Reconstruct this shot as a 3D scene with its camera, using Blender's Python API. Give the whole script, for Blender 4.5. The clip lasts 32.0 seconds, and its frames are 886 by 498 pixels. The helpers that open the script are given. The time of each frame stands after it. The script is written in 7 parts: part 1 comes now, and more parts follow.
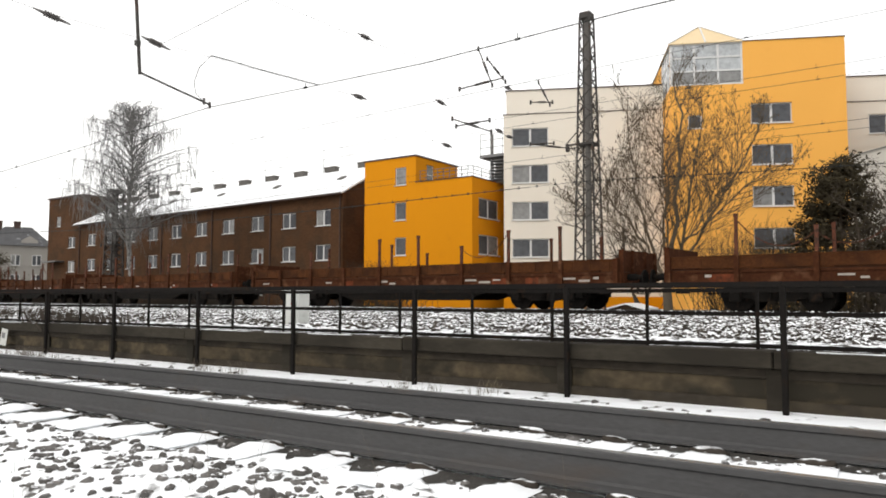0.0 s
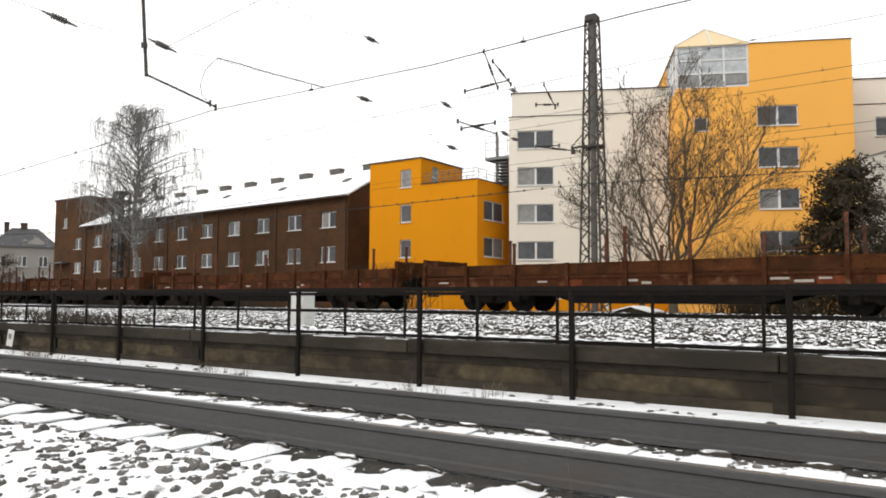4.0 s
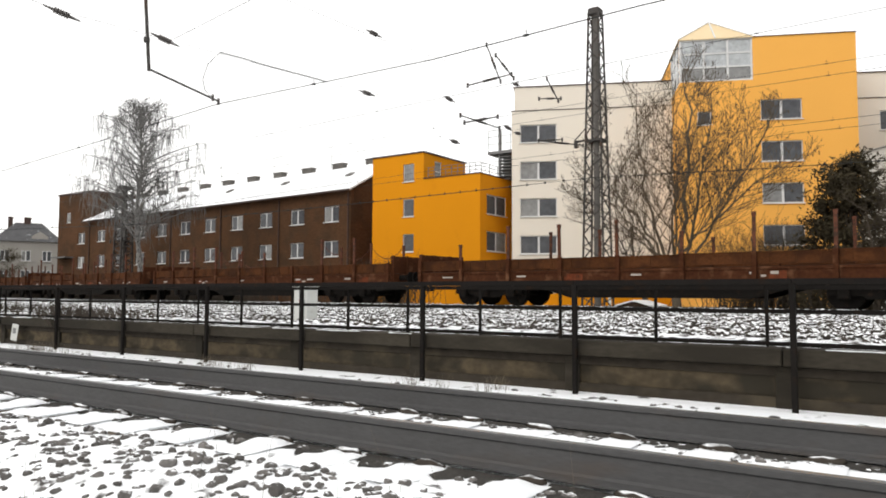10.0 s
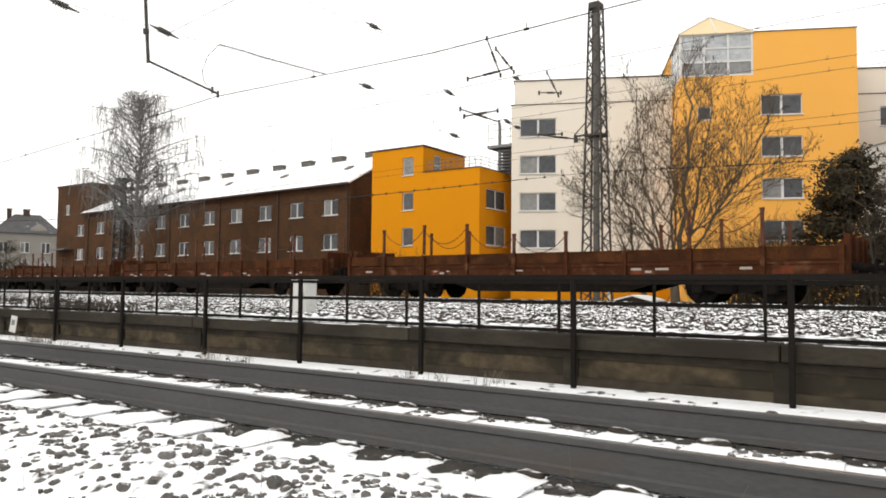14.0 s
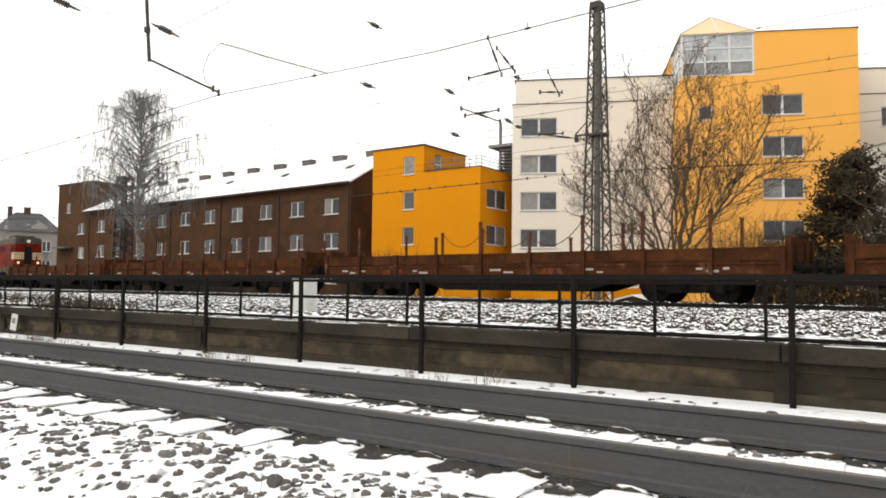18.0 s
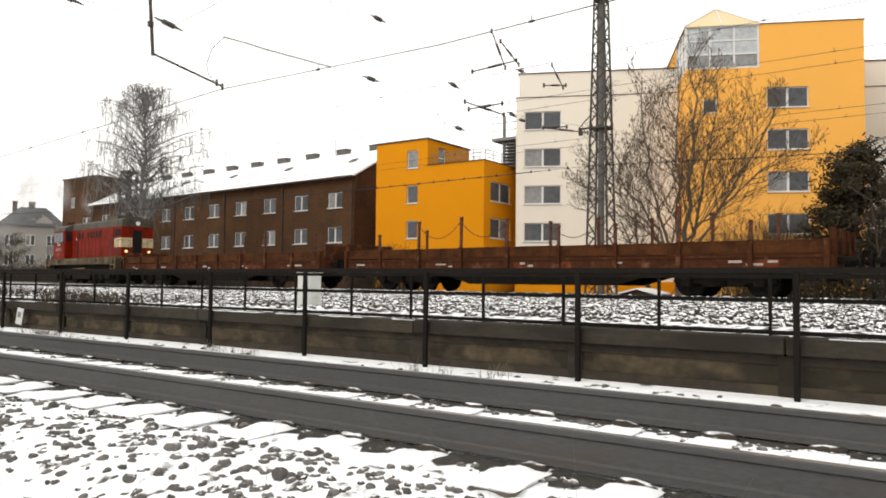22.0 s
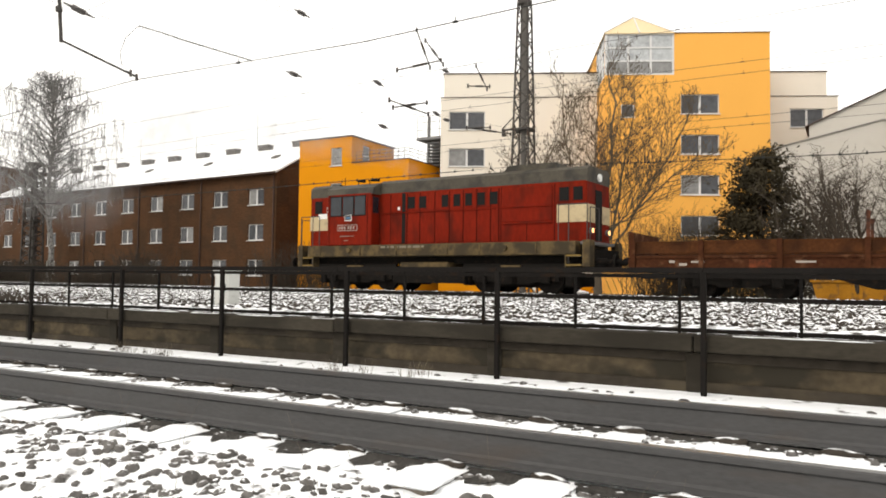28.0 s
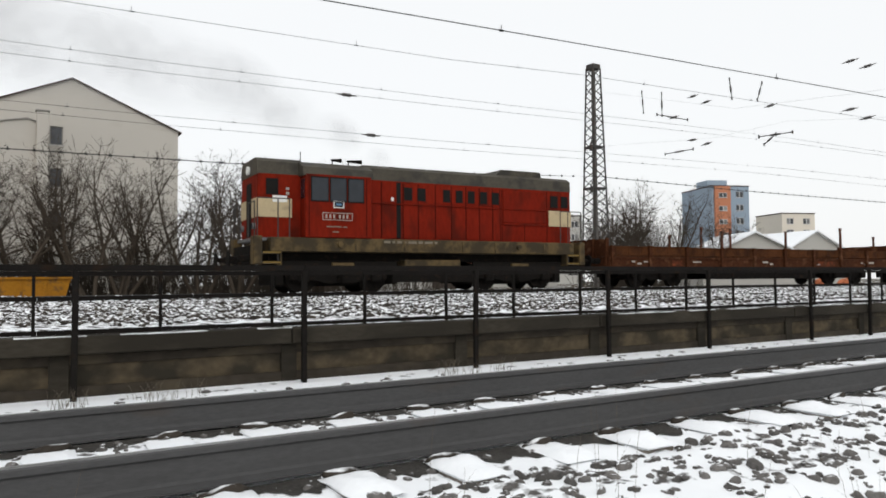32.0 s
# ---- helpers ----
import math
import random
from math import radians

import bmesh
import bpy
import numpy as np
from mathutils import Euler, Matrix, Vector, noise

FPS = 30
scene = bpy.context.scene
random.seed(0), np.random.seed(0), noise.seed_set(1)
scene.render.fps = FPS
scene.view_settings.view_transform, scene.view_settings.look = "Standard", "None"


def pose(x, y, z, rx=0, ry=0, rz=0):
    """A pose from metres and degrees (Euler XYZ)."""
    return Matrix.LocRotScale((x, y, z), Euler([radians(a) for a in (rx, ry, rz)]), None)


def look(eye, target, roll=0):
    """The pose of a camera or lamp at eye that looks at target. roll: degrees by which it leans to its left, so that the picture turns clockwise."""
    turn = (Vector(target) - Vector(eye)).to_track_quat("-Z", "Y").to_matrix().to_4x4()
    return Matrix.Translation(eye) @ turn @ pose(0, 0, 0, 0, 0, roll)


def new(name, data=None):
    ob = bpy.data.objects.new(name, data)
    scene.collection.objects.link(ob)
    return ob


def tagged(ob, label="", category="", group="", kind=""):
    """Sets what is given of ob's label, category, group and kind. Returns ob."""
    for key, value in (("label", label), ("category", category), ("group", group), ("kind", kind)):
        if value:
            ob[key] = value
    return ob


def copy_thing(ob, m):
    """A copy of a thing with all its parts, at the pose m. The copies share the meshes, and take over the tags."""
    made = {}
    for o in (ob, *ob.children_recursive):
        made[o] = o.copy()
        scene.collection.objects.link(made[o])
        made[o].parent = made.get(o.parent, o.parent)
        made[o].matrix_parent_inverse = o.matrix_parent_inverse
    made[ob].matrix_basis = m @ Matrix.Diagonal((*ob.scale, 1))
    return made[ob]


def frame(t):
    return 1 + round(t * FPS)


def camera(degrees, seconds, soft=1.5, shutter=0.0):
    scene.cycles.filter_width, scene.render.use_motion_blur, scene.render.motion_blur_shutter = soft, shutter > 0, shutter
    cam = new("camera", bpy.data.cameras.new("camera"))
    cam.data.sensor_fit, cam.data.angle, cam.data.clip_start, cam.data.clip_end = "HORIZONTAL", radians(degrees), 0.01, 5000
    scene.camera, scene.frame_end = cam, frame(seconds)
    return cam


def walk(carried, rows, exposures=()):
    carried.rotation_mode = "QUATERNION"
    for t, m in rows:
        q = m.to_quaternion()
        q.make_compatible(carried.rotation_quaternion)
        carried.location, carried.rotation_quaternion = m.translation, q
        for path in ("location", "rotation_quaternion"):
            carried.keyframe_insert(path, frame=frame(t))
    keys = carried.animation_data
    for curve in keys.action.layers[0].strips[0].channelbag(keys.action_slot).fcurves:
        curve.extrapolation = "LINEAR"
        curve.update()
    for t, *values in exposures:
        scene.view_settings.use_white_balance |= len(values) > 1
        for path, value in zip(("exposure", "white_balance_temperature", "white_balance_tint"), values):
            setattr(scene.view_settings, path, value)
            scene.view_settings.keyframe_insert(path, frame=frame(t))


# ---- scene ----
cam = camera(62.1, 32.0, soft=1.8)
EYE, ARM = 0.81, 0.29  # height of the lens over the near rails; it swings on a bent arm

# seconds, heading (0 looks square across the tracks), tilt, lean
TURNS = [
    (0, -34.04, 3.82, 0.09), (0.5, -34.37, 3.87, -0.03), (1, -34.41, 3.90, 0.09), (1.5, -34.41, 3.98, 0.05),
    (2, -34.47, 4.06, 0.19), (2.5, -34.68, 4.07, 0.18), (3, -34.58, 3.97, 0.15), (3.5, -34.37, 3.96, 0.27),
    (5.5, -34.80, 4.19, 0.10), (6, -34.79, 4.22, 0.16), (6.5, -34.83, 4.17, 0.25), (7, -34.73, 4.11, 0.29),
    (7.5, -34.70, 4.23, 0.20), (8, -34.85, 3.89, 0.36), (8.5, -34.71, 3.99, 0.25), (9, -34.70, 3.83, 0.14),
    (9.5, -34.67, 3.67, 0.21), (10, -34.65, 3.55, 0.22), (10.5, -34.56, 3.46, 0.15), (11, -34.60, 3.34, 0.19),
    (11.5, -34.62, 3.13, 0.08), (12, -34.62, 3.13, 0.21), (12.5, -34.56, 3.09, 0.13), (13, -34.58, 3.16, 0.21),
    (13.5, -34.48, 3.12, 0.50), (14, -34.58, 3.07, 0.50), (14.5, -34.56, 3.11, 0.52), (16.5, -34.54, 2.89, 0.72),
    (17, -34.46, 2.88, 0.74), (17.5, -34.53, 2.91, 0.61), (18, -34.62, 3.01, 0.65), (18.5, -34.69, 3.02, 0.65),
    (19, -34.68, 2.98, 0.60), (19.5, -34.76, 2.99, 0.74), (20, -34.71, 3.00, 0.68), (20.5, -34.73, 2.84, 0.71),
    (21, -34.71, 2.83, 0.67), (21.5, -34.79, 2.72, 0.64), (22, -34.91, 2.52, 0.58), (22.5, -34.95, 2.38, 0.63),
    (23, -34.87, 2.46, 0.68), (23.5, -34.72, 2.58, 0.72), (24, -34.49, 2.70, 0.75), (24.5, -34.42, 2.92, 0.80),
    (26.5, -34.43, 2.95, 0.79), (27, -34.23, 2.79, 0.80), (27.5, -33.29, 2.61, 0.81), (28, -29.01, 2.49, 0.74),
    (28.5, -22.24, 2.12, 0.58), (29, -13.86, 2.22, 0.53), (29.5, -5.69, 2.47, 0.31), (30, 1.47, 2.32, 0.19),
    (30.5, 9.14, 2.21, 0.10), (31, 16.53, 2.58, -0.07), (31.5, 23.85, 2.25, -0.44), (32, 31.27, 2.38, -0.46),
]


def held(yaw, tilt, lean):
    a = radians(yaw)
    eye = Vector((ARM * math.sin(a), ARM * math.cos(a) - ARM, EYE))
    way = Vector((math.sin(a) * math.cos(radians(tilt)), math.cos(a) * math.cos(radians(tilt)), math.sin(radians(tilt))))
    return look(eye, eye + way, LEAN * lean)


LEAN = 1
walk(cam, [(t, held(y, p, r)) for t, y, p, r in TURNS], ((0, 0.06, 6500, 10), (10, 0.07, 6500, 10), (17, 0.13, 6750, 10), (24, 0.14, 6750, 10), (27, 0.22, 6800, 10), (28.5, 0.24, 6850, 10), (29.2, 0.18, 6800, 10), (30, -0.05, 6600, 10), (31, -0.25, 6450, 10), (32, -0.34, 6300, 9)))

# ---- light: an overcast winter day ----
world = bpy.data.worlds.new("overcast_sky")
scene.world = world
world.use_nodes = True
_n, _l = world.node_tree.nodes, world.node_tree.links
_bg = _n["Background"]
_sky = _n.new("ShaderNodeTexSky")
_sky.sky_type, _sky.sun_disc = "NISHITA", False
_sky.sun_elevation, _sky.sun_rotation = radians(32), radians(200)
_sky.air_density, _sky.dust_density, _sky.ozone_density = 1.0, 4.0, 1.0
_mix = _n.new("ShaderNodeMix")
_mix.data_type = "RGBA"
_mix.inputs["Factor"].default_value = 0.88
_mix.inputs["B"].default_value = (9.95, 9.8, 9.55, 1)  # the even cloud sheet
_l.new(_sky.outputs["Color"], _mix.inputs["A"])
_l.new(_mix.outputs["Result"], _bg.inputs["Color"])
_bg.inputs["Strength"].default_value = 0.135

sun = new("sun", bpy.data.lights.new("sun", "SUN"))
sun.data.energy, sun.data.angle, sun.data.color = 0.8, radians(25), (1, 0.97, 0.93)
sun.matrix_world = look((-20, -40, 60), (0, 30, 0))
scene.view_settings.exposure = 0.0

# ---- helpers ----


def rough_noise(nt, scale, detail=4, coord=None, stretch=(1, 1, 1)):
    """A noise at so many waves a metre, in the object's own space, shifted from object to object."""
    n = nt.nodes
    mp = n.new("ShaderNodeMapping")
    mp.inputs["Scale"].default_value = stretch
    tc = n.new("ShaderNodeTexCoord")
    nt.links.new(tc.outputs["Object"], mp.inputs["Vector"])
    oi, sc = n.new("ShaderNodeObjectInfo"), n.new("ShaderNodeVectorMath")
    sc.operation = "SCALE"
    sc.inputs[0].default_value = (31.0, 17.0, 23.0)
    nt.links.new(oi.outputs["Random"], sc.inputs["Scale"])
    nt.links.new(sc.outputs["Vector"], mp.inputs["Location"])
    no = n.new("ShaderNodeTexNoise")
    no.inputs["Scale"].default_value, no.inputs["Detail"].default_value = scale, detail
    nt.links.new(mp.outputs["Vector"], no.inputs["Vector"])
    return no.outputs["Fac"]


def ramp(nt, fac, stops):
    r = nt.nodes.new("ShaderNodeValToRGB")
    e = r.color_ramp.elements
    while len(e) < len(stops):
        e.new(0.5)
    for el, (p, c) in zip(e, stops):
        el.position, el.color = p, (*c, 1)
    nt.links.new(fac, r.inputs["Fac"])
    return r.outputs["Color"]


def mixed(nt, fac, a, b, mode="MIX"):
    m = nt.nodes.new("ShaderNodeMix")
    m.data_type, m.blend_type = "RGBA", mode
    for sock, v in ((m.inputs["Factor"], fac), (m.inputs["A"], a), (m.inputs["B"], b)):
        if isinstance(v, bpy.types.NodeSocket):
            nt.links.new(v, sock)
        else:
            sock.default_value = v if isinstance(v, float) else (*v, 1)
    return m.outputs["Result"]


def material(name, color, rough=0.7, metal=0.0, vary=0.25, grain=30.0, blotch=1.2, bump=0.15, dirt=None, dirt_at=0.6, stretch=(1, 1, 1), each=0.0, spec=0.12):
    """A worn surface: fine grain and broad blotches round one colour, patches of dirt, a fine relief."""
    m = bpy.data.materials.new(name)
    m.use_nodes = True
    nt = m.node_tree
    b = nt.nodes["Principled BSDF"]
    fine, broad = rough_noise(nt, grain, 5, stretch=stretch), rough_noise(nt, blotch, 4, stretch=stretch)
    lo = tuple(c * (1 - vary) for c in color)
    hi = tuple(min(1, c * (1 + vary)) for c in color)
    col = mixed(nt, 0.45, ramp(nt, fine, [(0.3, lo), (0.7, hi)]), ramp(nt, broad, [(0.3, lo), (0.7, hi)]))
    if dirt:
        stain = rough_noise(nt, blotch * 2.3, 7, stretch=stretch)
        mask = ramp(nt, stain, [(dirt_at - 0.08, (0, 0, 0)), (dirt_at + 0.08, (1, 1, 1))])
        col = mixed(nt, mask, col, dirt)
    if each:
        oi = nt.nodes.new("ShaderNodeObjectInfo")
        col = mixed(nt, 1.0, col, ramp(nt, oi.outputs["Random"], [(0, (1 - each,) * 3), (1, (1, 1, 1))]), "MULTIPLY")
    nt.links.new(col, b.inputs["Base Color"])
    b.inputs["Roughness"].default_value, b.inputs["Metallic"].default_value = rough, metal
    b.inputs["Specular IOR Level"].default_value = spec
    if bump:
        bp = nt.nodes.new("ShaderNodeBump")
        bp.inputs["Strength"].default_value, bp.inputs["Distance"].default_value = bump, 0.02
        nt.links.new(fine, bp.inputs["Height"])
        nt.links.new(bp.outputs["Normal"], b.inputs["Normal"])
    return m


def glowing(name, color, strength):
    m = bpy.data.materials.new(name)
    m.use_nodes = True
    b = m.node_tree.nodes["Principled BSDF"]
    b.inputs["Base Color"].default_value = (*color, 1)
    b.inputs["Emission Color"].default_value = (*color, 1)
    b.inputs["Emission Strength"].default_value = strength
    return m


def window_glass(name, tint, rough=0.04, gloss=0.35):
    return material(name, tint, rough, 0.0, 0.35, 3.0, 0.6, 0.02, spec=gloss)


SNOW = material("snow", (0.86, 0.88, 0.9), 0.55, 0, 0.04, 25, 2, 0.25)
BALLAST = material("ballast_stone", (0.10, 0.095, 0.088), 0.85, 0, 0.35, 40, 3, 0.4, each=0.4)
RAIL_RUST = material("rail_steel", (0.071, 0.0705, 0.071), 0.6, 0.1, 0.2, 60, 2, 0.12, (0.075, 0.066, 0.06), 0.66, stretch=(0.3, 1, 1))
RAIL_TOP = material("polished_rail_head", (0.24, 0.24, 0.24), 0.3, 0.9, 0.12, 40, 2, 0.03)
SLEEPER = material("concrete_sleeper", (0.136, 0.124, 0.108), 0.85, 0, 0.25, 45, 2, 0.3, (0.056, 0.044, 0.036), 0.55)
IRON = material("fastening_iron", (0.04, 0.0336, 0.0288), 0.6, 0.5, 0.3, 60, 4, 0.2)
CONCRETE = material("weathered_concrete", (0.038, 0.033, 0.025), 0.9, 0, 0.3, 22, 0.9, 0.35, (0.024, 0.0208, 0.016), 0.5, stretch=(0.5, 1, 1.4))
PANEL_CONCRETE = material("streaked_concrete_panel", (0.074, 0.058, 0.037), 0.9, 0, 0.45, 10, 1.1, 0.45, (0.03, 0.026, 0.019), 0.52, stretch=(1.0, 1, 1.3))
# darker concrete for the footing and for the shade painted under the coping
FOOT_SHADE_CONCRETE = material("foot_and_shade_concrete", (0.036, 0.03, 0.023), 0.85, 0, 0.35, 14, 1.3, 0.3, (0.065, 0.053, 0.036), 0.6, stretch=(0.7, 1, 1))
FENCE_STEEL = material("dark_fence_steel", (0.0125, 0.0112, 0.0102), 0.75, 0, 0.3, 40, 3, 0.15, (0.02, 0.013, 0.009), 0.66, spec=0.03)
CABINET_GREY = material("pale_cabinet_plastic", (0.496, 0.504, 0.48), 0.5, 0, 0.06, 30, 2, 0.05, (0.32, 0.312, 0.288), 0.68)
WAGON_BROWN = material("rusty_brown_wagon_paint", (0.066, 0.025, 0.0095), 0.8, 0, 0.4, 14, 0.7, 0.25, (0.036, 0.015, 0.007), 0.53, spec=0.05)
WAGON_FRAME = material("wagon_sole_bar_paint", (0.05, 0.018, 0.008), 0.8, 0, 0.45, 10, 1.1, 0.25, (0.125, 0.06, 0.032), 0.63, spec=0.05)
WAGON_GAP = material("oily_black_steel", (0.0095, 0.0085, 0.0075), 0.75, 0, 0.3, 30, 3, 0.2, (0.024, 0.016, 0.0115), 0.64, spec=0.04)
PATCH_RED = material("newer_red_wagon_paint", (0.115, 0.032, 0.014), 0.75, 0, 0.4, 8, 2.0, 0.1, (0.05, 0.02, 0.011), 0.55, spec=0.05)
WAGON_FLOOR = material("wet_wagon_boards", (0.048, 0.0336, 0.024), 0.85, 0, 0.3, 25, 1.5, 0.3, stretch=(0.1, 1, 1))
STAKE_RUST = material("rusty_stake_steel", (0.104, 0.04, 0.024), 0.8, 0.1, 0.35, 25, 3, 0.2, (0.04, 0.024, 0.0176), 0.55)
LOCO_RED = material("faded_red_loco_paint", (0.15, 0.0105, 0.0035), 0.6, 0, 0.25, 9, 0.7, 0.06, (0.075, 0.0085, 0.004), 0.58, stretch=(1, 1, 0.45), spec=0.05)
LOCO_GREY = material("sooty_grey_roof_paint", (0.064, 0.057, 0.044), 0.6, 0, 0.22, 12, 0.8, 0.08, (0.036, 0.0336, 0.0288), 0.56)
LOCO_CREAM = material("cream_warning_band", (0.46, 0.37, 0.225), 0.5, 0, 0.1, 15, 1.4, 0.05, (0.288, 0.24, 0.16), 0.62)
LOCO_SILL = material("grimy_ochre_sole_bar", (0.10, 0.069, 0.031), 0.65, 0, 0.3, 12, 1.0, 0.12, (0.04, 0.0304, 0.0176), 0.5)
STEP_YELLOW = material("yellow_step_edge", (0.15, 0.10, 0.03), 0.6, 0, 0.2, 30, 3, 0.1)
WHITE_PAINT = material("white_paint", (0.72, 0.72, 0.69), 0.5, 0, 0.06, 30, 2, 0.04)
DULL_WHITE = material("faded_white_lettering", (0.336, 0.304, 0.264), 0.6, 0, 0.2, 40, 3, 0.05)
BLUE_PAINT = material("blue_plate_paint", (0.072, 0.16, 0.272), 0.5, 0, 0.1, 30, 2, 0.03)
LOCO_GLASS = window_glass("dusty_cab_glass", (0.014, 0.018, 0.024), 0.06, 0.38)
SEAM_RED = material("grimy_panel_joint", (0.04, 0.006, 0.004), 0.8, 0, 0.3, 20, 2, 0.0, spec=0.03)
LOCO_LETTER = material("worn_grey_lettering", (0.17, 0.145, 0.11), 0.7, 0, 0.3, 40, 4, 0.02)
GABLE_WALL = material("pale_beige_gable_render", (0.50, 0.475, 0.43), 0.88, 0, 0.04, 30, 0.3, 0.08, (0.46, 0.435, 0.39), 0.68)
DARK_GLASS = window_glass("dark_window_glass", (0.065, 0.068, 0.075), 0.08)
CURTAIN_GLASS = window_glass("curtained_window_glass", (0.22, 0.22, 0.215), 0.15)
# plain black for vents, trim, stack and the painted dark of a gap
BLACK_VOID = material("black_trim_and_gap_shade", (0.0096, 0.0088, 0.008), 0.8, 0, 0.3, 30, 3, 0.1)
LAMP_GLOW = glowing("marker_lamp_lens", (1.0, 0.5, 0.18), 2.2)
RED_PAINT = material("signal_red_paint", (0.36, 0.024, 0.02), 0.5, 0, 0.15, 20, 2, 0.05)
YELLOW_WALL = material("ochre_yellow_render", (0.62, 0.238, 0.0045), 0.85, 0, 0.04, 35, 0.25, 0.08, (0.57, 0.215, 0.005), 0.72)
TOWER_WALL = material("amber_yellow_render", (0.80, 0.40, 0.085), 0.85, 0, 0.04, 35, 0.25, 0.08, (0.75, 0.365, 0.075), 0.74)
BEIGE_WALL = material("cream_render", (0.73, 0.675, 0.585), 0.88, 0, 0.03, 35, 0.25, 0.08, (0.69, 0.635, 0.55), 0.72)
GREY_WALL = material("greyish_render", (0.47, 0.46, 0.43), 0.88, 0, 0.03, 30, 0.25, 0.08, (0.44, 0.43, 0.4), 0.7)
FLASHING = material("brown_roof_flashing", (0.072, 0.048, 0.04), 0.6, 0.2, 0.2, 20, 2, 0.05)
PVC_WHITE = material("white_window_plastic", (0.6, 0.6, 0.592), 0.4, 0, 0.04, 30, 2, 0.02)
PVC_GREY = material("grey_window_frame", (0.24, 0.232, 0.216), 0.5, 0, 0.08, 30, 2, 0.02)
STEEL_GREY = material("galvanised_steel", (0.176, 0.176, 0.176), 0.55, 0.5, 0.2, 30, 2, 0.1)
MAST_STEEL = material("dark_mast_steel", (0.06, 0.056, 0.0528), 0.65, 0.3, 0.25, 20, 1.5, 0.1, (0.072, 0.044, 0.032), 0.62)
MAST_CONCRETE = material("mast_core_steel", (0.125, 0.117, 0.107), 0.7, 0.1, 0.2, 15, 1, 0.15)
WIRE = material("oxidised_copper_wire", (0.036, 0.0376, 0.036), 0.6, 0.4, 0.2, 60, 5, 0.0)
INSULATOR = material("brown_porcelain", (0.10, 0.092, 0.088), 0.35, 0, 0.2, 30, 3, 0.02)
BARK = material("grey_brown_bark", (0.068, 0.0544, 0.0416), 0.9, 0, 0.3, 25, 3, 0.4, stretch=(1, 1, 0.25))
BIRCH_BARK = material("grey_birch_bark", (0.24, 0.235, 0.225), 0.85, 0, 0.3, 12, 3, 0.3, (0.032, 0.0296, 0.028), 0.56)
TWIG = material("dark_twigs", (0.06, 0.05, 0.04), 0.9, 0, 0.25, 25, 2, 0.0)
BIRCH_TWIG = material("hanging_birch_twigs", (0.14, 0.137, 0.134), 0.9, 0, 0.25, 25, 2, 0.0)
ASH_BARK = material("pale_ash_bark", (0.11, 0.09, 0.066), 0.9, 0, 0.3, 25, 3, 0.4, stretch=(1, 1, 0.25))
ASH_TWIG = material("ash_twigs", (0.092, 0.073, 0.052), 0.9, 0, 0.25, 25, 2, 0.0)
VILLA_WALL = material("grey_villa_render", (0.30, 0.285, 0.26), 0.9, 0, 0.1, 20, 0.5, 0.1)
VILLA_ROOF = material("slate_roof_with_snow_remains", (0.085, 0.085, 0.088), 0.8, 0, 0.25, 12, 0.8, 0.2, (0.5, 0.52, 0.54), 0.73)
SKIP_YELLOW = material("yellow_container_paint", (0.34, 0.15, 0.012), 0.6, 0, 0.2, 12, 1.2, 0.1, (0.12, 0.07, 0.03), 0.62)
ORANGE_SAND = material("orange_brick_rubble", (0.45, 0.15, 0.07), 0.9, 0, 0.3, 12, 2, 0.3)
DRY_LEAF = material("withered_leaf_clusters", (0.075, 0.055, 0.036), 0.9, 0, 0.3, 25, 2, 0.0)
NEEDLES = material("dark_needles", (0.05, 0.041, 0.024), 0.85, 0, 0.4, 20, 1.2, 0.2)
DRY_GRASS = material("dry_grass", (0.12, 0.10, 0.075), 0.9, 0, 0.25, 20, 2, 0.0)
SOIL = material("brown_soil", (0.056, 0.044, 0.032), 0.95, 0, 0.3, 15, 0.8, 0.4)
TILE_RED = material("dull_red_roof_tiles", (0.125, 0.058, 0.04), 0.8, 0, 0.25, 25, 1.0, 0.3)
TILE_DARK = material("dark_roof_tiles", (0.062, 0.05, 0.044), 0.8, 0, 0.25, 25, 1.0, 0.3)
BLUE_WALL = material("blue_painted_panel", (0.30, 0.37, 0.45), 0.8, 0, 0.06, 20, 0.3, 0.05)
ORANGE_WALL = material("orange_painted_panel", (0.5, 0.21, 0.12), 0.8, 0, 0.06, 20, 0.3, 0.05)


def brick_wall(name):
    """Brown brickwork, far off: courses in the bump and the colour."""
    m = material(name, (0.088, 0.044, 0.0215), 0.9, 0, 0.28, 9, 0.25, 0.2, (0.066, 0.037, 0.02), 0.54)
    nt = m.node_tree
    b = nt.nodes["Principled BSDF"]
    src = b.inputs["Base Color"].links[0].from_socket
    tc, mp = nt.nodes.new("ShaderNodeTexCoord"), nt.nodes.new("ShaderNodeMapping")
    mp.inputs["Rotation"].default_value = (radians(90), 0, 0)
    nt.links.new(tc.outputs["Object"], mp.inputs["Vector"])
    br = nt.nodes.new("ShaderNodeTexBrick")
    br.inputs["Scale"].default_value = 1.0
    br.inputs["Brick Width"].default_value, br.inputs["Row Height"].default_value, br.inputs["Mortar Size"].default_value = 0.3, 0.085, 0.012
    br.inputs["Color1"].default_value, br.inputs["Color2"].default_value, br.inputs["Mortar"].default_value = (1, 1, 1, 1), (0.7, 0.66, 0.64, 1), (0.8, 0.8, 0.8, 1)
    nt.links.new(mp.outputs["Vector"], br.inputs["Vector"])
    nt.links.new(mixed(nt, 0.8, src, br.outputs["Color"], "MULTIPLY"), b.inputs["Base Color"])
    return m


BRICK = brick_wall("brown_brickwork")


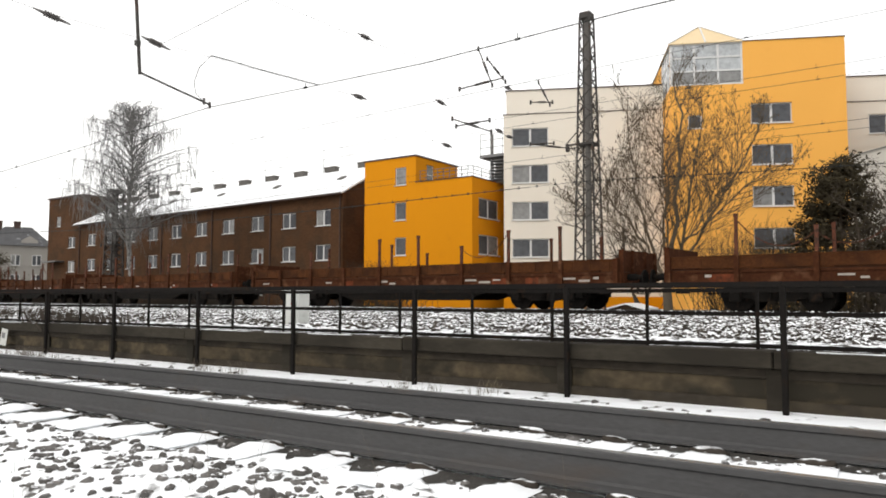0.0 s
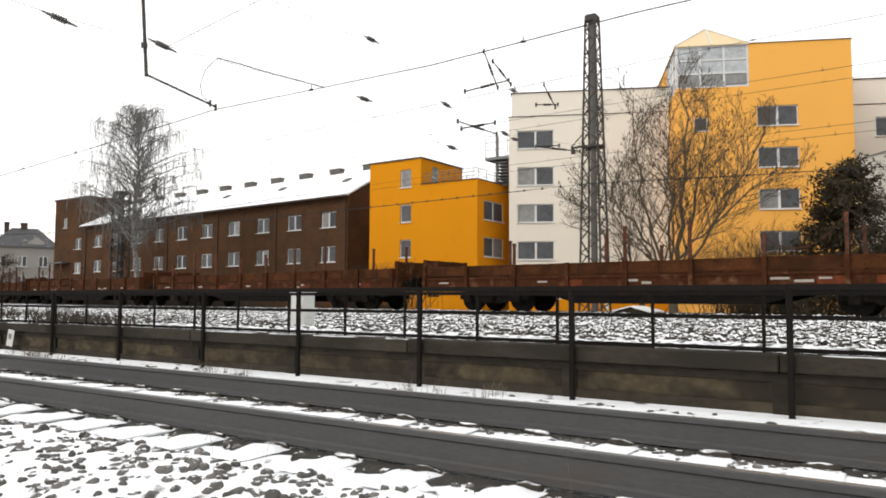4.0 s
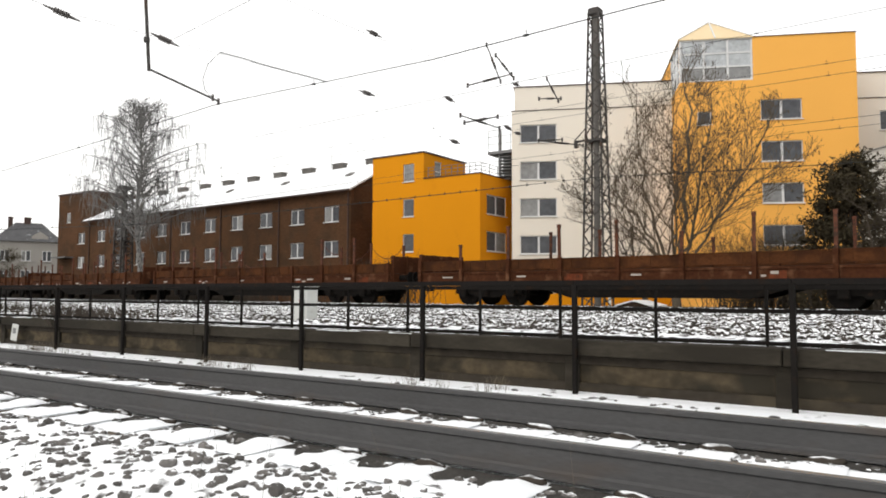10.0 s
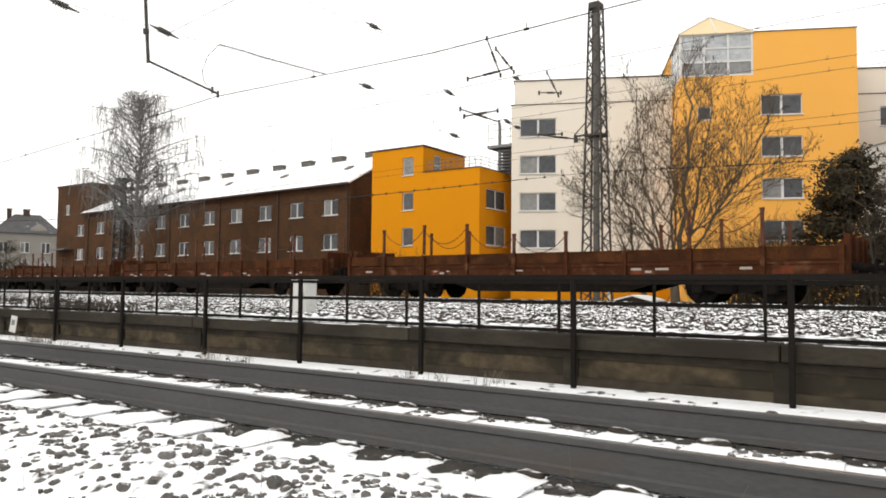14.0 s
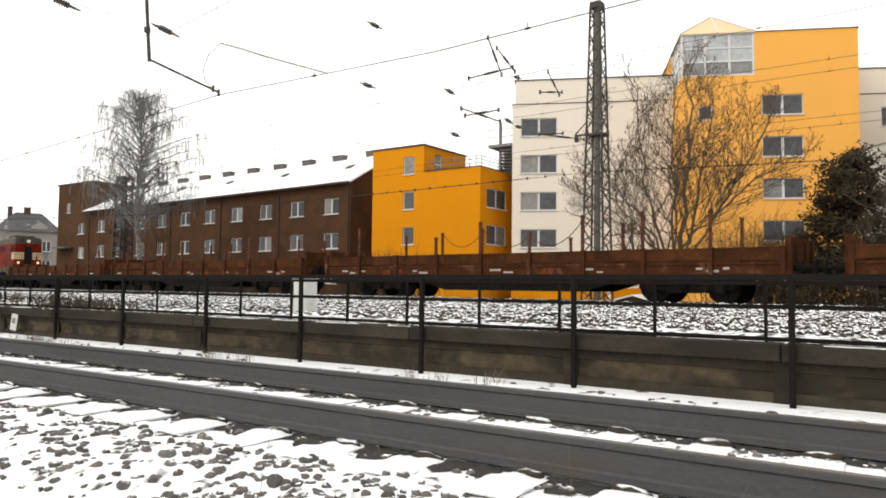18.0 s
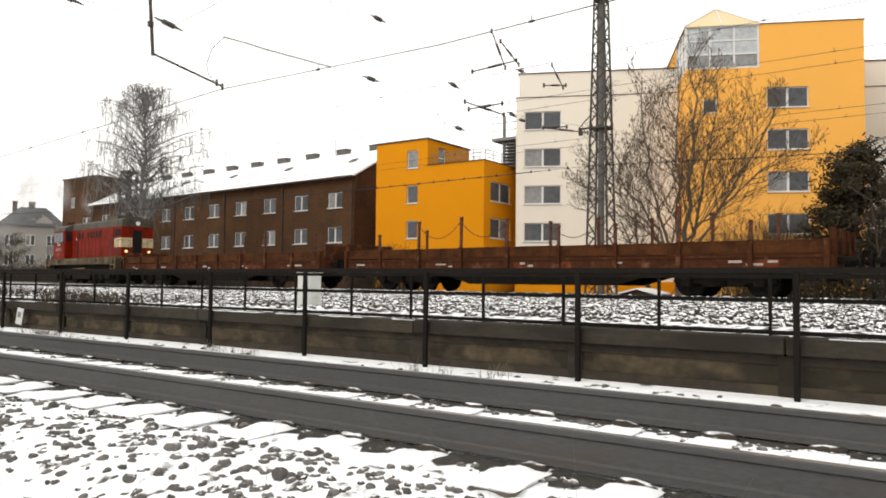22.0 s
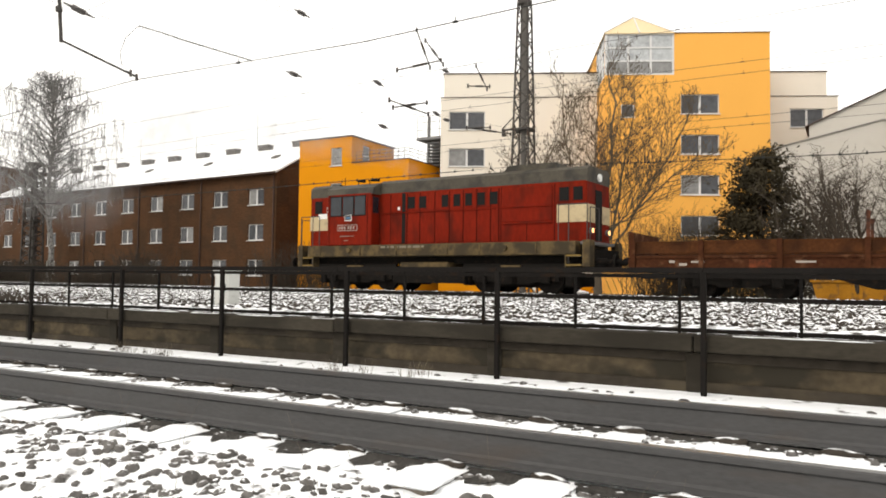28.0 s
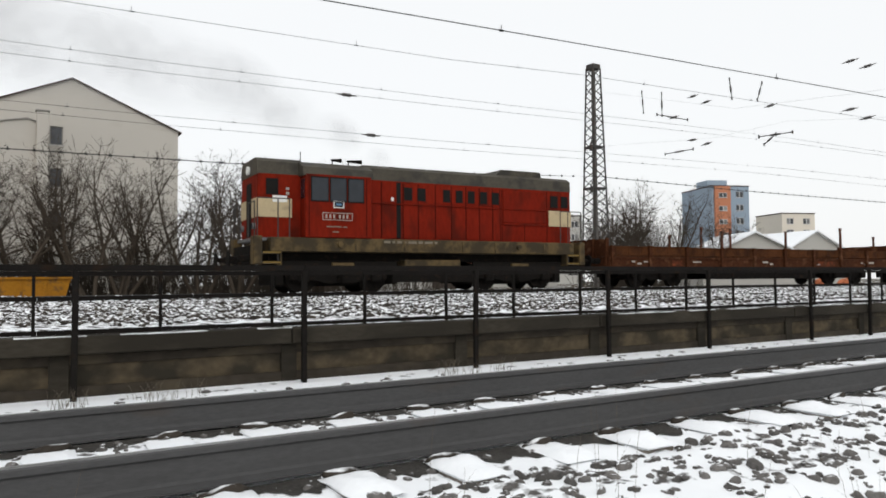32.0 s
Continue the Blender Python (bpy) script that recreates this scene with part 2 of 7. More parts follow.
def snow_over(name, color, cover, scale=6.0, bump=0.5):
    """Bare ground under broken snow: the snow lies where a noise is high."""
    m = material(name, color, 0.9, 0, 0.35, 30, 3, 0.0)
    nt = m.node_tree
    b = nt.nodes["Principled BSDF"]
    src = b.inputs["Base Color"].links[0].from_socket
    no = rough_noise(nt, scale, 6)
    mask = ramp(nt, no, [(cover - 0.035, (0, 0, 0)), (cover + 0.035, (1, 1, 1))])
    nt.links.new(mixed(nt, mask, src, (0.86, 0.88, 0.9)), b.inputs["Base Color"])
    bp = nt.nodes.new("ShaderNodeBump")
    bp.inputs["Strength"].default_value, bp.inputs["Distance"].default_value = bump, 0.05
    nt.links.new(no, bp.inputs["Height"])
    nt.links.new(bp.outputs["Normal"], b.inputs["Normal"])
    return m


SNOWY_BALLAST = snow_over("snow_over_ballast", (0.085, 0.08, 0.074), 0.42, 7.0)
SNOWY_FIELD = snow_over("snow_over_grass", (0.11, 0.09, 0.06), 0.42, 1.6)


def box(bm, x0, x1, y0, y1, z0, z1, m=None):
    v = [bm.verts.new(c) for c in ((x0, y0, z0), (x1, y0, z0), (x1, y1, z0), (x0, y1, z0), (x0, y0, z1), (x1, y0, z1), (x1, y1, z1), (x0, y1, z1))]
    for q in ((0, 3, 2, 1), (4, 5, 6, 7), (0, 1, 5, 4), (1, 2, 6, 5), (2, 3, 7, 6), (3, 0, 4, 7)):
        bm.faces.new([v[i] for i in q])
    if m is not None:
        for w in v:
            w.co = m @ w.co
    return v


def rod(bm, p, q, r0, r1=None, n=6, caps=True):
    """A round bar from p to q."""
    p, q = Vector(p), Vector(q)
    r1 = r0 if r1 is None else r1
    d = (q - p)
    if d.length < 1e-6:
        return
    a = d.normalized().orthogonal().normalized()
    b = d.normalized().cross(a)
    A = [bm.verts.new(p + (a * math.cos(i * math.tau / n) + b * math.sin(i * math.tau / n)) * r0) for i in range(n)]
    B = [bm.verts.new(q + (a * math.cos(i * math.tau / n) + b * math.sin(i * math.tau / n)) * r1) for i in range(n)]
    for i in range(n):
        bm.faces.new((A[i], A[(i + 1) % n], B[(i + 1) % n], B[i]))
    if caps:
        bm.faces.new(A[::-1]), bm.faces.new(B)


def bar(bm, p, q, w, h=None):
    """A square bar from p to q."""
    p, q = Vector(p), Vector(q)
    h = w if h is None else h
    d = (q - p).normalized()
    up = Vector((0, 0, 1)) if abs(d.z) < 0.95 else Vector((0, 1, 0))
    s = d.cross(up).normalized() * w / 2
    u = s.cross(d).normalized() * h / 2
    A = [bm.verts.new(p + i * s + j * u) for i, j in ((-1, -1), (1, -1), (1, 1), (-1, 1))]
    B = [bm.verts.new(q + i * s + j * u) for i, j in ((-1, -1), (1, -1), (1, 1), (-1, 1))]
    for i in range(4):
        bm.faces.new((A[i], A[(i + 1) % 4], B[(i + 1) % 4], B[i]))
    bm.faces.new(A[::-1]), bm.faces.new(B)


def prism(bm, outline, y0, y1, axis="y"):
    """An outline in x, z drawn out along y (or in y, z along x)."""
    def at(a, b, c):
        return (a, c, b) if axis == "y" else (c, a, b)
    A = [bm.verts.new(at(a, b, y0)) for a, b in outline]
    B = [bm.verts.new(at(a, b, y1)) for a, b in outline]
    n = len(outline)
    for i in range(n):
        bm.faces.new((A[i], A[(i + 1) % n], B[(i + 1) % n], B[i]))
    bm.faces.new(A[::-1]), bm.faces.new(B)


def bevel(bm, w, seg=1):
    bmesh.ops.bevel(bm, geom=bm.edges[:], offset=w, segments=seg, affect="EDGES", profile=0.5)


def mesh_of(bm, mat, smooth=False, name="mesh"):
    bmesh.ops.recalc_face_normals(bm, faces=bm.faces)
    me = bpy.data.meshes.new(name)
    bm.to_mesh(me)
    bm.free()
    me.materials.append(mat)
    if smooth:
        me.polygons.foreach_set("use_smooth", [True] * len(me.polygons))
    return me


def part(name, bm, mat, parent, label="", m=None, smooth=False):
    """One mesh under a thing or a part; bm may be a mesh that is already made."""
    me = bm if isinstance(bm, bpy.types.Mesh) else mesh_of(bm, mat, smooth, name)
    ob = new(name, me)
    ob.parent = parent
    if m is not None:
        ob.matrix_local = m
    return tagged(ob, label)


def thing(name, m, label, category, group="", kind=""):
    ob = new(name)
    ob.matrix_world = m
    return tagged(ob, label, category, group, kind)


def solid(name, bm, mat, label="", category="", group="", kind="", smooth=False, m=None):
    ob = new(name, mesh_of(bm, mat, smooth, name))
    if m is not None:
        ob.matrix_world = m
    return tagged(ob, label, category, group, kind)


def snow_capped(name, color, at=0.62, wide=0.12, rough=0.85):
    """Dark stone or timber with snow lying on all that faces up."""
    m = material(name, color, rough, 0, 0.35, 35, 4, 0.0)
    nt = m.node_tree
    b = nt.nodes["Principled BSDF"]
    src = b.inputs["Base Color"].links[0].from_socket
    geo, sep, add = nt.nodes.new("ShaderNodeNewGeometry"), nt.nodes.new("ShaderNodeSeparateXYZ"), nt.nodes.new("ShaderNodeMath")
    add.operation = "MULTIPLY_ADD"
    add.inputs[1].default_value, add.inputs[2].default_value = 0.7, -0.35
    nt.links.new(geo.outputs["Normal"], sep.inputs["Vector"])
    nt.links.new(rough_noise(nt, 9, 4), add.inputs[0])
    s = nt.nodes.new("ShaderNodeMath")
    nt.links.new(sep.outputs["Z"], s.inputs[0])
    nt.links.new(add.outputs["Value"], s.inputs[1])
    mask = ramp(nt, s.outputs["Value"], [(at - wide, (0, 0, 0)), (at + wide, (1, 1, 1))])
    shade = mixed(nt, 1.0, src, ramp(nt, geo.outputs["Random Per Island"], [(0, (0.55, 0.53, 0.5)), (1, (1.3, 1.25, 1.2))]), "MULTIPLY")
    nt.links.new(mixed(nt, mask, shade, (0.86, 0.88, 0.9)), b.inputs["Base Color"])
    return m


STONE_NEAR = snow_capped("snow_capped_ballast_stone", (0.115, 0.113, 0.112), 0.98, 0.07)
IRON_SNOW = snow_capped("snow_dusted_fastening", (0.04, 0.035, 0.03), 0.93, 0.07)
STONE_FAR = snow_capped("snow_dusted_bank_stone", (0.058, 0.052, 0.046), 0.76, 0.09)
NEAR_SNOW = snow_over("snow_on_track_bed", (0.09, 0.085, 0.08), 0.36, 5.0, 0.35)
BANK_SNOW = snow_over("snow_on_stone_bank", (0.075, 0.07, 0.064), 0.47, 6.5, 0.6)
YARD = snow_over("trodden_winter_grass", (0.075, 0.062, 0.042), 0.60, 0.8, 0.4)
SLEEPER_SNOW = snow_capped("snow_covered_sleeper", (0.13, 0.115, 0.1), 0.45)

# ---- ground: one sheet from the lens to the horizon ----
PROFILE = [(-1500, -3), (-60, -1.2), (-3, -0.78), (0.3, -0.74), (1.3, -0.62), (2.3, -0.28), (3.0, -0.245), (5.5, -0.235), (6.0, -0.17), (6.81, -0.14), (6.83, 0.33),
           (8, 0.34), (18.5, 0.34), (20.2, 0.41), (21.3, 0.41), (22.0, 0.24), (25.2, 0.24), (26.4, 0.2), (30, 0.05), (44, 0.1), (120, -0.3), (2600, -14)]


TRACK_Y, RAIL_TOP_Z = 23.5, 0.43


def bend(x):
    """The far track's middle line: it draws nearer towards +x in a wide curve, straight past both ends."""
    e = max(-65.0, min(50.0, x))
    y = 23.02 - 0.05524 * e + 0.00058 * e * e - 6.98e-6 * e ** 3
    return y + (x - e) * (-0.05524 + 0.00116 * e - 20.94e-6 * e * e)


def lie(x, y):
    """The height of the ground."""
    yy = y
    if y > 8:
        yy = y + (TRACK_Y - bend(x)) * min(1, (y - 8) / 7)
    z = float(np.interp(yy, [p[0] for p in PROFILE], [p[1] for p in PROFILE]))
    if 0.2 < y < 6.6:
        k = min(1, (6.6 - y) / 0.4) * min(1, max(0.0, min(abs(y - 3.735), abs(y - 5.242)) - 0.17) / 0.3 + 0.08)
        z += k * (0.03 * noise.noise((x * 1.3, y * 1.3, 0)) + 0.028 * noise.noise((x * 4.3, y * 4.3, 3)) + 0.034 * noise.noise((x * 8, y * 8, 7)))
    elif 7.1 < y < 21:
        z += 0.05 * noise.noise((x * 0.9, y * 0.9, 5)) + 0.03 * noise.noise((x * 2.7, y * 2.7, 9))
    return z


def build_ground():
    xs = [-2600, -900, -300, -150, -100] + list(np.arange(-70, -16, 0.6)) + list(np.arange(-16, 9, 0.085)) + list(np.arange(9, 45, 0.6)) + [60, 100, 160, 300, 900, 2600]
    ys = [-1500, -60, -10, -3, 0.3, 0.9, 1.3] + list(np.arange(1.7, 6.6, 0.085)) + [6.6, 6.7, 6.81, 6.83, 7.2] + list(np.arange(7.6, 21.4, 0.5)) + [21.3, 22, 23, 24.2, 25.2, 26.4, 30, 36, 44, 70, 120, 300, 900, 2600]
    ys = sorted(set(round(float(y), 3) for y in ys))
    verts = [(x, y, lie(x, y)) for y in ys for x in xs]
    n = len(xs)
    faces, slots = [], []
    for j in range(len(ys) - 1):
        mid = (ys[j] + ys[j + 1]) / 2
        s = 0 if mid < 6.82 else 1 if mid < 26 else 2
        for i in range(n - 1):
            faces.append((j * n + i, j * n + i + 1, (j + 1) * n + i + 1, (j + 1) * n + i))
            slots.append(s)
    me = bpy.data.meshes.new("ground")
    me.from_pydata(verts, [], faces)
    for m in (NEAR_SNOW, BANK_SNOW, YARD):
        me.materials.append(m)
    me.polygons.foreach_set("material_index", slots)
    me.polygons.foreach_set("use_smooth", [True] * len(faces))
    return tagged(new("ground", me), "snow-covered ballast, stony bank and winter grass", "ground", kind="structure")


build_ground()

_g = (1 + 5 ** 0.5) / 2
ICO_V = np.array([(-1, _g, 0), (1, _g, 0), (-1, -_g, 0), (1, -_g, 0), (0, -1, _g), (0, 1, _g), (0, -1, -_g), (0, 1, -_g), (_g, 0, -1), (_g, 0, 1), (-_g, 0, -1), (-_g, 0, 1)]) / 1.9
ICO_F = np.array([(0, 11, 5), (0, 5, 1), (0, 1, 7), (0, 7, 10), (0, 10, 11), (1, 5, 9), (5, 11, 4), (11, 10, 2), (10, 7, 6), (7, 1, 8),
                  (3, 9, 4), (3, 4, 2), (3, 2, 6), (3, 6, 8), (3, 8, 9), (4, 9, 5), (2, 4, 11), (6, 2, 10), (8, 6, 7), (9, 8, 1)])


def finer():
    """The same body with each triangle cut in four."""
    V, seen, F = [tuple(v) for v in ICO_V], {}, []

    def mid(a, b):
        k = (min(a, b), max(a, b))
        if k not in seen:
            seen[k] = len(V)
            m = (np.array(V[a]) + np.array(V[b])) / 2
            V.append(tuple(m / np.linalg.norm(m)))
        return seen[k]
    for a, b, c in ICO_F.tolist():
        d, e, f = mid(a, b), mid(b, c), mid(c, a)
        F += [(a, d, f), (d, b, e), (f, e, c), (d, e, f)]
    return np.array(V), np.array(F)


FINE_V, FINE_F = finer()


def stones(name, rng, places, sizes, mat, label, sink=0.25, fine=False):
    """Broken stones, one beside the other, in one mesh."""
    V, F = [], []
    for i, ((x, y), s) in enumerate(zip(places, sizes)):
        q, _ = np.linalg.qr(rng.normal(size=(3, 3)))
        if fine:
            v = (FINE_V * (0.88 + 0.14 * np.sin(FINE_V @ rng.normal(0, 2.2, 3) + rng.uniform(0, 6)))[:, None] * rng.uniform(0.9, 1.1, (42, 1)) * rng.uniform(0.65, 1.2, 3)) @ q
            v = v * (s / 2) * (1.1, 1, 0.8) + (x, y, lie(x, y) + s * (0.5 - sink) * 0.6)
            V.append(v)
            F.append(FINE_F + 42 * i)
            continue
        v = (ICO_V * rng.uniform(0.78, 1.18, (12, 1)) * rng.uniform(0.65, 1.15, 3)) @ q
        v = v * (s / 2) * (1, 1, 0.75) + (x, y, lie(x, y) + s * (0.5 - sink) * 0.6)
        V.append(v)
        F.append(ICO_F + 12 * i)
    me = bpy.data.meshes.new(name)
    me.from_pydata(np.concatenate(V).tolist(), [], np.concatenate(F).tolist())
    me.materials.append(mat)
    return tagged(new(name, me), label, "stones", kind="stuff")


def scatter_stones():
    rng = np.random.default_rng(5)
    P, S = [], []
    for _ in range(6000):  # the shoulder beside the track, densest by the lens
        x, y = rng.uniform(-17, 9), 3.2 - 2.25 * rng.uniform(0, 1) ** 1.15
        if noise.noise((x * 0.8, y * 0.8, 21)) > -0.6 and y > 1.0:
            P.append((x, y)), S.append(rng.choice([0.045, 0.062, 0.08, 0.11], p=[0.34, 0.38, 0.22, 0.06]) * rng.uniform(0.8, 1.25))
    for _ in range(2600):  # between the rails, along the rails' feet and by the wall
        x = rng.uniform(-16, 9)
        y = rng.choice([rng.uniform(3.9, 5.1), rng.normal(5.62, 0.1), 5.08 + rng.normal(0, 0.04), 3.56 + rng.normal(0, 0.05), 3.9 + rng.normal(0, 0.04)])
        P.append((x, y)), S.append(rng.uniform(0.035, 0.085))
    for _ in range(900):  # stone chips and leaf litter on the snow by the wall
        x = rng.uniform(-17, 10)
        y = rng.choice([6.0 + rng.normal(0, 0.12), rng.uniform(5.65, 6.5), 5.55 + abs(rng.normal(0, 0.05))])
        if noise.noise((x * 0.6, 3.3, 8)) > -0.25:
            P.append((x, y)), S.append(rng.uniform(0.022, 0.085))
    forms = []
    for k in range(12):  # the stones nearest to the lens lie singly
        q, _ = np.linalg.qr(rng.normal(size=(3, 3)))
        v = (FINE_V * (0.88 + 0.14 * np.sin(FINE_V @ rng.normal(0, 2.2, 3)))[:, None] * rng.uniform(0.9, 1.1, (42, 1)) * rng.uniform(0.65, 1.2, 3)) @ q * (0.55, 0.5, 0.4)
        me = bpy.data.meshes.new("stone")
        me.from_pydata(v.tolist(), [], FINE_F.tolist())
        me.materials.append(STONE_NEAR)
        forms.append(me)
    ground = bpy.data.objects["ground"]
    single = [i for i, (x, y) in enumerate(P) if -4.6 < x < 2.4 and y < 2.75][:300]
    for i in single:
        (x, y), s = P[i], S[i]
        ob = part("stone", forms[i % 12], None, ground, m=pose(x, y, lie(x, y) - 0.07 * s * 0.6, 0, 0, rng.uniform(0, 360)) @ Matrix.Scale(s, 4))
    kept = set(range(len(P))) - set(single)
    P, S = [P[i] for i in sorted(kept)], [S[i] for i in sorted(kept)]
    stones("ballast_stones", rng, P, S, STONE_NEAR, "broken dark ballast stones half buried in snow", 0.57, True)
    P, S = [], []
    for _ in range(44000):
        y = 8.5 + 13.6 * rng.uniform(0, 1) ** 0.8
        x = rng.uniform(-2.6 * y, 2.1 * y)
        if y > bend(x) - 1.7:
            continue
        P.append((x, y)), S.append(rng.uniform(0.05, 0.05 + 0.0072 * min(y, 13)))
    stones("bank_stones", rng, P, S, STONE_FAR, "rough dark stones of the bank dusted with snow", 0.2)


scatter_stones()

# ---- the near track ----
RAIL_FORM = [(-0.07, 0), (0.07, 0), (0.07, 0.012), (0.02, 0.03), (0.0085, 0.045), (0.0085, 0.155), (0.034, 0.17), (0.036, 0.198), (0.03, 0.205), (-0.03, 0.205), (-0.036, 0.198),
             (-0.034, 0.17), (-0.0085, 0.155), (-0.0085, 0.045), (-0.02, 0.03), (-0.07, 0.012)]


def rail(parent, y, x0, x1, z, label=""):
    bm = bmesh.new()
    prism(bm, [(y + a, z + b) for a, b in RAIL_FORM], x0, x1, "x")
    ob = part("rail", bm, RAIL_RUST, parent, label)
    bm = bmesh.new()
    box(bm, x0, x1, y - 0.027, y + 0.027, z + 0.205, z + 0.2065)
    part("running_band", bm, RAIL_TOP, ob, "worn shiny running band")
    return ob


def near_track():
    track = thing("railway_track", pose(0, 4.488, 0), "rusty rails on snow-covered concrete sleepers", "railway track")
    for y in (-0.7535, 0.7535):
        rail(track, y, -95, 75, -0.205, "rusty flat-bottomed steel rail")
    bm = bmesh.new()
    box(bm, -0.13, 0.13, -1.3, 1.3, -0.4, -0.222)
    bevel(bm, 0.02)
    sleeper = mesh_of(bm, SLEEPER_SNOW, name="sleeper")
    clips = []
    for k in range(6):  # base plate with its bolts and clips under clots of snow and gravel
        bm = bmesh.new()
        long = random.uniform(0.1, 0.14)
        tilt = random.uniform(-0.03, 0.03)
        vs = []
        for v in FINE_V.tolist():
            w = 1 + 0.45 * noise.noise((v[0] * 1.9 + 7 * k, v[1] * 1.5, v[2] * 1.5 + k)) + 0.25 * math.sin(9 * v[0] + 2 * k) * abs(v[2])
            vs.append(bm.verts.new((v[0] * long * (0.8 + 0.2 * w), v[1] * 0.05 * w, -0.222 + v[2] * 0.036 * w + v[0] * tilt)))
        for f in FINE_F.tolist():
            bm.faces.new([vs[i] for i in f])
        clips.append(mesh_of(bm, IRON_SNOW, True, name="rail_fastening"))
    lumps = []
    for k in range(5):  # snow pillows on the sleeper's open end and between the rails
        bm = bmesh.new()
        for y0, y1 in ((-1.33, -0.86), (-0.62, 0.6), (0.87, 1.32)):
            n, m = 9, 7
            g = [[None] * (m + 1) for _ in range(n + 1)]
            for i in range(n + 1):
                for j in range(m + 1):
                    u, w = i / n * 2 - 1, j / m * 2 - 1
                    hgt = 0.05 * max(0, (1 - abs(u) ** 3) * (1 - abs(w) ** 4)) * (0.75 + 0.7 * noise.noise((u * 1.4 + 9 * k, w * 1.5, y0 * 5)))
                    jag = 0.02 * noise.noise((u * 3, w * 3 + 5 * k, y0))
                    g[i][j] = bm.verts.new((w * 0.145 + jag, (y0 + y1) / 2 + u * (y1 - y0) / 2 + jag, -0.226 + hgt))
            for i in range(n):
                for j in range(m):
                    bm.faces.new((g[i][j], g[i + 1][j], g[i + 1][j + 1], g[i][j + 1]))
        lumps.append(mesh_of(bm, SNOW, True, "snow_cover"))
    for i in range(-62, 48):
        x = 0.65 * i + random.uniform(-0.02, 0.02) - 0.2
        s = part("sleeper", sleeper, None, track, m=pose(x, 0, 0, 0, 0, random.uniform(-0.7, 0.7)))
        for y in (-0.7535, 0.7535):
            for q in (-1, 1):
                part("rail_fastening", clips[random.randrange(6)], None, s, m=pose(0, y + q * 0.115, 0, 0, 0, 180 * random.randrange(2)))
        part("snow_cover", lumps[i % 5], None, s)


near_track()


def bare_strips():
    """Dark gravel that the snow leaves free along both sides of each rail."""
    bm = bmesh.new()
    for rail_y in (3.735, 5.242):
        for s in (-1, 1):
            last = None
            for i in range(0, 2400):
                x = -44 + i * 0.032
                gap = abs((x + 0.2) / 0.65 - round((x + 0.2) / 0.65)) * 0.65
                w = 0.03 + ((0.2 if rail_y < 4 and s < 0 else 0.09 if s < 0 else 0.03) if gap > 0.13 else 0.02) * (0.75 + 0.9 * noise.noise((x * 5, s * 3.0, rail_y)) + 0.5 * noise.noise((x * 16, s, 2)))
                a, b = rail_y + s * 0.06, rail_y + s * (0.075 + max(0.0, w))
                now = [bm.verts.new((x, a, lie(x, a) + 0.02)), bm.verts.new((x, b, lie(x, b) + 0.006))]
                if last:
                    bm.faces.new((last[0], last[1], now[1], now[0]) if s > 0 else (last[0], now[0], now[1], last[1]))
                last = now
    me = mesh_of(bm, BARE_GRAVEL, True, "bare_gravel")
    tagged(new("bare_gravel", me), "dark wet gravel left free of snow along the rails", "gravel", kind="stuff")


BARE_GRAVEL = material("dark_wet_gravel", (0.05, 0.047, 0.043), 0.9, 0, 0.45, 45, 8, 0.6)
bare_strips()


def far_track():
    track = thing("railway_track", pose(0, 0, RAIL_TOP_Z), "far railway track on a snowy ballast bank", "railway track")
    xs = list(range(-200, 131, 5))
    for o in (-0.7535, 0.7535):
        bm = bmesh.new()
        rings = [[bm.verts.new((x, bend(x) + o + a, -0.205 + b)) for a, b in RAIL_FORM] for x in xs]
        for r, q in zip(rings, rings[1:]):
            for i in range(len(r)):
                bm.faces.new((r[i], r[(i + 1) % len(r)], q[(i + 1) % len(r)], q[i]))
        part("rail", bm, RAIL_RUST, track)
    bm = bmesh.new()
    for i in range(-280, 190):
        x = 0.65 * i
        box(bm, x - 0.12, x + 0.12, bend(x) - 1.3, bend(x) + 1.3, -0.33, -0.208)
    tagged(part("sleepers", bm, SLEEPER_SNOW, track), kind="stuff")


far_track()

# ---- low wall and the railings on it ----
STEP = 1.9527  # from post to post
X0 = -1.255


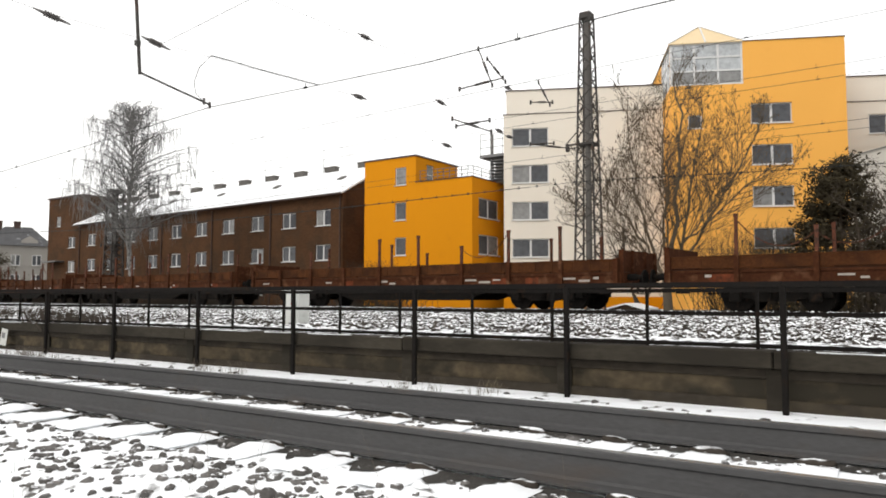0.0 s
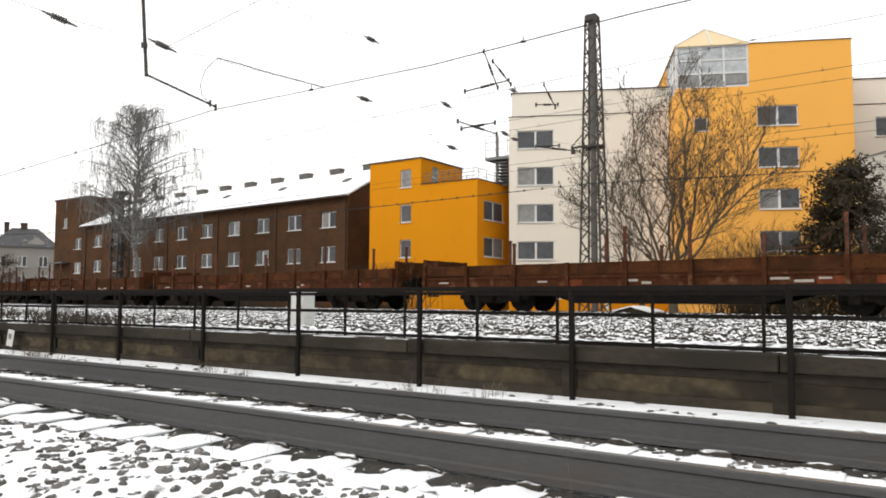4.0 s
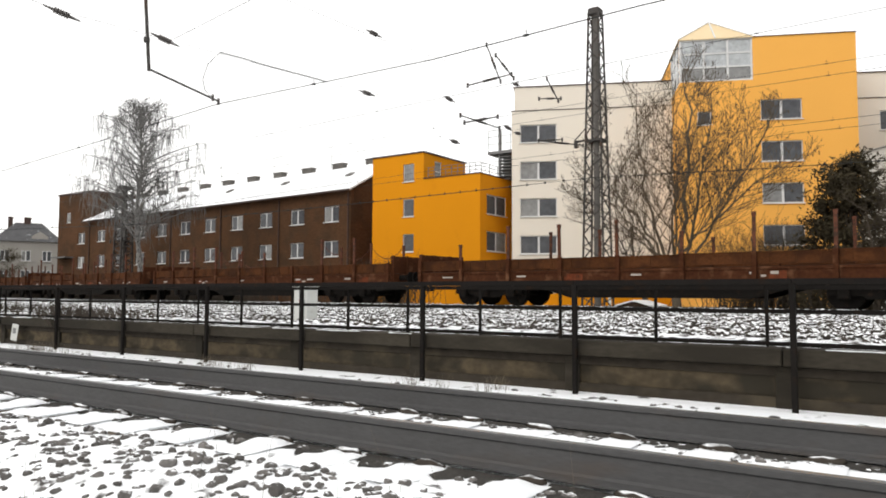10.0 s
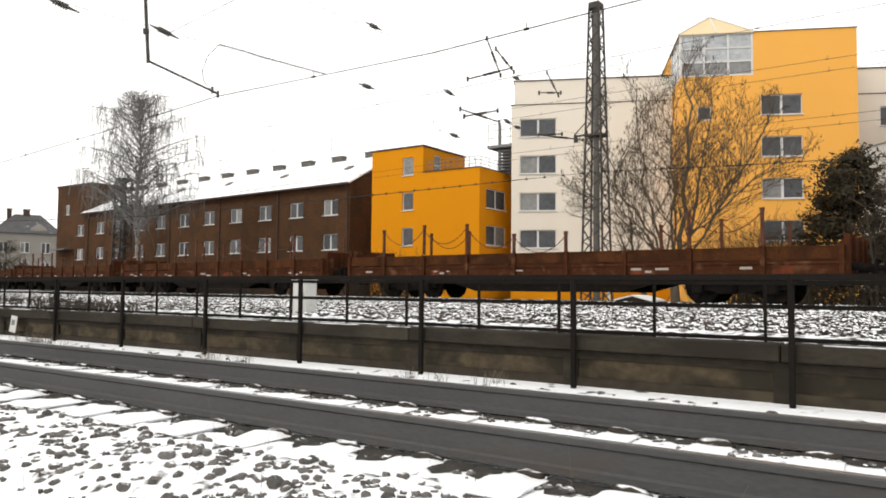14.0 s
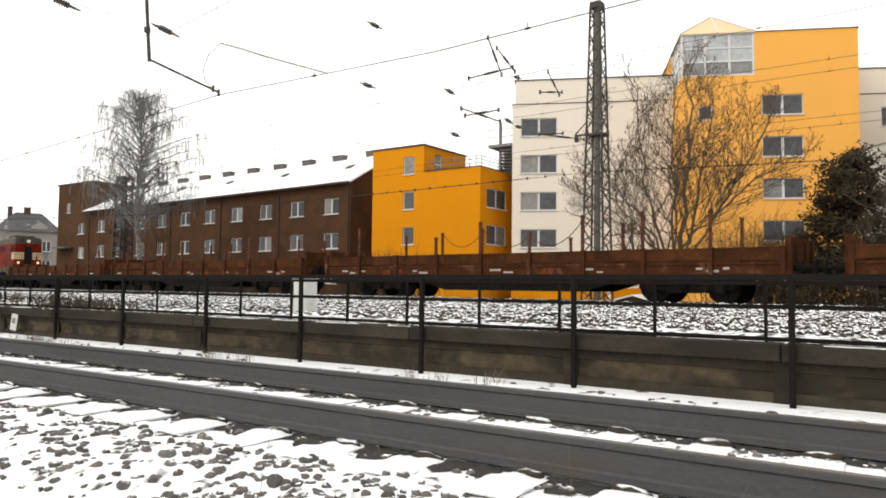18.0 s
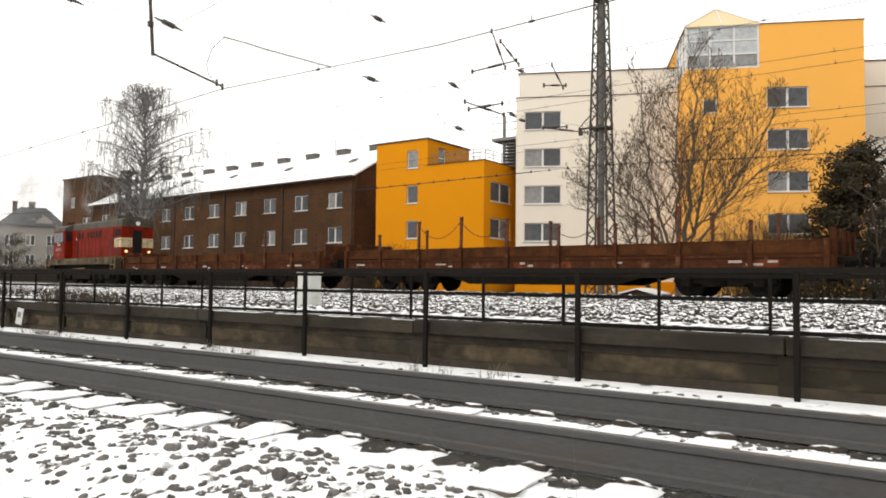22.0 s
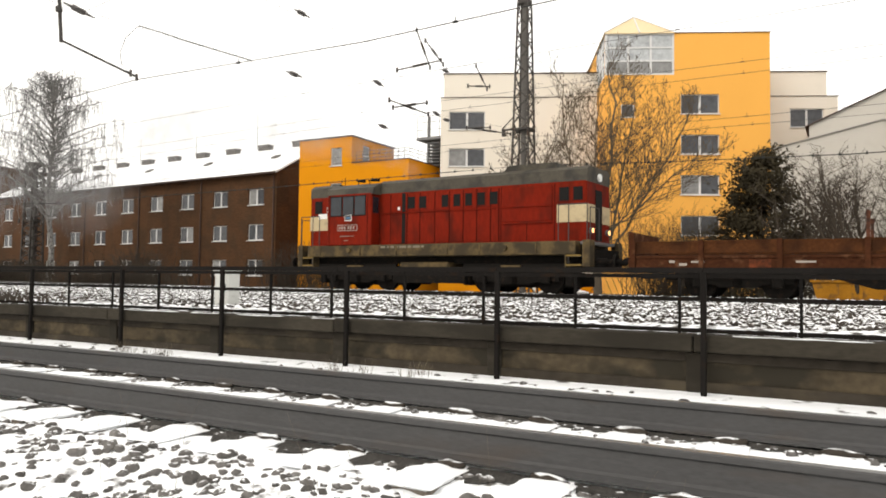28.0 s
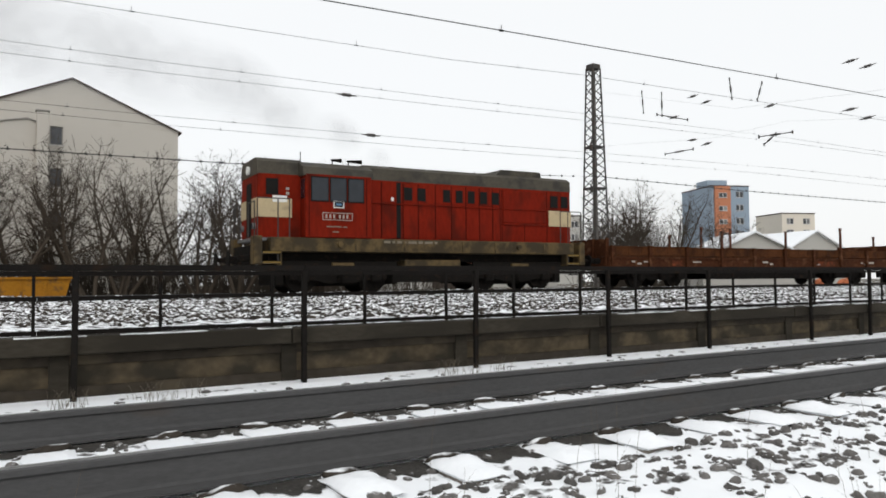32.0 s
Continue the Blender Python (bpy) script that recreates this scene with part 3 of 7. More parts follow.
def low_wall():
    wall = tagged(new("wall_low"), "long weathered concrete parapet between the tracks", "wall", kind="structure")
    bm = bmesh.new()
    box(bm, -STEP / 2 + 0.006, STEP / 2 - 0.006, 6.80, 6.94, -0.3, 0.215)
    bevel(bm, 0.008)
    panel = mesh_of(bm, PANEL_CONCRETE, name="wall_panel")
    bm = bmesh.new()
    box(bm, -0.075, 0.075, 6.755, 6.80, -0.3, 0.21)
    bevel(bm, 0.008)
    rib = mesh_of(bm, CONCRETE, name="rib")
    # straight dark strip: the coping's shade put into colour, mottled with stain
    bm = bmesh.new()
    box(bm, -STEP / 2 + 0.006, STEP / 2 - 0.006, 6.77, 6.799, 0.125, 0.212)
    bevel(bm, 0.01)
    shade_strip = mesh_of(bm, FOOT_SHADE_CONCRETE, name="damp_course")
    bm = bmesh.new()
    box(bm, -STEP / 2 + 0.006, STEP / 2 - 0.006, 6.77, 6.799, -0.3, -0.05)
    bevel(bm, 0.01)
    foot = mesh_of(bm, FOOT_SHADE_CONCRETE, name="footing")
    bm = bmesh.new()
    box(bm, -STEP + 0.006, STEP - 0.006, 6.66, 6.96, 0.215, 0.365)
    bevel(bm, 0.012)
    coping = mesh_of(bm, CONCRETE, name="coping_stone")
    bm = bmesh.new()
    n, m = 60, 3
    g = [[bm.verts.new((-STEP + 2 * STEP * i / n, 6.668 + 0.06 * j / m + 0.01 * noise.noise((i * 0.3, j, 4)), 0.363 + (0.012 if 0 < j < m else 0) * (0.5 + noise.noise((i * 0.25, j, 1))))) for j in range(m + 1)] for i in range(n + 1)]
    for i in range(n):
        for j in range(m):
            if noise.noise((i * 0.11, 2.2, 0)) > -0.05:
                bm.faces.new((g[i][j], g[i + 1][j], g[i + 1][j + 1], g[i][j + 1]))
    strip = mesh_of(bm, SNOW, True, "snow_strip")
    for k in range(-22, 18):
        c = X0 + STEP * (k + 0.45)
        p = part("wall_panel", panel, None, wall, m=pose(c, 0, 0))
        part("rib", rib, None, p, m=pose(-STEP / 2, 0, 0))
        part("damp_course", shade_strip, None, p)
        part("footing", foot, None, p)
        if k % 2 == 0:
            q = part("coping_stone", coping, None, wall, m=pose(c + STEP / 2, 0, random.uniform(-0.003, 0.003)))
            if k % 4 == 0 or k > 3:
                part("snow_strip", strip, None, q)


low_wall()


def post_fence():
    """Stout posts in front of the wall with one rail along their heads."""
    bm = bmesh.new()
    box(bm, -0.024, 0.024, -0.024, 0.024, -0.3, 1.06)
    bevel(bm, 0.006)
    post = mesh_of(bm, FENCE_STEEL, name="post")
    bm = bmesh.new()
    box(bm, 0, STEP - 0.004, -0.025, 0.025, -0.025, 0.025)
    top = mesh_of(bm, FENCE_STEEL, name="top_rail")
    fence = thing("post_fence", pose(0, 6.62, -0.14), "dark steel post fence before the concrete parapet", "fence")
    for k in range(-22, 18):
        dx = {-2: 0.11, -3: 0.17, -4: 0.25, -5: 0.16, -6: 0.13, 6: 0.25, 5: -0.12, 7: -0.1}.get(k, 0.0)
        p = part("post", post, None, fence, m=pose(X0 + STEP * k + dx, 0, 0, random.uniform(-0.5, 0.5), random.uniform(-0.4, 0.4)))
        part("top_rail", top, None, fence, m=pose(X0 + STEP * k, 0, 1.07))


post_fence()


def railing():
    """Lighter railing on the parapet: slim posts and three rails."""
    fence = thing("railing", pose(0, 6.86, 0.36), "slim dark steel railing on the parapet", "railing")
    bm = bmesh.new()
    box(bm, -0.013, 0.013, -0.013, 0.013, 0, 0.53)
    post = mesh_of(bm, FENCE_STEEL, name="post")
    bm = bmesh.new()
    box(bm, 0, STEP / 2 - 0.003, -0.018, 0.018, -0.019, 0.019)
    bar_ = mesh_of(bm, FENCE_STEEL, name="rail")
    for k in range(-44, 36):
        x = X0 + STEP / 2 * k + 0.72
        part("post", post, None, fence, m=pose(x + random.uniform(-0.03, 0.03), 0, 0))
        for name, z in (("top_rail", 0.525), ("middle_rail", 0.315), ("bottom_rail", 0.035)):
            part(name, bar_, None, fence, m=pose(x, 0, z + random.uniform(-0.002, 0.002)))


railing()

# ---- buildings ----


def facade(parent, length, z0, z1, holes, mat, thick=0.35, m=None, name="wall"):
    """A wall along x with real openings: holes are (x0, x1, z0, z1). Its face is at y = 0, its back at y = thick."""
    xs = sorted({0, length, *[h[0] for h in holes], *[h[1] for h in holes]})
    zs = sorted({z0, z1, *[h[2] for h in holes], *[h[3] for h in holes]})
    V, F, idx = [], [], {}

    def v(i, j, k):
        if (i, j, k) not in idx:
            idx[i, j, k] = len(V)
            V.append((xs[i], thick * k, zs[j]))
        return idx[i, j, k]
    nx, nz = len(xs) - 1, len(zs) - 1
    full = [[not any(h[0] < (xs[i] + xs[i + 1]) / 2 < h[1] and h[2] < (zs[j] + zs[j + 1]) / 2 < h[3] for h in holes) for j in range(nz)] for i in range(nx)]
    for i in range(nx):
        for j in range(nz):
            if not full[i][j]:
                continue
            F.append((v(i, j, 0), v(i + 1, j, 0), v(i + 1, j + 1, 0), v(i, j + 1, 0)))
            F.append((v(i, j, 1), v(i, j + 1, 1), v(i + 1, j + 1, 1), v(i + 1, j, 1)))
            if i == 0 or not full[i - 1][j]:
                F.append((v(i, j, 0), v(i, j + 1, 0), v(i, j + 1, 1), v(i, j, 1)))
            if i == nx - 1 or not full[i + 1][j]:
                F.append((v(i + 1, j, 0), v(i + 1, j, 1), v(i + 1, j + 1, 1), v(i + 1, j + 1, 0)))
            if j == 0 or not full[i][j - 1]:
                F.append((v(i, j, 0), v(i, j, 1), v(i + 1, j, 1), v(i + 1, j, 0)))
            if j == nz - 1 or not full[i][j + 1]:
                F.append((v(i, j + 1, 0), v(i + 1, j + 1, 0), v(i + 1, j + 1, 1), v(i, j + 1, 1)))
    me = bpy.data.meshes.new(name)
    me.from_pydata(V, [], F)
    me.materials.append(mat)
    return part(name, me, None, parent, m=m)


_windows = {}


def window(parent, x, z, w, h, m, leaves=2, frame_mat=None, glass=None, sill=True, depth=0.14, bars=0):
    """A window in an opening of a facade: frame with its mullion, panes, sill."""
    frame_mat, glass = frame_mat or PVC_WHITE, glass or DARK_GLASS
    key = (round(w, 2), round(h, 2), leaves, frame_mat.name, sill, bars)
    if key not in _windows:
        bm = bmesh.new()
        t = 0.07
        box(bm, 0, w, depth - 0.04, depth + 0.04, 0, t)
        box(bm, 0, w, depth - 0.04, depth + 0.04, h - t, h)
        box(bm, 0, t, depth - 0.04, depth + 0.04, t, h - t)
        box(bm, w - t, w, depth - 0.04, depth + 0.04, t, h - t)
        for i in range(1, leaves):
            box(bm, w * i / leaves - 0.075, w * i / leaves + 0.075, depth - 0.045, depth + 0.04, t, h - t)
        for i in range(bars):
            zz = h * (i + 1) / (bars + 1)
            box(bm, t, w - t, depth - 0.042, depth + 0.036, zz - 0.04, zz + 0.04)
        fr = mesh_of(bm, frame_mat, name="window")
        pn = {}
        bm = bmesh.new()
        box(bm, -0.06, w + 0.06, -0.09, depth - 0.04, -0.06, -0.005)
        _windows[key] = (fr, pn, mesh_of(bm, PVC_WHITE, name="sill"))
    fr, pn, sl = _windows[key]
    win = part("window", fr, None, parent, m=m @ pose(x, 0, z))
    for i in range(leaves):
        g = CURTAIN_GLASS if glass is DARK_GLASS and random.random() < 0.16 else glass
        if g.name not in pn:
            bm = bmesh.new()
            box(bm, 0.05, w / leaves - 0.05, depth - 0.012, depth + 0.012, 0.05, h - 0.05)
            pn[g.name] = mesh_of(bm, g, name="pane")
        part("pane", pn[g.name], None, win, m=pose(w * i / leaves, 0, 0))
    if sill:
        part("sill", sl, None, win)
    return win


def slab(parent, name, mat, x0, x1, y0, y1, z0, z1, m, label=""):
    bm = bmesh.new()
    box(bm, x0, x1, y0, y1, z0, z1)
    return part(name, bm, mat, parent, label, m=m)


def brick_building():
    b = thing("brick_building", pose(-43.2, 48.0, EYE), "long brown brick railway building with a snowy roof", "building")
    L, D, eave, ridge = 47.7, 11.0, 9.3, 12.35
    # the front runs from the corner away to the far end
    f = pose(-L * math.cos(radians(3.72)), L * math.sin(radians(3.72)), 0, 0, 0, -3.72)
    holes = []
    for k in range(10):
        x1 = L - 1.5 - 4.61 * k
        for z in (6.45, 3.35, 0.25):
            holes.append((x1 - 1.9, x1, z, z + 1.4))
    facade(b, L, -1.2, eave, holes, BRICK, m=f)
    for i, (x0, x1, z0, z1) in enumerate(holes):
        window(b, x0, z0, x1 - x0, z1 - z0, f)
    side = f @ pose(L, 0.35, 0, 0, 0, 90)
    facade(b, D - 0.7, -1.2, eave, [], BRICK, m=side, name="side_wall")
    for s in (0, 1):
        bm = bmesh.new()
        x = L - 0.0 if s else 0.0
        prism(bm, [(0, eave), (D, eave), (D / 2, ridge)], x - 0.35 if s else x, x if s else x + 0.35, "x")
        part("gable", bm, BRICK, b, m=f)
    facade(b, L, -1.2, eave, [], BRICK, m=f @ pose(0, D - 0.35, 0), name="back_wall")
    facade(b, D - 0.7, -1.2, eave, [], BRICK, m=f @ pose(0.35, 0.35, 0, 0, 0, 90), name="side_wall")
    rise = math.atan2(ridge - eave, D / 2)
    for s in (0, 1):
        bm = bmesh.new()
        y0, y1 = (-0.5, D / 2) if not s else (D + 0.5, D / 2)
        z0 = eave - 0.5 * math.tan(rise)
        a = [(-0.3, y0, z0), (L + 0.35, y0, z0), (L + 0.35, y1, ridge), (-0.3, y1, ridge)]
        lo = [bm.verts.new(p) for p in a]
        hi = [bm.verts.new((p[0], p[1], p[2] + 0.16)) for p in a]
        bm.faces.new(lo), bm.faces.new(hi)
        for i in range(4):
            bm.faces.new((lo[i], lo[(i + 1) % 4], hi[(i + 1) % 4], hi[i]))
        roof = part("roof", bm, SNOW, b, "roof slope under an even sheet of snow", m=f)
        if not s:
            bm = bmesh.new()
            for i in range(120):  # snow guards
                for row in (0.5, 1.1):
                    x = 0.4 * i + 0.2 * (row > 1)
                    zz = z0 + row * math.tan(rise) + 0.16
                    box(bm, x, x + 0.06, y0 + row, y0 + row + 0.05, zz - 0.02, zz + 0.07)
            tagged(part("snow_guards", bm, FLASHING, roof), kind="stuff")
            bm = bmesh.new()
            box(bm, -0.3, L + 0.35, y0 - 0.12, y0, z0 - 0.02, z0 + 0.13)
            part("gutter", bm, FLASHING, roof)
            for i in range(4):
                x = L - 3.3 - 9.3 * i
                bm = bmesh.new()
                box(bm, -0.35, 0.35, -0.35, 0.35, 0, 0.12)
                part("roof_hatch", bm, MAST_CONCRETE, roof, m=pose(x, 3.1, eave + 3.1 * math.tan(rise) + 0.16, math.degrees(rise)))
    for i in range(10):
        x = L - 3.2 - 4.65 * i
        bm = bmesh.new()
        box(bm, -0.75, 0.75, -0.32, 0.32, -1.0, 0.75)
        box(bm, -0.82, 0.82, -0.39, 0.39, 0.75, 0.86)
        bevel(bm, 0.03)
        ch = part("chimney", bm, MAST_CONCRETE, b, m=f @ pose(x, D / 2 + 0.6, ridge - 0.05))
    for i in range(6):
        bm = bmesh.new()
        rod(bm, (0, -0.08, -0.9), (0, -0.08, eave - 0.4), 0.07, n=8)
        part("downpipe", bm, FLASHING, b, m=f @ pose(L - 0.35 - 9.3 * i if i else L - 0.25, 0, 0))
    for x, h in ((L - 17.5, 3.4), (L - 8.4, 4.2), (L - 27, 3.2)):
        bm = bmesh.new()
        rod(bm, (0, 0, 0), (0, 0, h), 0.03, 0.015, n=5)
        part("aerial", bm, STEEL_GREY, b, m=f @ pose(x, D / 2, ridge))
    # the taller stair block at the far end
    t = thing("brick_stair_tower", pose(-98.7, 51.6, EYE), "flat-roofed brown brick stair block with small windows", "building")
    holes = [(2.0, 3.0, z, z + 1.3) for z in (9.3,)] + [(5.0, 6.6, z, z + 1.4) for z in (6.4, 3.3)]
    facade(t, 8.3, -1.2, 13.0, holes, BRICK, m=pose(0, 0, 0))
    for h in holes:
        window(t, h[0], h[2], h[1] - h[0], h[3] - h[2], pose(0, 0, 0), leaves=1 if h[1] - h[0] < 1.2 else 2)
    facade(t, 11, -1.2, 13.0, [], BRICK, m=pose(8.3, 0.35, 0, 0, 0, 90), name="side_wall")
    facade(t, 11, -1.2, 13.0, [], BRICK, m=pose(0.35, 0.35, 0, 0, 0, 90), name="side_wall")
    slab(t, "roof", FLASHING, -0.15, 8.45, -0.15, 11.4, 13.0, 13.2, pose(0, 0, 0))
    slab(t, "canopy", STEEL_GREY, 0.6, 4.2, -1.2, 0.0, 4.6, 4.75, pose(0, 0, 0))


brick_building()


def small_yellow():
    b = thing("yellow_annex", pose(-39.2, 46.2, EYE), "ochre-yellow rendered annex with a roof terrace", "building")
    I = pose(0, 0, 0)
    holes = [(3.15, 4.25, z, z + 1.42) for z in (8.96, 6.16, 3.36)]
    facade(b, 5.2, -1.2, 11.15, holes, YELLOW_WALL, m=I)
    for h in holes:
        window(b, h[0], h[2], h[1] - h[0], h[3] - h[2], I, leaves=1)
    facade(b, 5.2, -1.2, 9.05, [], YELLOW_WALL, m=pose(5.2, 0, 0))
    side = pose(10.4, 0.35, 0, 0, 0, 90)
    hs = [(0.6, 3.6, z, z + 1.5) for z in (6.1, 3.3, 0.5)]
    facade(b, 9.15, -1.2, 9.05, hs, YELLOW_WALL, m=side, name="side_wall")
    for h in hs:
        window(b, h[0], h[2], h[1] - h[0], h[3] - h[2], side)
    up = pose(5.2, 0.35, 0, 0, 0, 90)
    door = [(1.15, 2.15, 9.1, 10.7)]
    facade(b, 5.65, 9.05, 11.15, door, YELLOW_WALL, m=up, name="side_wall")
    window(b, 1.15, 9.1, 1.0, 1.6, up, leaves=1, bars=1)
    facade(b, 9.5, -1.2, 11.15, [], YELLOW_WALL, m=pose(0.35, 0.35, 0, 0, 0, 90), name="side_wall")
    slab(b, "terrace", FLASHING, 0.3, 10.1, 0.3, 9.5, 8.75, 8.9, I)
    slab(b, "roof", FLASHING, -0.08, 5.28, -0.08, 6.1, 11.15, 11.27, I)
    slab(b, "coping", FLASHING, 5.2, 10.45, -0.06, 0.42, 9.05, 9.12, I)
    slab(b, "coping", FLASHING, 9.98, 10.46, 0.42, 9.5, 9.05, 9.12, I)
    bm = bmesh.new()
    rod(bm, (0, 0, 9.1), (0, 0, 9.95), 0.022, n=5)
    post = mesh_of(bm, STEEL_GREY, name="baluster_post")
    for x, y in [(5.5 + 0.55 * i, 0.2) for i in range(9)] + [(10.2, 0.5 + 1.2 * i) for i in range(7)]:
        part("baluster_post", post, None, b, m=pose(x, y, 0))
    for z in (9.4, 9.68, 9.95):
        bm = bmesh.new()
        rod(bm, (5.4, 0.2, z), (10.2, 0.2, z), 0.022, n=5)
        rod(bm, (10.2, 0.2, z), (10.2, 8, z), 0.022, n=5)
        part("handrail", bm, STEEL_GREY, b)
    # the steel stair landing between the two houses
    s = thing("steel_stair", pose(-28.0, 49.6, EYE + 8.9), "grey steel outside stair with a railed landing", "stair")
    bm = bmesh.new()
    box(bm, -2.2, 0.9, 0, 1.6, 2.2, 2.42)
    part("landing", bm, STEEL_GREY, s)
    bm = bmesh.new()
    box(bm, -1.56, -1.38, 0.6, 0.8, -0.1, 4.2)
    part("column", bm, STEEL_GREY, s)
    for i in range(8):
        bm = bmesh.new()
        box(bm, -1.3, -0.2, 0.1, 1.4, 0.15 + 0.25 * i, 0.2 + 0.25 * i)
        part("tread", bm, STEEL_GREY, s)
    bm = bmesh.new()
    for x in (-2.15, -1.15, -0.15, 0.85):
        rod(bm, (x, 0.05, 2.42), (x, 0.05, 4.1), 0.022, n=5)
    for z in (3.0, 3.6, 4.1):
        rod(bm, (-2.15, 0.05, z), (0.85, 0.05, z), 0.022, n=5)
    part("guard_rail", bm, STEEL_GREY, s)


small_yellow()


def beige_block():
    b = thing("cream_apartment_block", pose(-27.22, 48.2, EYE), "cream rendered five-storey block with a set-back top", "building")
    f = pose(0, 0, 0, 0, 0, 25)
    L, D = 29.1, 11.0
    holes = []
    for z in (11.45, 8.65, 5.85, 3.05, 0.25):
        holes.append((0.62, 3.35, z, z + 1.38))
    for z in (11.6, 8.8, 6.0, 3.2, 0.4):
        holes.append((25.7, 28.1, z, z + 1.38))
    facade(b, L, -1.2, 13.9, holes, BEIGE_WALL, m=f)
    for h in holes:
        window(b, h[0], h[2], h[1] - h[0], h[3] - h[2], f)
    facade(b, L - 0.9, 13.9, 15.75, [], BEIGE_WALL, m=f @ pose(0.2, 0.2, 0), name="attic_wall")
    slab(b, "ledge", FLASHING, -0.06, L + 0.06, -0.05, 0.25, 13.88, 13.93, f)
    slab(b, "plinth", YELLOW_WALL, -0.03, L + 0.03, -0.035, -0.003, -1.2, 0.12, f, "yellow painted plinth")
    facade(b, D, -1.2, 13.9, [], BEIGE_WALL, m=f @ pose(0.35, 0.35, 0, 0, 0, 90), name="side_wall")
    facade(b, D, -1.2, 13.9, [], BEIGE_WALL, m=f @ pose(L, 0.35, 0, 0, 0, 90), name="side_wall")
    facade(b, D, 13.9, 15.75, [], BEIGE_WALL, m=f @ pose(0.55, 0.5, 0, 0, 0, 90), name="attic_side")
    facade(b, D, 13.9, 15.75, [], BEIGE_WALL, m=f @ pose(L - 0.7, 0.5, 0, 0, 0, 90), name="attic_side")
    facade(b, L, -1.2, 15.75, [], BEIGE_WALL, m=f @ pose(0, D, 0), name="back_wall")
    slab(b, "roof", FLASHING, 0.12, L - 0.65, 0.12, D, 15.75, 15.82, f)
    slab(b, "roof_deck", FLASHING, 0.0, L, 0.3, D, 13.7, 13.85, f)
    for z in (9.9, 7.1):
        slab(b, "band", BEIGE_WALL, 24.4, L + 0.02, -0.02, 0.0, z - 0.02, z + 0.02, f)


beige_block()


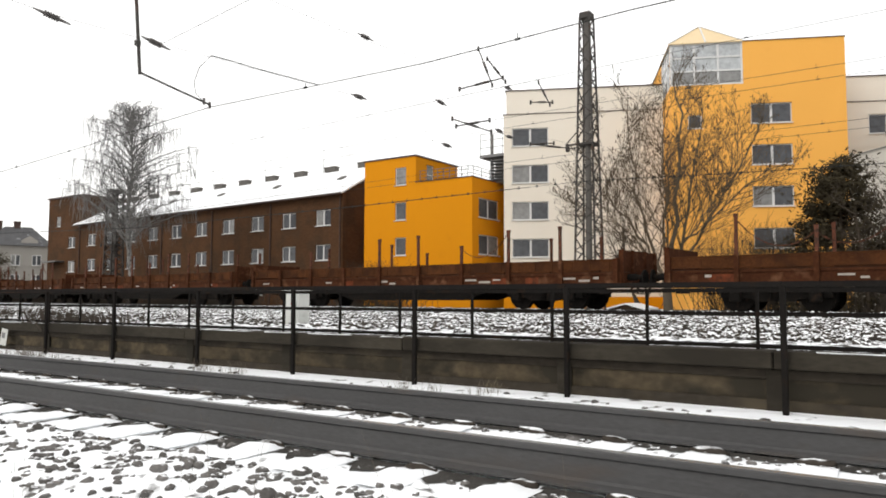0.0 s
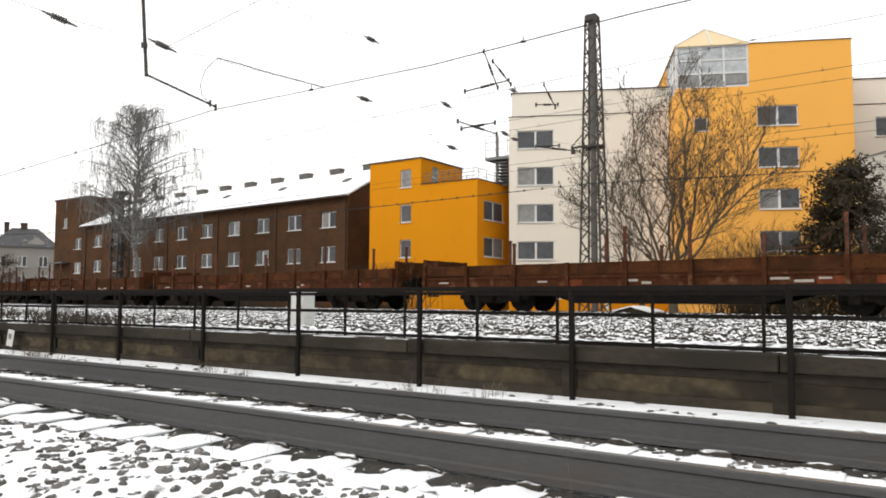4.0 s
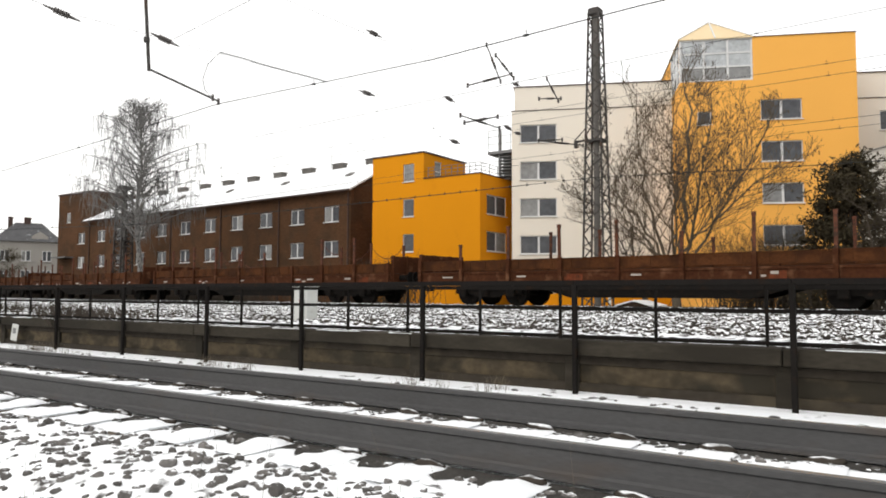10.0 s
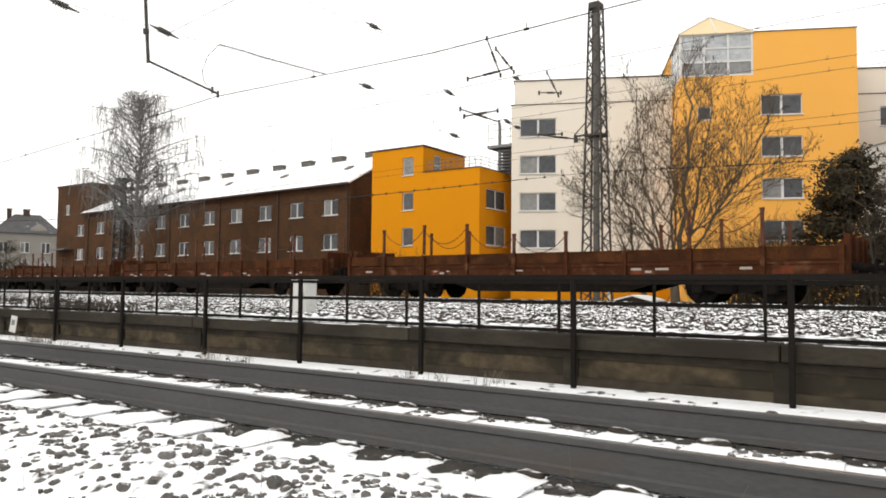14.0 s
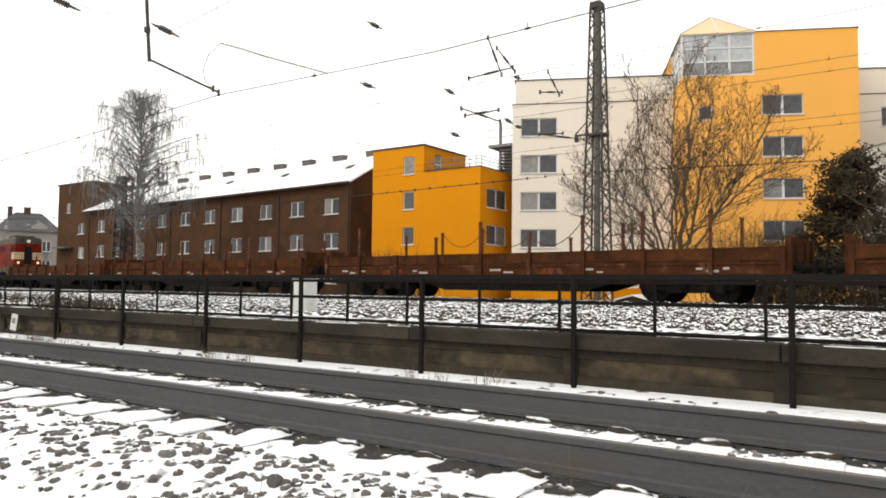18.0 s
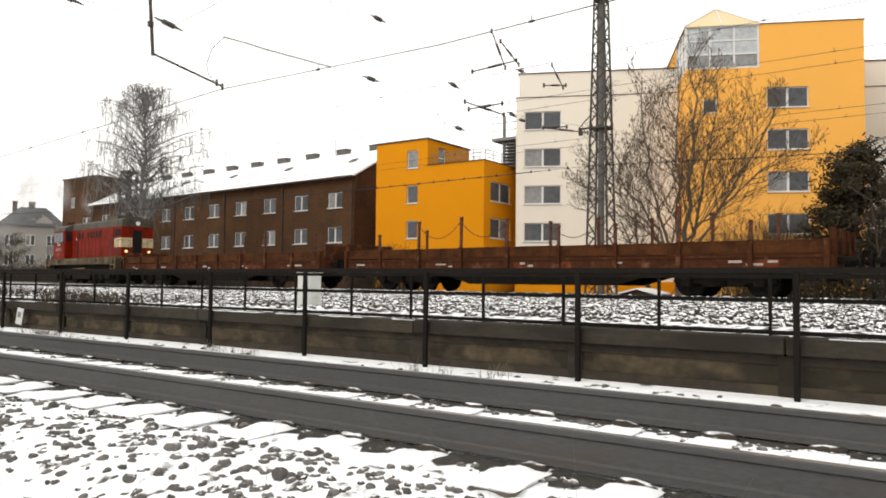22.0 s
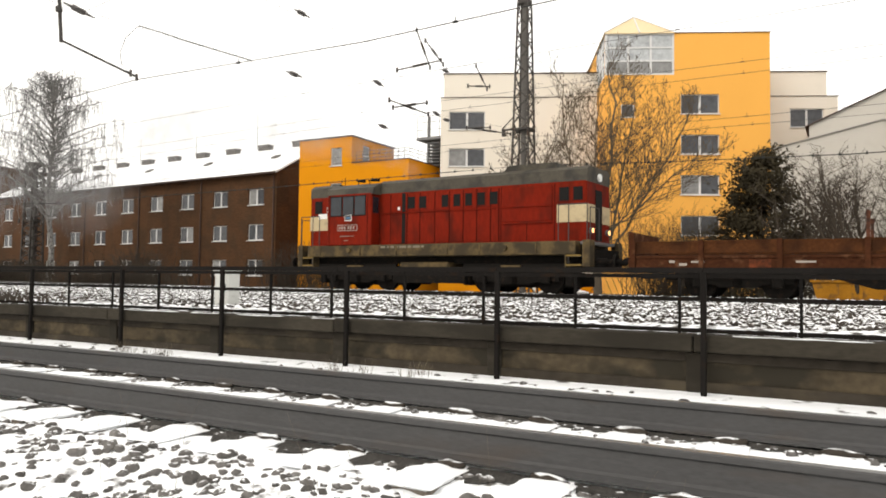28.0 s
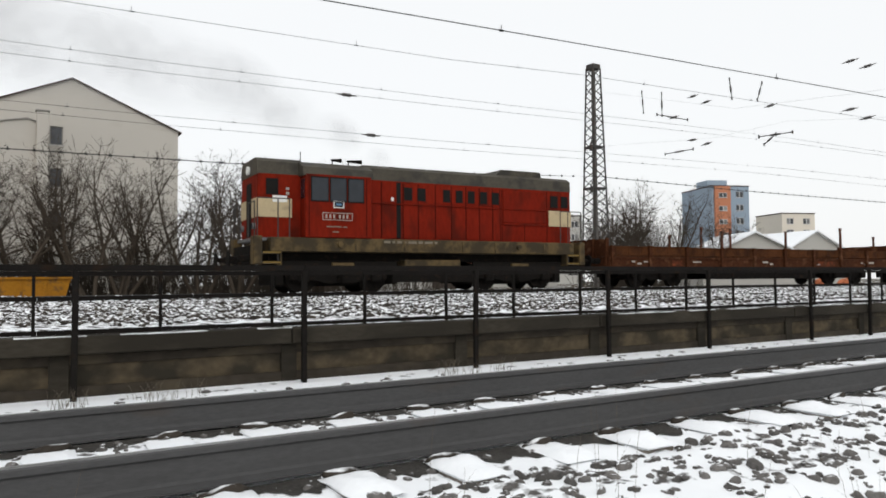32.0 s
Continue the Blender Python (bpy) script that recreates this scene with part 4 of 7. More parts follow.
def amber_tower():
    b = thing("amber_tower_block", pose(-14.95, 49.6, EYE), "amber-yellow tower block with a glazed corner room", "building")
    f = pose(0, 0, 0, 0, 0, 25)
    L, D, top = 11.15, 9.0, 17.35
    holes = [(5.15, 7.75, z, z + 1.36) for z in (11.72, 8.92, 6.12, 3.32, 0.5)]
    holes += [(1.1, 2.0, 11.5, 12.4), (0.001, 4.7, 14.45, top - 0.001)]
    facade(b, L, -1.2, top, holes, TOWER_WALL, m=f)
    for h in holes[:5]:
        window(b, h[0], h[2], h[1] - h[0], h[3] - h[2], f)
    window(b, 1.1, 11.5, 0.9, 0.9, f, leaves=1)
    facade(b, D - 0.35, -1.2, 14.45, [], TOWER_WALL, m=f @ pose(0.35, 0.35, 0, 0, 0, 90), name="side_wall")
    facade(b, D - 4.4, 14.45, top, [], TOWER_WALL, m=f @ pose(0.35, 4.4, 0, 0, 0, 90), name="side_wall")
    facade(b, D - 0.35, -1.2, top, [], TOWER_WALL, m=f @ pose(L, 0.35, 0, 0, 0, 90), name="side_wall")
    facade(b, L, -1.2, top, [], TOWER_WALL, m=f @ pose(0, D, 0), name="back_wall")
    slab(b, "roof", FLASHING, 4.7, L + 0.06, -0.06, D + 0.3, top, top + 0.05, f)
    slab(b, "roof", FLASHING, -0.06, 4.7, 4.4, D + 0.3, top, top + 0.05, f)
    slab(b, "floor", BEIGE_WALL, 0.1, 4.7, 0.05, 4.4, 14.2, 14.45, f)
    slab(b, "room_wall", GREY_WALL, 0.4, 4.7, 4.4, 4.6, 14.45, top, f)
    # glazed corner room: bars, panes, pyramid roof
    bars = room_bars()
    bm = bmesh.new()
    box(bm, *bars[0])
    g = part("glazed_room", bm, PVC_WHITE, b, "white-barred glazed corner room", m=f)
    for q in bars[1:]:
        bm = bmesh.new()
        box(bm, *q)
        part("glazing_bar", bm, PVC_WHITE, g)
    for i in range(3):
        for j in range(3):
            w, h = 4.6 / 3, (top - 14.5) / 3
            bm = bmesh.new()
            box(bm, 0.05 + w * i + 0.06, 0.05 + w * (i + 1) - 0.06, 0.06, 0.09, 14.5 + h * j + 0.05, 14.5 + h * (j + 1) - 0.05)
            part("pane", bm, GLAZING if j else CURTAIN_GLASS, g)
    for j in range(3):
        for i in range(3):
            w, h = 4.3 / 3, (top - 14.5) / 3
            bm = bmesh.new()
            box(bm, 0.06, 0.09, 0.05 + w * i + 0.06, 0.05 + w * (i + 1) - 0.06, 14.5 + h * j + 0.05, 14.5 + h * (j + 1) - 0.05)
            part("pane", bm, GLAZING, g)
    apex = (2.35, 2.2, top + 1.95)
    cs = [(-0.1, -0.1), (4.75, -0.1), (4.75, 4.5), (-0.1, 4.5)]
    for i in range(4):
        a, c = cs[i], cs[(i + 1) % 4]
        for k in range(2):
            p = (a[0] + (c[0] - a[0]) * k / 2, a[1] + (c[1] - a[1]) * k / 2, top + 0.02)
            q = (a[0] + (c[0] - a[0]) * (k + 1) / 2, a[1] + (c[1] - a[1]) * (k + 1) / 2, top + 0.02)
            bm = bmesh.new()
            vs = [bm.verts.new(v) for v in (p, q, apex)]
            lo = [bm.verts.new((v[0], v[1], v[2] - 0.05)) for v in (p, q, apex)]
            bm.faces.new(vs), bm.faces.new(lo)
            for n in range(3):
                bm.faces.new((vs[n], vs[(n + 1) % 3], lo[(n + 1) % 3], lo[n]))
            sh = part("roof_panel", bm, ROOF_PANEL, g, "pale yellow translucent roof panel")
            bm = bmesh.new()
            bar(bm, (p[0], p[1], p[2] + 0.03), (apex[0], apex[1], apex[2] + 0.03), 0.1, 0.05)
            part("roof_bar", bm, PVC_WHITE, g)


def room_bars():
    top, lo = 17.35, 14.45
    out = []
    for i in range(4):
        x = 0.05 + 4.6 * i / 3
        out.append((x - 0.07, x + 0.07, 0.0, 0.14, lo, top))
        y = 0.05 + 4.3 * i / 3
        if i:
            out.append((0.0, 0.14, y - 0.07, y + 0.07, lo, top))
    for j in range(4):
        z = lo + 0.05 + (top - lo - 0.1) * j / 3
        out.append((0.12, 4.6, 0.01, 0.13, z - 0.06, z + 0.06))
        out.append((0.01, 0.13, 0.12, 4.3, z - 0.06, z + 0.06))
    return out


GLAZING = window_glass("pale_glazing", (0.42, 0.44, 0.45), 0.1)
ROOF_PANEL = material("yellowed_roof_sheet", (0.66, 0.52, 0.32), 0.5, 0, 0.06, 10, 1, 0.03)
amber_tower()


def gable_house():
    b = thing("grey_gabled_block", pose(-2.55, 56.0, EYE), "pale grey gabled block with a stair bay", "building")
    I = pose(0, 0, 0)
    W, e, r = 14.0, 10.98, 14.0
    holes = [(5.66, 6.46, z, z + 1.27) for z in (9.35, 6.5, 3.55)]
    facade(b, W, -1.2, e, holes, GABLE_WALL, m=I)
    for h in holes:
        window(b, h[0], h[2], 0.8, 1.27, I, leaves=1, frame_mat=PVC_GREY)
    bm = bmesh.new()
    prism(bm, [(0, e), (W, e), (W / 2, r)], 0, 0.35)
    part("gable", bm, GABLE_WALL, b)
    for x in (0.35, W):
        facade(b, 18, -1.2, e, [], GABLE_WALL, m=pose(x, 0.35, 0, 0, 0, 90), name="side_wall")
    facade(b, W, -1.2, e, [], GABLE_WALL, m=pose(0, 18.3, 0), name="back_wall")
    for s in (0, 1):
        bm = bmesh.new()
        x0 = -0.25 if not s else W + 0.25
        z0 = e - 0.25 * (r - e) / (W / 2)
        a = [(x0, -0.2, z0), (W / 2, -0.2, r), (W / 2, 18.6, r), (x0, 18.6, z0)]
        lo = [bm.verts.new(p) for p in a]
        hi = [bm.verts.new((p[0], p[1], p[2] + 0.07)) for p in a]
        bm.faces.new(lo), bm.faces.new(hi)
        for i in range(4):
            bm.faces.new((lo[i], lo[(i + 1) % 4], hi[(i + 1) % 4], hi[i]))
        part("roof", bm, FLASHING, b)
    # flat stair bay before it
    bm = bmesh.new()
    prism(bm, [(-4, -1.2), (5.1, -1.2), (5.1, 10.4), (4.3, 10.7), (-4, 8.9)], -1.4, -0.003)
    part("stair_bay", bm, GABLE_WALL, b)
    bm = bmesh.new()
    prism(bm, [(-4.05, 8.9), (4.3, 10.7), (5.15, 10.4), (5.15, 10.45), (4.3, 10.76), (-4.05, 8.96)], -1.52, 0.0)
    part("bay_roof", bm, PVC_GREY, b)
    bm = bmesh.new()
    box(bm, 4.8, 5.5, -1.85, -1.403, -1.2, 11.2)
    bevel(bm, 0.04)
    pier = part("pier", bm, GABLE_WALL, b)
    bm = bmesh.new()
    box(bm, 4.74, 5.56, -1.91, -1.35, 11.2, 11.28)
    part("cap", bm, PVC_GREY, pier)


gable_house()


def pitched_house(name, x, y, rz, W, D, eave, ridge, wall, roof_mat, label, chim=(), gable_windows=(), snow=False):
    h = thing(name, pose(x, y, EYE, 0, 0, rz), label, "house")
    bm = bmesh.new()
    prism(bm, [(0, -1.2), (W, -1.2), (W, eave), (W / 2, ridge), (0, eave)], 0, D)
    part("wall", bm, wall, h)
    for s in (0, 1):
        x0 = -0.35 if not s else W + 0.35
        z0 = eave - 0.35 * (ridge - eave) / (W / 2)
        a = [(x0, -0.4, z0), (W / 2, -0.4, ridge), (W / 2, D + 0.4, ridge), (x0, D + 0.4, z0)]
        bm = bmesh.new()
        lo = [bm.verts.new(p) for p in a]
        hi = [bm.verts.new((p[0], p[1], p[2] + 0.16)) for p in a]
        bm.faces.new(lo), bm.faces.new(hi)
        for i in range(4):
            bm.faces.new((lo[i], lo[(i + 1) % 4], hi[(i + 1) % 4], hi[i]))
        part("roof", bm, roof_mat, h)
    for cx, cy, cz, w in chim:
        bm = bmesh.new()
        box(bm, cx - w / 2, cx + w / 2, cy - w / 2, cy + w / 2, cz - 2.5, cz - 0.12)
        box(bm, cx - w / 2 - 0.07, cx + w / 2 + 0.07, cy - w / 2 - 0.07, cy + w / 2 + 0.07, cz - 0.12, cz)
        part("chimney", bm, BRICK, h)
    for wx, wz, ww, wh in gable_windows:
        window(h, wx, wz, ww, wh, pose(0, -0.16, 0), leaves=2, sill=True)
    return h


def panel_block(name, x, y, rz, W, D, H, wall, label, stripe=None, rows=5, cols=3, wz=2.8):
    h = thing(name, pose(x, y, EYE, 0, 0, rz), label, "apartment block")
    I = pose(0, 0, 0)
    holes = []
    cw = W / cols
    for j in range(rows):
        for i in range(cols):
            holes.append((cw * i + cw / 2 - 0.95, cw * i + cw / 2 + 0.95, H - 2.5 - wz * j, H - 1.1 - wz * j))
    facade(h, W, -4, H, holes, wall, m=I)
    for a in holes:
        window(h, a[0], a[2], a[1] - a[0], a[3] - a[2], I)
    slab(h, "side_wall", wall, 0, 0.35, 0.35, D, -4, H, I)
    slab(h, "side_wall", wall, W - 0.35, W, 0.35, D, -4, H, I)
    slab(h, "back_wall", wall, 0, W, D, D + 0.35, -4, H, I)
    slab(h, "roof", FLASHING, -0.1, W + 0.1, -0.1, D + 0.4, H, H + 0.25, I)
    return h

# ---- right-hand houses and distance ----


def swept_house():
    """A steep dark roof that sweeps down to one side, with a broad chimney and two snow-edged dormers."""
    h = thing("steep_roofed_house", pose(0, 57.6, EYE), "house under a steep sweeping dark tiled roof", "house")
    line = [(37.2, 8.3), (38.1, 7.75), (39.0, 7.3), (41.0, 6.85), (43.8, 5.5), (45.6, 4.5), (48.9, 3.6)]
    bm = bmesh.new()
    prism(bm, [(33.0, -1.2), (33.1, 8.05), (34.9, 8.75), (37.2, 8.3), (37.2, -1.2)], 0, 3.4)
    part("wall", bm, TILE_DARK, h, "dark tiled wall and roof face")
    bm = bmesh.new()
    prism(bm, [(37.203, 1.2)] + line + [(48.9, 1.2)], 0.05, 3.4)
    part("roof_face", bm, TILE_RED, h, "dull red tiled roof face")
    bm = bmesh.new()
    box(bm, 37.203, 48.9, 0.3, 3.4, -1.6, 1.197)
    part("lower_wall", bm, GREY_WALL, h, "plain grey wall under the roof")
    for (xa, za), (xb, zb) in zip(line, line[1:]):
        bm = bmesh.new()
        prism(bm, [(xa, za), (xb, zb), (xb, zb + 0.14), (xa, za + 0.14)], -0.2, 3.6)
        part("roof", bm, TILE_RED, h, "dull red tiles on the sweeping slope")
    bm = bmesh.new()
    box(bm, 31.6, 32.997, 0.6, 3.2, -1.2, 6.3)
    wing = part("side_wing", bm, TILE_DARK, h, "lower dark wing with a snowy edge")
    bm = bmesh.new()
    bar(bm, (31.5, 0.5, 6.2), (33.0, 0.5, 6.75), 0.16, 0.2)
    part("snow_edge", bm, SNOW, wing, "snow along the wing's roof edge")
    bm = bmesh.new()
    box(bm, 36.3, 37.85, 1.0, 1.9, 6.5, 9.75)
    box(bm, 36.22, 37.93, 0.92, 1.98, 9.75, 9.9)
    part("chimney", bm, TILE_DARK, h)
    bm = bmesh.new()
    box(bm, 41.0, 41.9, 1.4, 2.1, 5.6, 8.0)
    box(bm, 40.93, 41.97, 1.33, 2.17, 8.0, 8.12)
    part("chimney", bm, TILE_RED, h, "small red brick chimney")
    for x, z, w in ((36.6, 5.2, 3.5), (41.0, 4.3, 2.0)):
        bm = bmesh.new()
        prism(bm, [(x, z - 1.4), (x + w, z - 2.2), (x + w, z - 0.8), (x, z)], -0.9, -0.003)
        d = part("dormer", bm, FLASHING, h)
        bm = bmesh.new()
        bar(bm, (x - 0.1, -0.95, z + 0.05), (x + w + 0.1, -0.95, z - 0.75), 0.14, 0.13)
        part("snow_edge", bm, SNOW, d, "snow along the dormer's edge")
        bm = bmesh.new()
        bar(bm, (x + 0.1, -0.95, z - 0.3), (x + 1.0, -0.95, z - 1.7), 0.12, 0.16)
        part("snow_edge", bm, SNOW, d, "snow along the dormer's edge")
    for a, b, k in (((33.2, 8.0), (34.8, 8.6), 0.5), ((34.6, 8.6), (36.3, 7.4), 0.32), ((34.2, 7.2), (34.25, 5.5), 0.22)):
        bm = bmesh.new()
        bar(bm, (a[0], -0.06, a[1]), (b[0], -0.06, b[1]), 0.1, k)
        part("snow_patch", bm, SNOW, h, "snow left below the chimney")


swept_house()
pitched_house("low_gabled_house", 26.6, 54.5, 0, 5.6, 10, 3.0, 5.9, GREY_WALL, TILE_DARK, "small grey house with a dark tiled gable roof", chim=((4.4, 3, 6.2, 0.5),))
pitched_house("tiled_house", 38.5, 71, 20, 11, 12, 2.2, 6.8, TILE_RED, TILE_RED, "house under a dull red tiled roof", chim=((10.8, 2.0, 8.6, 1.2),))
panel_block("orange_block", 86, 119, 8, 13.5, 12, 16.6, ORANGE_WALL, "orange painted concrete panel block", rows=3, cols=3)
panel_block("grey_block", 102, 122, 0, 8, 10, 13.6, GREY_WALL, "plain grey concrete block far behind", rows=2, cols=2)


def blue_block():
    h = panel_block("blue_block", 138.2, 110, -22, 9.1, 13.7, 20.6, BLUE_WALL, "blue panel block with an orange stair strip", rows=6, cols=2, wz=3.0)
    I = pose(0, 0, 0)
    slab(h, "stair_strip", ORANGE_WALL, 0.5, 4.3, -0.5, -0.003, -4, 20.6, I, "orange stair strip")
    for j in range(6):
        window(h, 1.4, 18.0 - 3.0 * j, 2.0, 1.1, pose(0, -0.64, 0), leaves=2)
    slab(h, "lift_house", BLUE_WALL, 0.6, 5.5, 3, 8, 20.9, 22.4, I)


blue_block()
panel_block("pale_yellow_block", 163.7, 110, -20, 9.1, 10, 15.4, BEIGE_WALL, "pale yellow low panel block far off", rows=4, cols=2)
pitched_house("snow_roofed_shed", 57.0, 46.5, -30, 10, 9, 1.8, 4.2, GREY_WALL, SNOW, "long low shed under a snowy roof")
pitched_house("snow_roofed_shed", 66.5, 45.5, -12, 10.5, 9, 2.0, 4.6, GREY_WALL, SNOW, "low shed with a broad snowy gable roof", chim=((7.4, 2.5, 4.7, 0.4),))


def hip_house(name, x, y, rz, W, D, eave, ridge, wall, roof_mat, label):
    h = thing(name, pose(x, y, EYE, 0, 0, rz), label, "house")
    bm = bmesh.new()
    box(bm, 0, W, 0, D, -1.2, eave)
    part("wall", bm, wall, h)
    bm = bmesh.new()
    e = [bm.verts.new(p) for p in ((-0.4, -0.4, eave), (W + 0.4, -0.4, eave), (W + 0.4, D + 0.4, eave), (-0.4, D + 0.4, eave))]
    r = [bm.verts.new(p) for p in ((W * 0.3, D / 2, ridge), (W * 0.7, D / 2, ridge))]
    for f in ((e[0], e[1], r[1], r[0]), (e[1], e[2], r[1]), (e[2], e[3], r[0], r[1]), (e[3], e[0], r[0]), tuple(e[::-1])):
        bm.faces.new(f)
    part("roof", bm, roof_mat, h, "slate roof with remains of snow")
    for cx, w in ((W * 0.22, 0.7), (W * 0.48, 1.0)):
        bm = bmesh.new()
        box(bm, cx - w / 2, cx + w / 2, D / 2 - 0.4, D / 2 + 0.4, ridge - 1.2, ridge + 0.75)
        box(bm, cx - w / 2 - 0.08, cx + w / 2 + 0.08, D / 2 - 0.48, D / 2 + 0.48, ridge + 0.75, ridge + 0.9)
        part("chimney", bm, FLASHING, h)
    bm = bmesh.new()
    prism(bm, [(W * 0.55, eave), (W * 0.8, eave), (W * 0.8, eave + 0.9), (W * 0.675, eave + 1.7), (W * 0.55, eave + 0.9)], 0.3, D / 2)
    part("dormer", bm, wall, h)
    for wx in (0.9, 3.9, 6.9):
        for wz in (5.2, 2.0):
            window(h, wx, wz, 1.3, 1.7, pose(0, -0.16, 0), leaves=2)
    return h


hip_house("villa", -126.1, 55.7, 64, 9.6, 9, 8.4, 11.8, VILLA_WALL, VILLA_ROOF, "old grey villa with a hipped slate roof")


def yard_things():
    c = thing("skip_container", pose(0.6, 33.6, -0.1), "yellow steel skip half hidden by bare shrubs", "container")
    bm = bmesh.new()
    prism(bm, [(-1.9, 0.25), (-1.5, 0), (1.5, 0), (1.9, 0.25), (2.1, 1.05), (-2.1, 1.05)], -0.8, 0.8)
    part("tub", bm, SKIP_YELLOW, c)
    for x in (-1.2, -0.4, 0.4, 1.2):
        bm = bmesh.new()
        box(bm, x - 0.05, x + 0.05, -0.86, -0.8, 0.1, 1.0)
        part("rib", bm, SKIP_YELLOW, c)
    bm = bmesh.new()
    box(bm, -2.18, 2.18, -0.88, 0.88, 1.05, 1.14)
    part("rim", bm, SKIP_YELLOW, c)
    for x in (55.6, 58.9):
        bm = bmesh.new()
        bmesh.ops.create_icosphere(bm, subdivisions=3, radius=1)
        for v in bm.verts:
            k = 1 + 0.35 * noise.noise(v.co * 2.5 + Vector((x, 0, 0)))
            v.co = Vector((v.co.x * 0.75, v.co.y * 0.6, v.co.z * 0.55)) * k
        ob = solid("brick_rubble_heap", bm, ORANGE_SAND, "small heap of orange brick rubble", "heap", "rubble heaps")
        ob.matrix_world = pose(x, 34, 0.1)


yard_things()

# ---- the train ----


def wheelset(parent, x, r, mat):
    bm = bmesh.new()
    for s in (-1, 1):
        y = s * 0.75
        rod(bm, (0, y - 0.065, 0), (0, y + 0.065, 0), r, n=28)
        rod(bm, (0, y - s * 0.1, 0), (0, y - s * 0.05, 0), r + 0.028, n=28)
        rod(bm, (0, y + s * 0.06, 0), (0, y + s * 0.1, 0), r * 0.3, n=12)
        for k in range(6):
            a = k * math.tau / 6
            box(bm, -0.03, 0.03, y + s * 0.06, y + s * 0.085, r * 0.35, r * 0.8, Matrix.Rotation(a, 4, "Y"))
    rod(bm, (0, -0.75, 0), (0, 0.75, 0), 0.085, n=10)
    me = mesh_of(bm, mat, name="wheelset")
    return me


WAGON_WHEELS = wheelset(None, 0, 0.46, WAGON_GAP)
LOCO_WHEELS = wheelset(None, 0, 0.5, WAGON_GAP)
TURNING = []  # wheelset, its x in the vehicle, radius


def bogie(parent, x, base, r, wheels, size):
    bm = bmesh.new()
    for s in (-1, 1):
        y = s * 1.0
        prism(bm, [(-base / 2 - 0.42, 0.42), (-base / 2 + 0.42, 0.38), (-0.5, 0.3), (0.5, 0.3), (base / 2 - 0.42, 0.38), (base / 2 + 0.42, 0.42), (base / 2 + 0.4, 0.62), (0.55, 0.78), (-0.55, 0.78), (-base / 2 - 0.4, 0.62)], y - 0.06, y + 0.06)
    box(bm, -0.25, 0.25, -0.95, 0.95, 0.45, 0.8)
    bg = part("bogie", bm, WAGON_GAP, parent, m=pose(x, 0, 0))
    for s in (-1, 1):
        for e in (-1, 1):
            bm = bmesh.new()
            box(bm, -0.16, 0.16, s * 1.12 - 0.1, s * 1.12 + 0.1, r - 0.17, r + 0.17)
            bevel(bm, 0.04)
            part("axle_box", bm, WAGON_GAP, bg, m=pose(e * base / 2, 0, 0))
        bm = bmesh.new()
        for k in range(5):
            rod(bm, (0.0, s * 1.08, 0.34 + 0.07 * k), (0.0, s * 1.08, 0.375 + 0.07 * k), 0.12, n=8)
        part("spring", bm, WAGON_GAP, bg)
    for e in (-1, 1):
        w = part("wheelset", wheels, None, parent, "worn dark steel wheelset")
        TURNING.append((w, x + e * base / 2, r))


def buffers(parent, half, z=1.05, mat=None):
    for e in (-1, 1):
        for s in (-1, 1):
            bm = bmesh.new()
            rod(bm, (e * half, s * 0.875, z), (e * (half + 0.35), s * 0.875, z), 0.11, n=10)
            rod(bm, (e * (half + 0.35), s * 0.875, z), (e * (half + 0.58), s * 0.875, z), 0.075, n=10)
            rod(bm, (e * (half + 0.58), s * 0.875, z), (e * (half + 0.63), s * 0.875, z), 0.23, n=14)
            part("buffer", bm, WAGON_GAP, parent)
        bm = bmesh.new()
        box(bm, min(e * half, e * (half + 0.3)), max(e * half, e * (half + 0.3)), -0.06, 0.06, z - 0.16, z - 0.02)
        rod(bm, (e * (half + 0.3), 0, z - 0.05), (e * (half + 0.62), 0, z - 0.3), 0.04, n=6)
        part("coupling_hook", bm, WAGON_GAP, parent)


HALF = 9.23


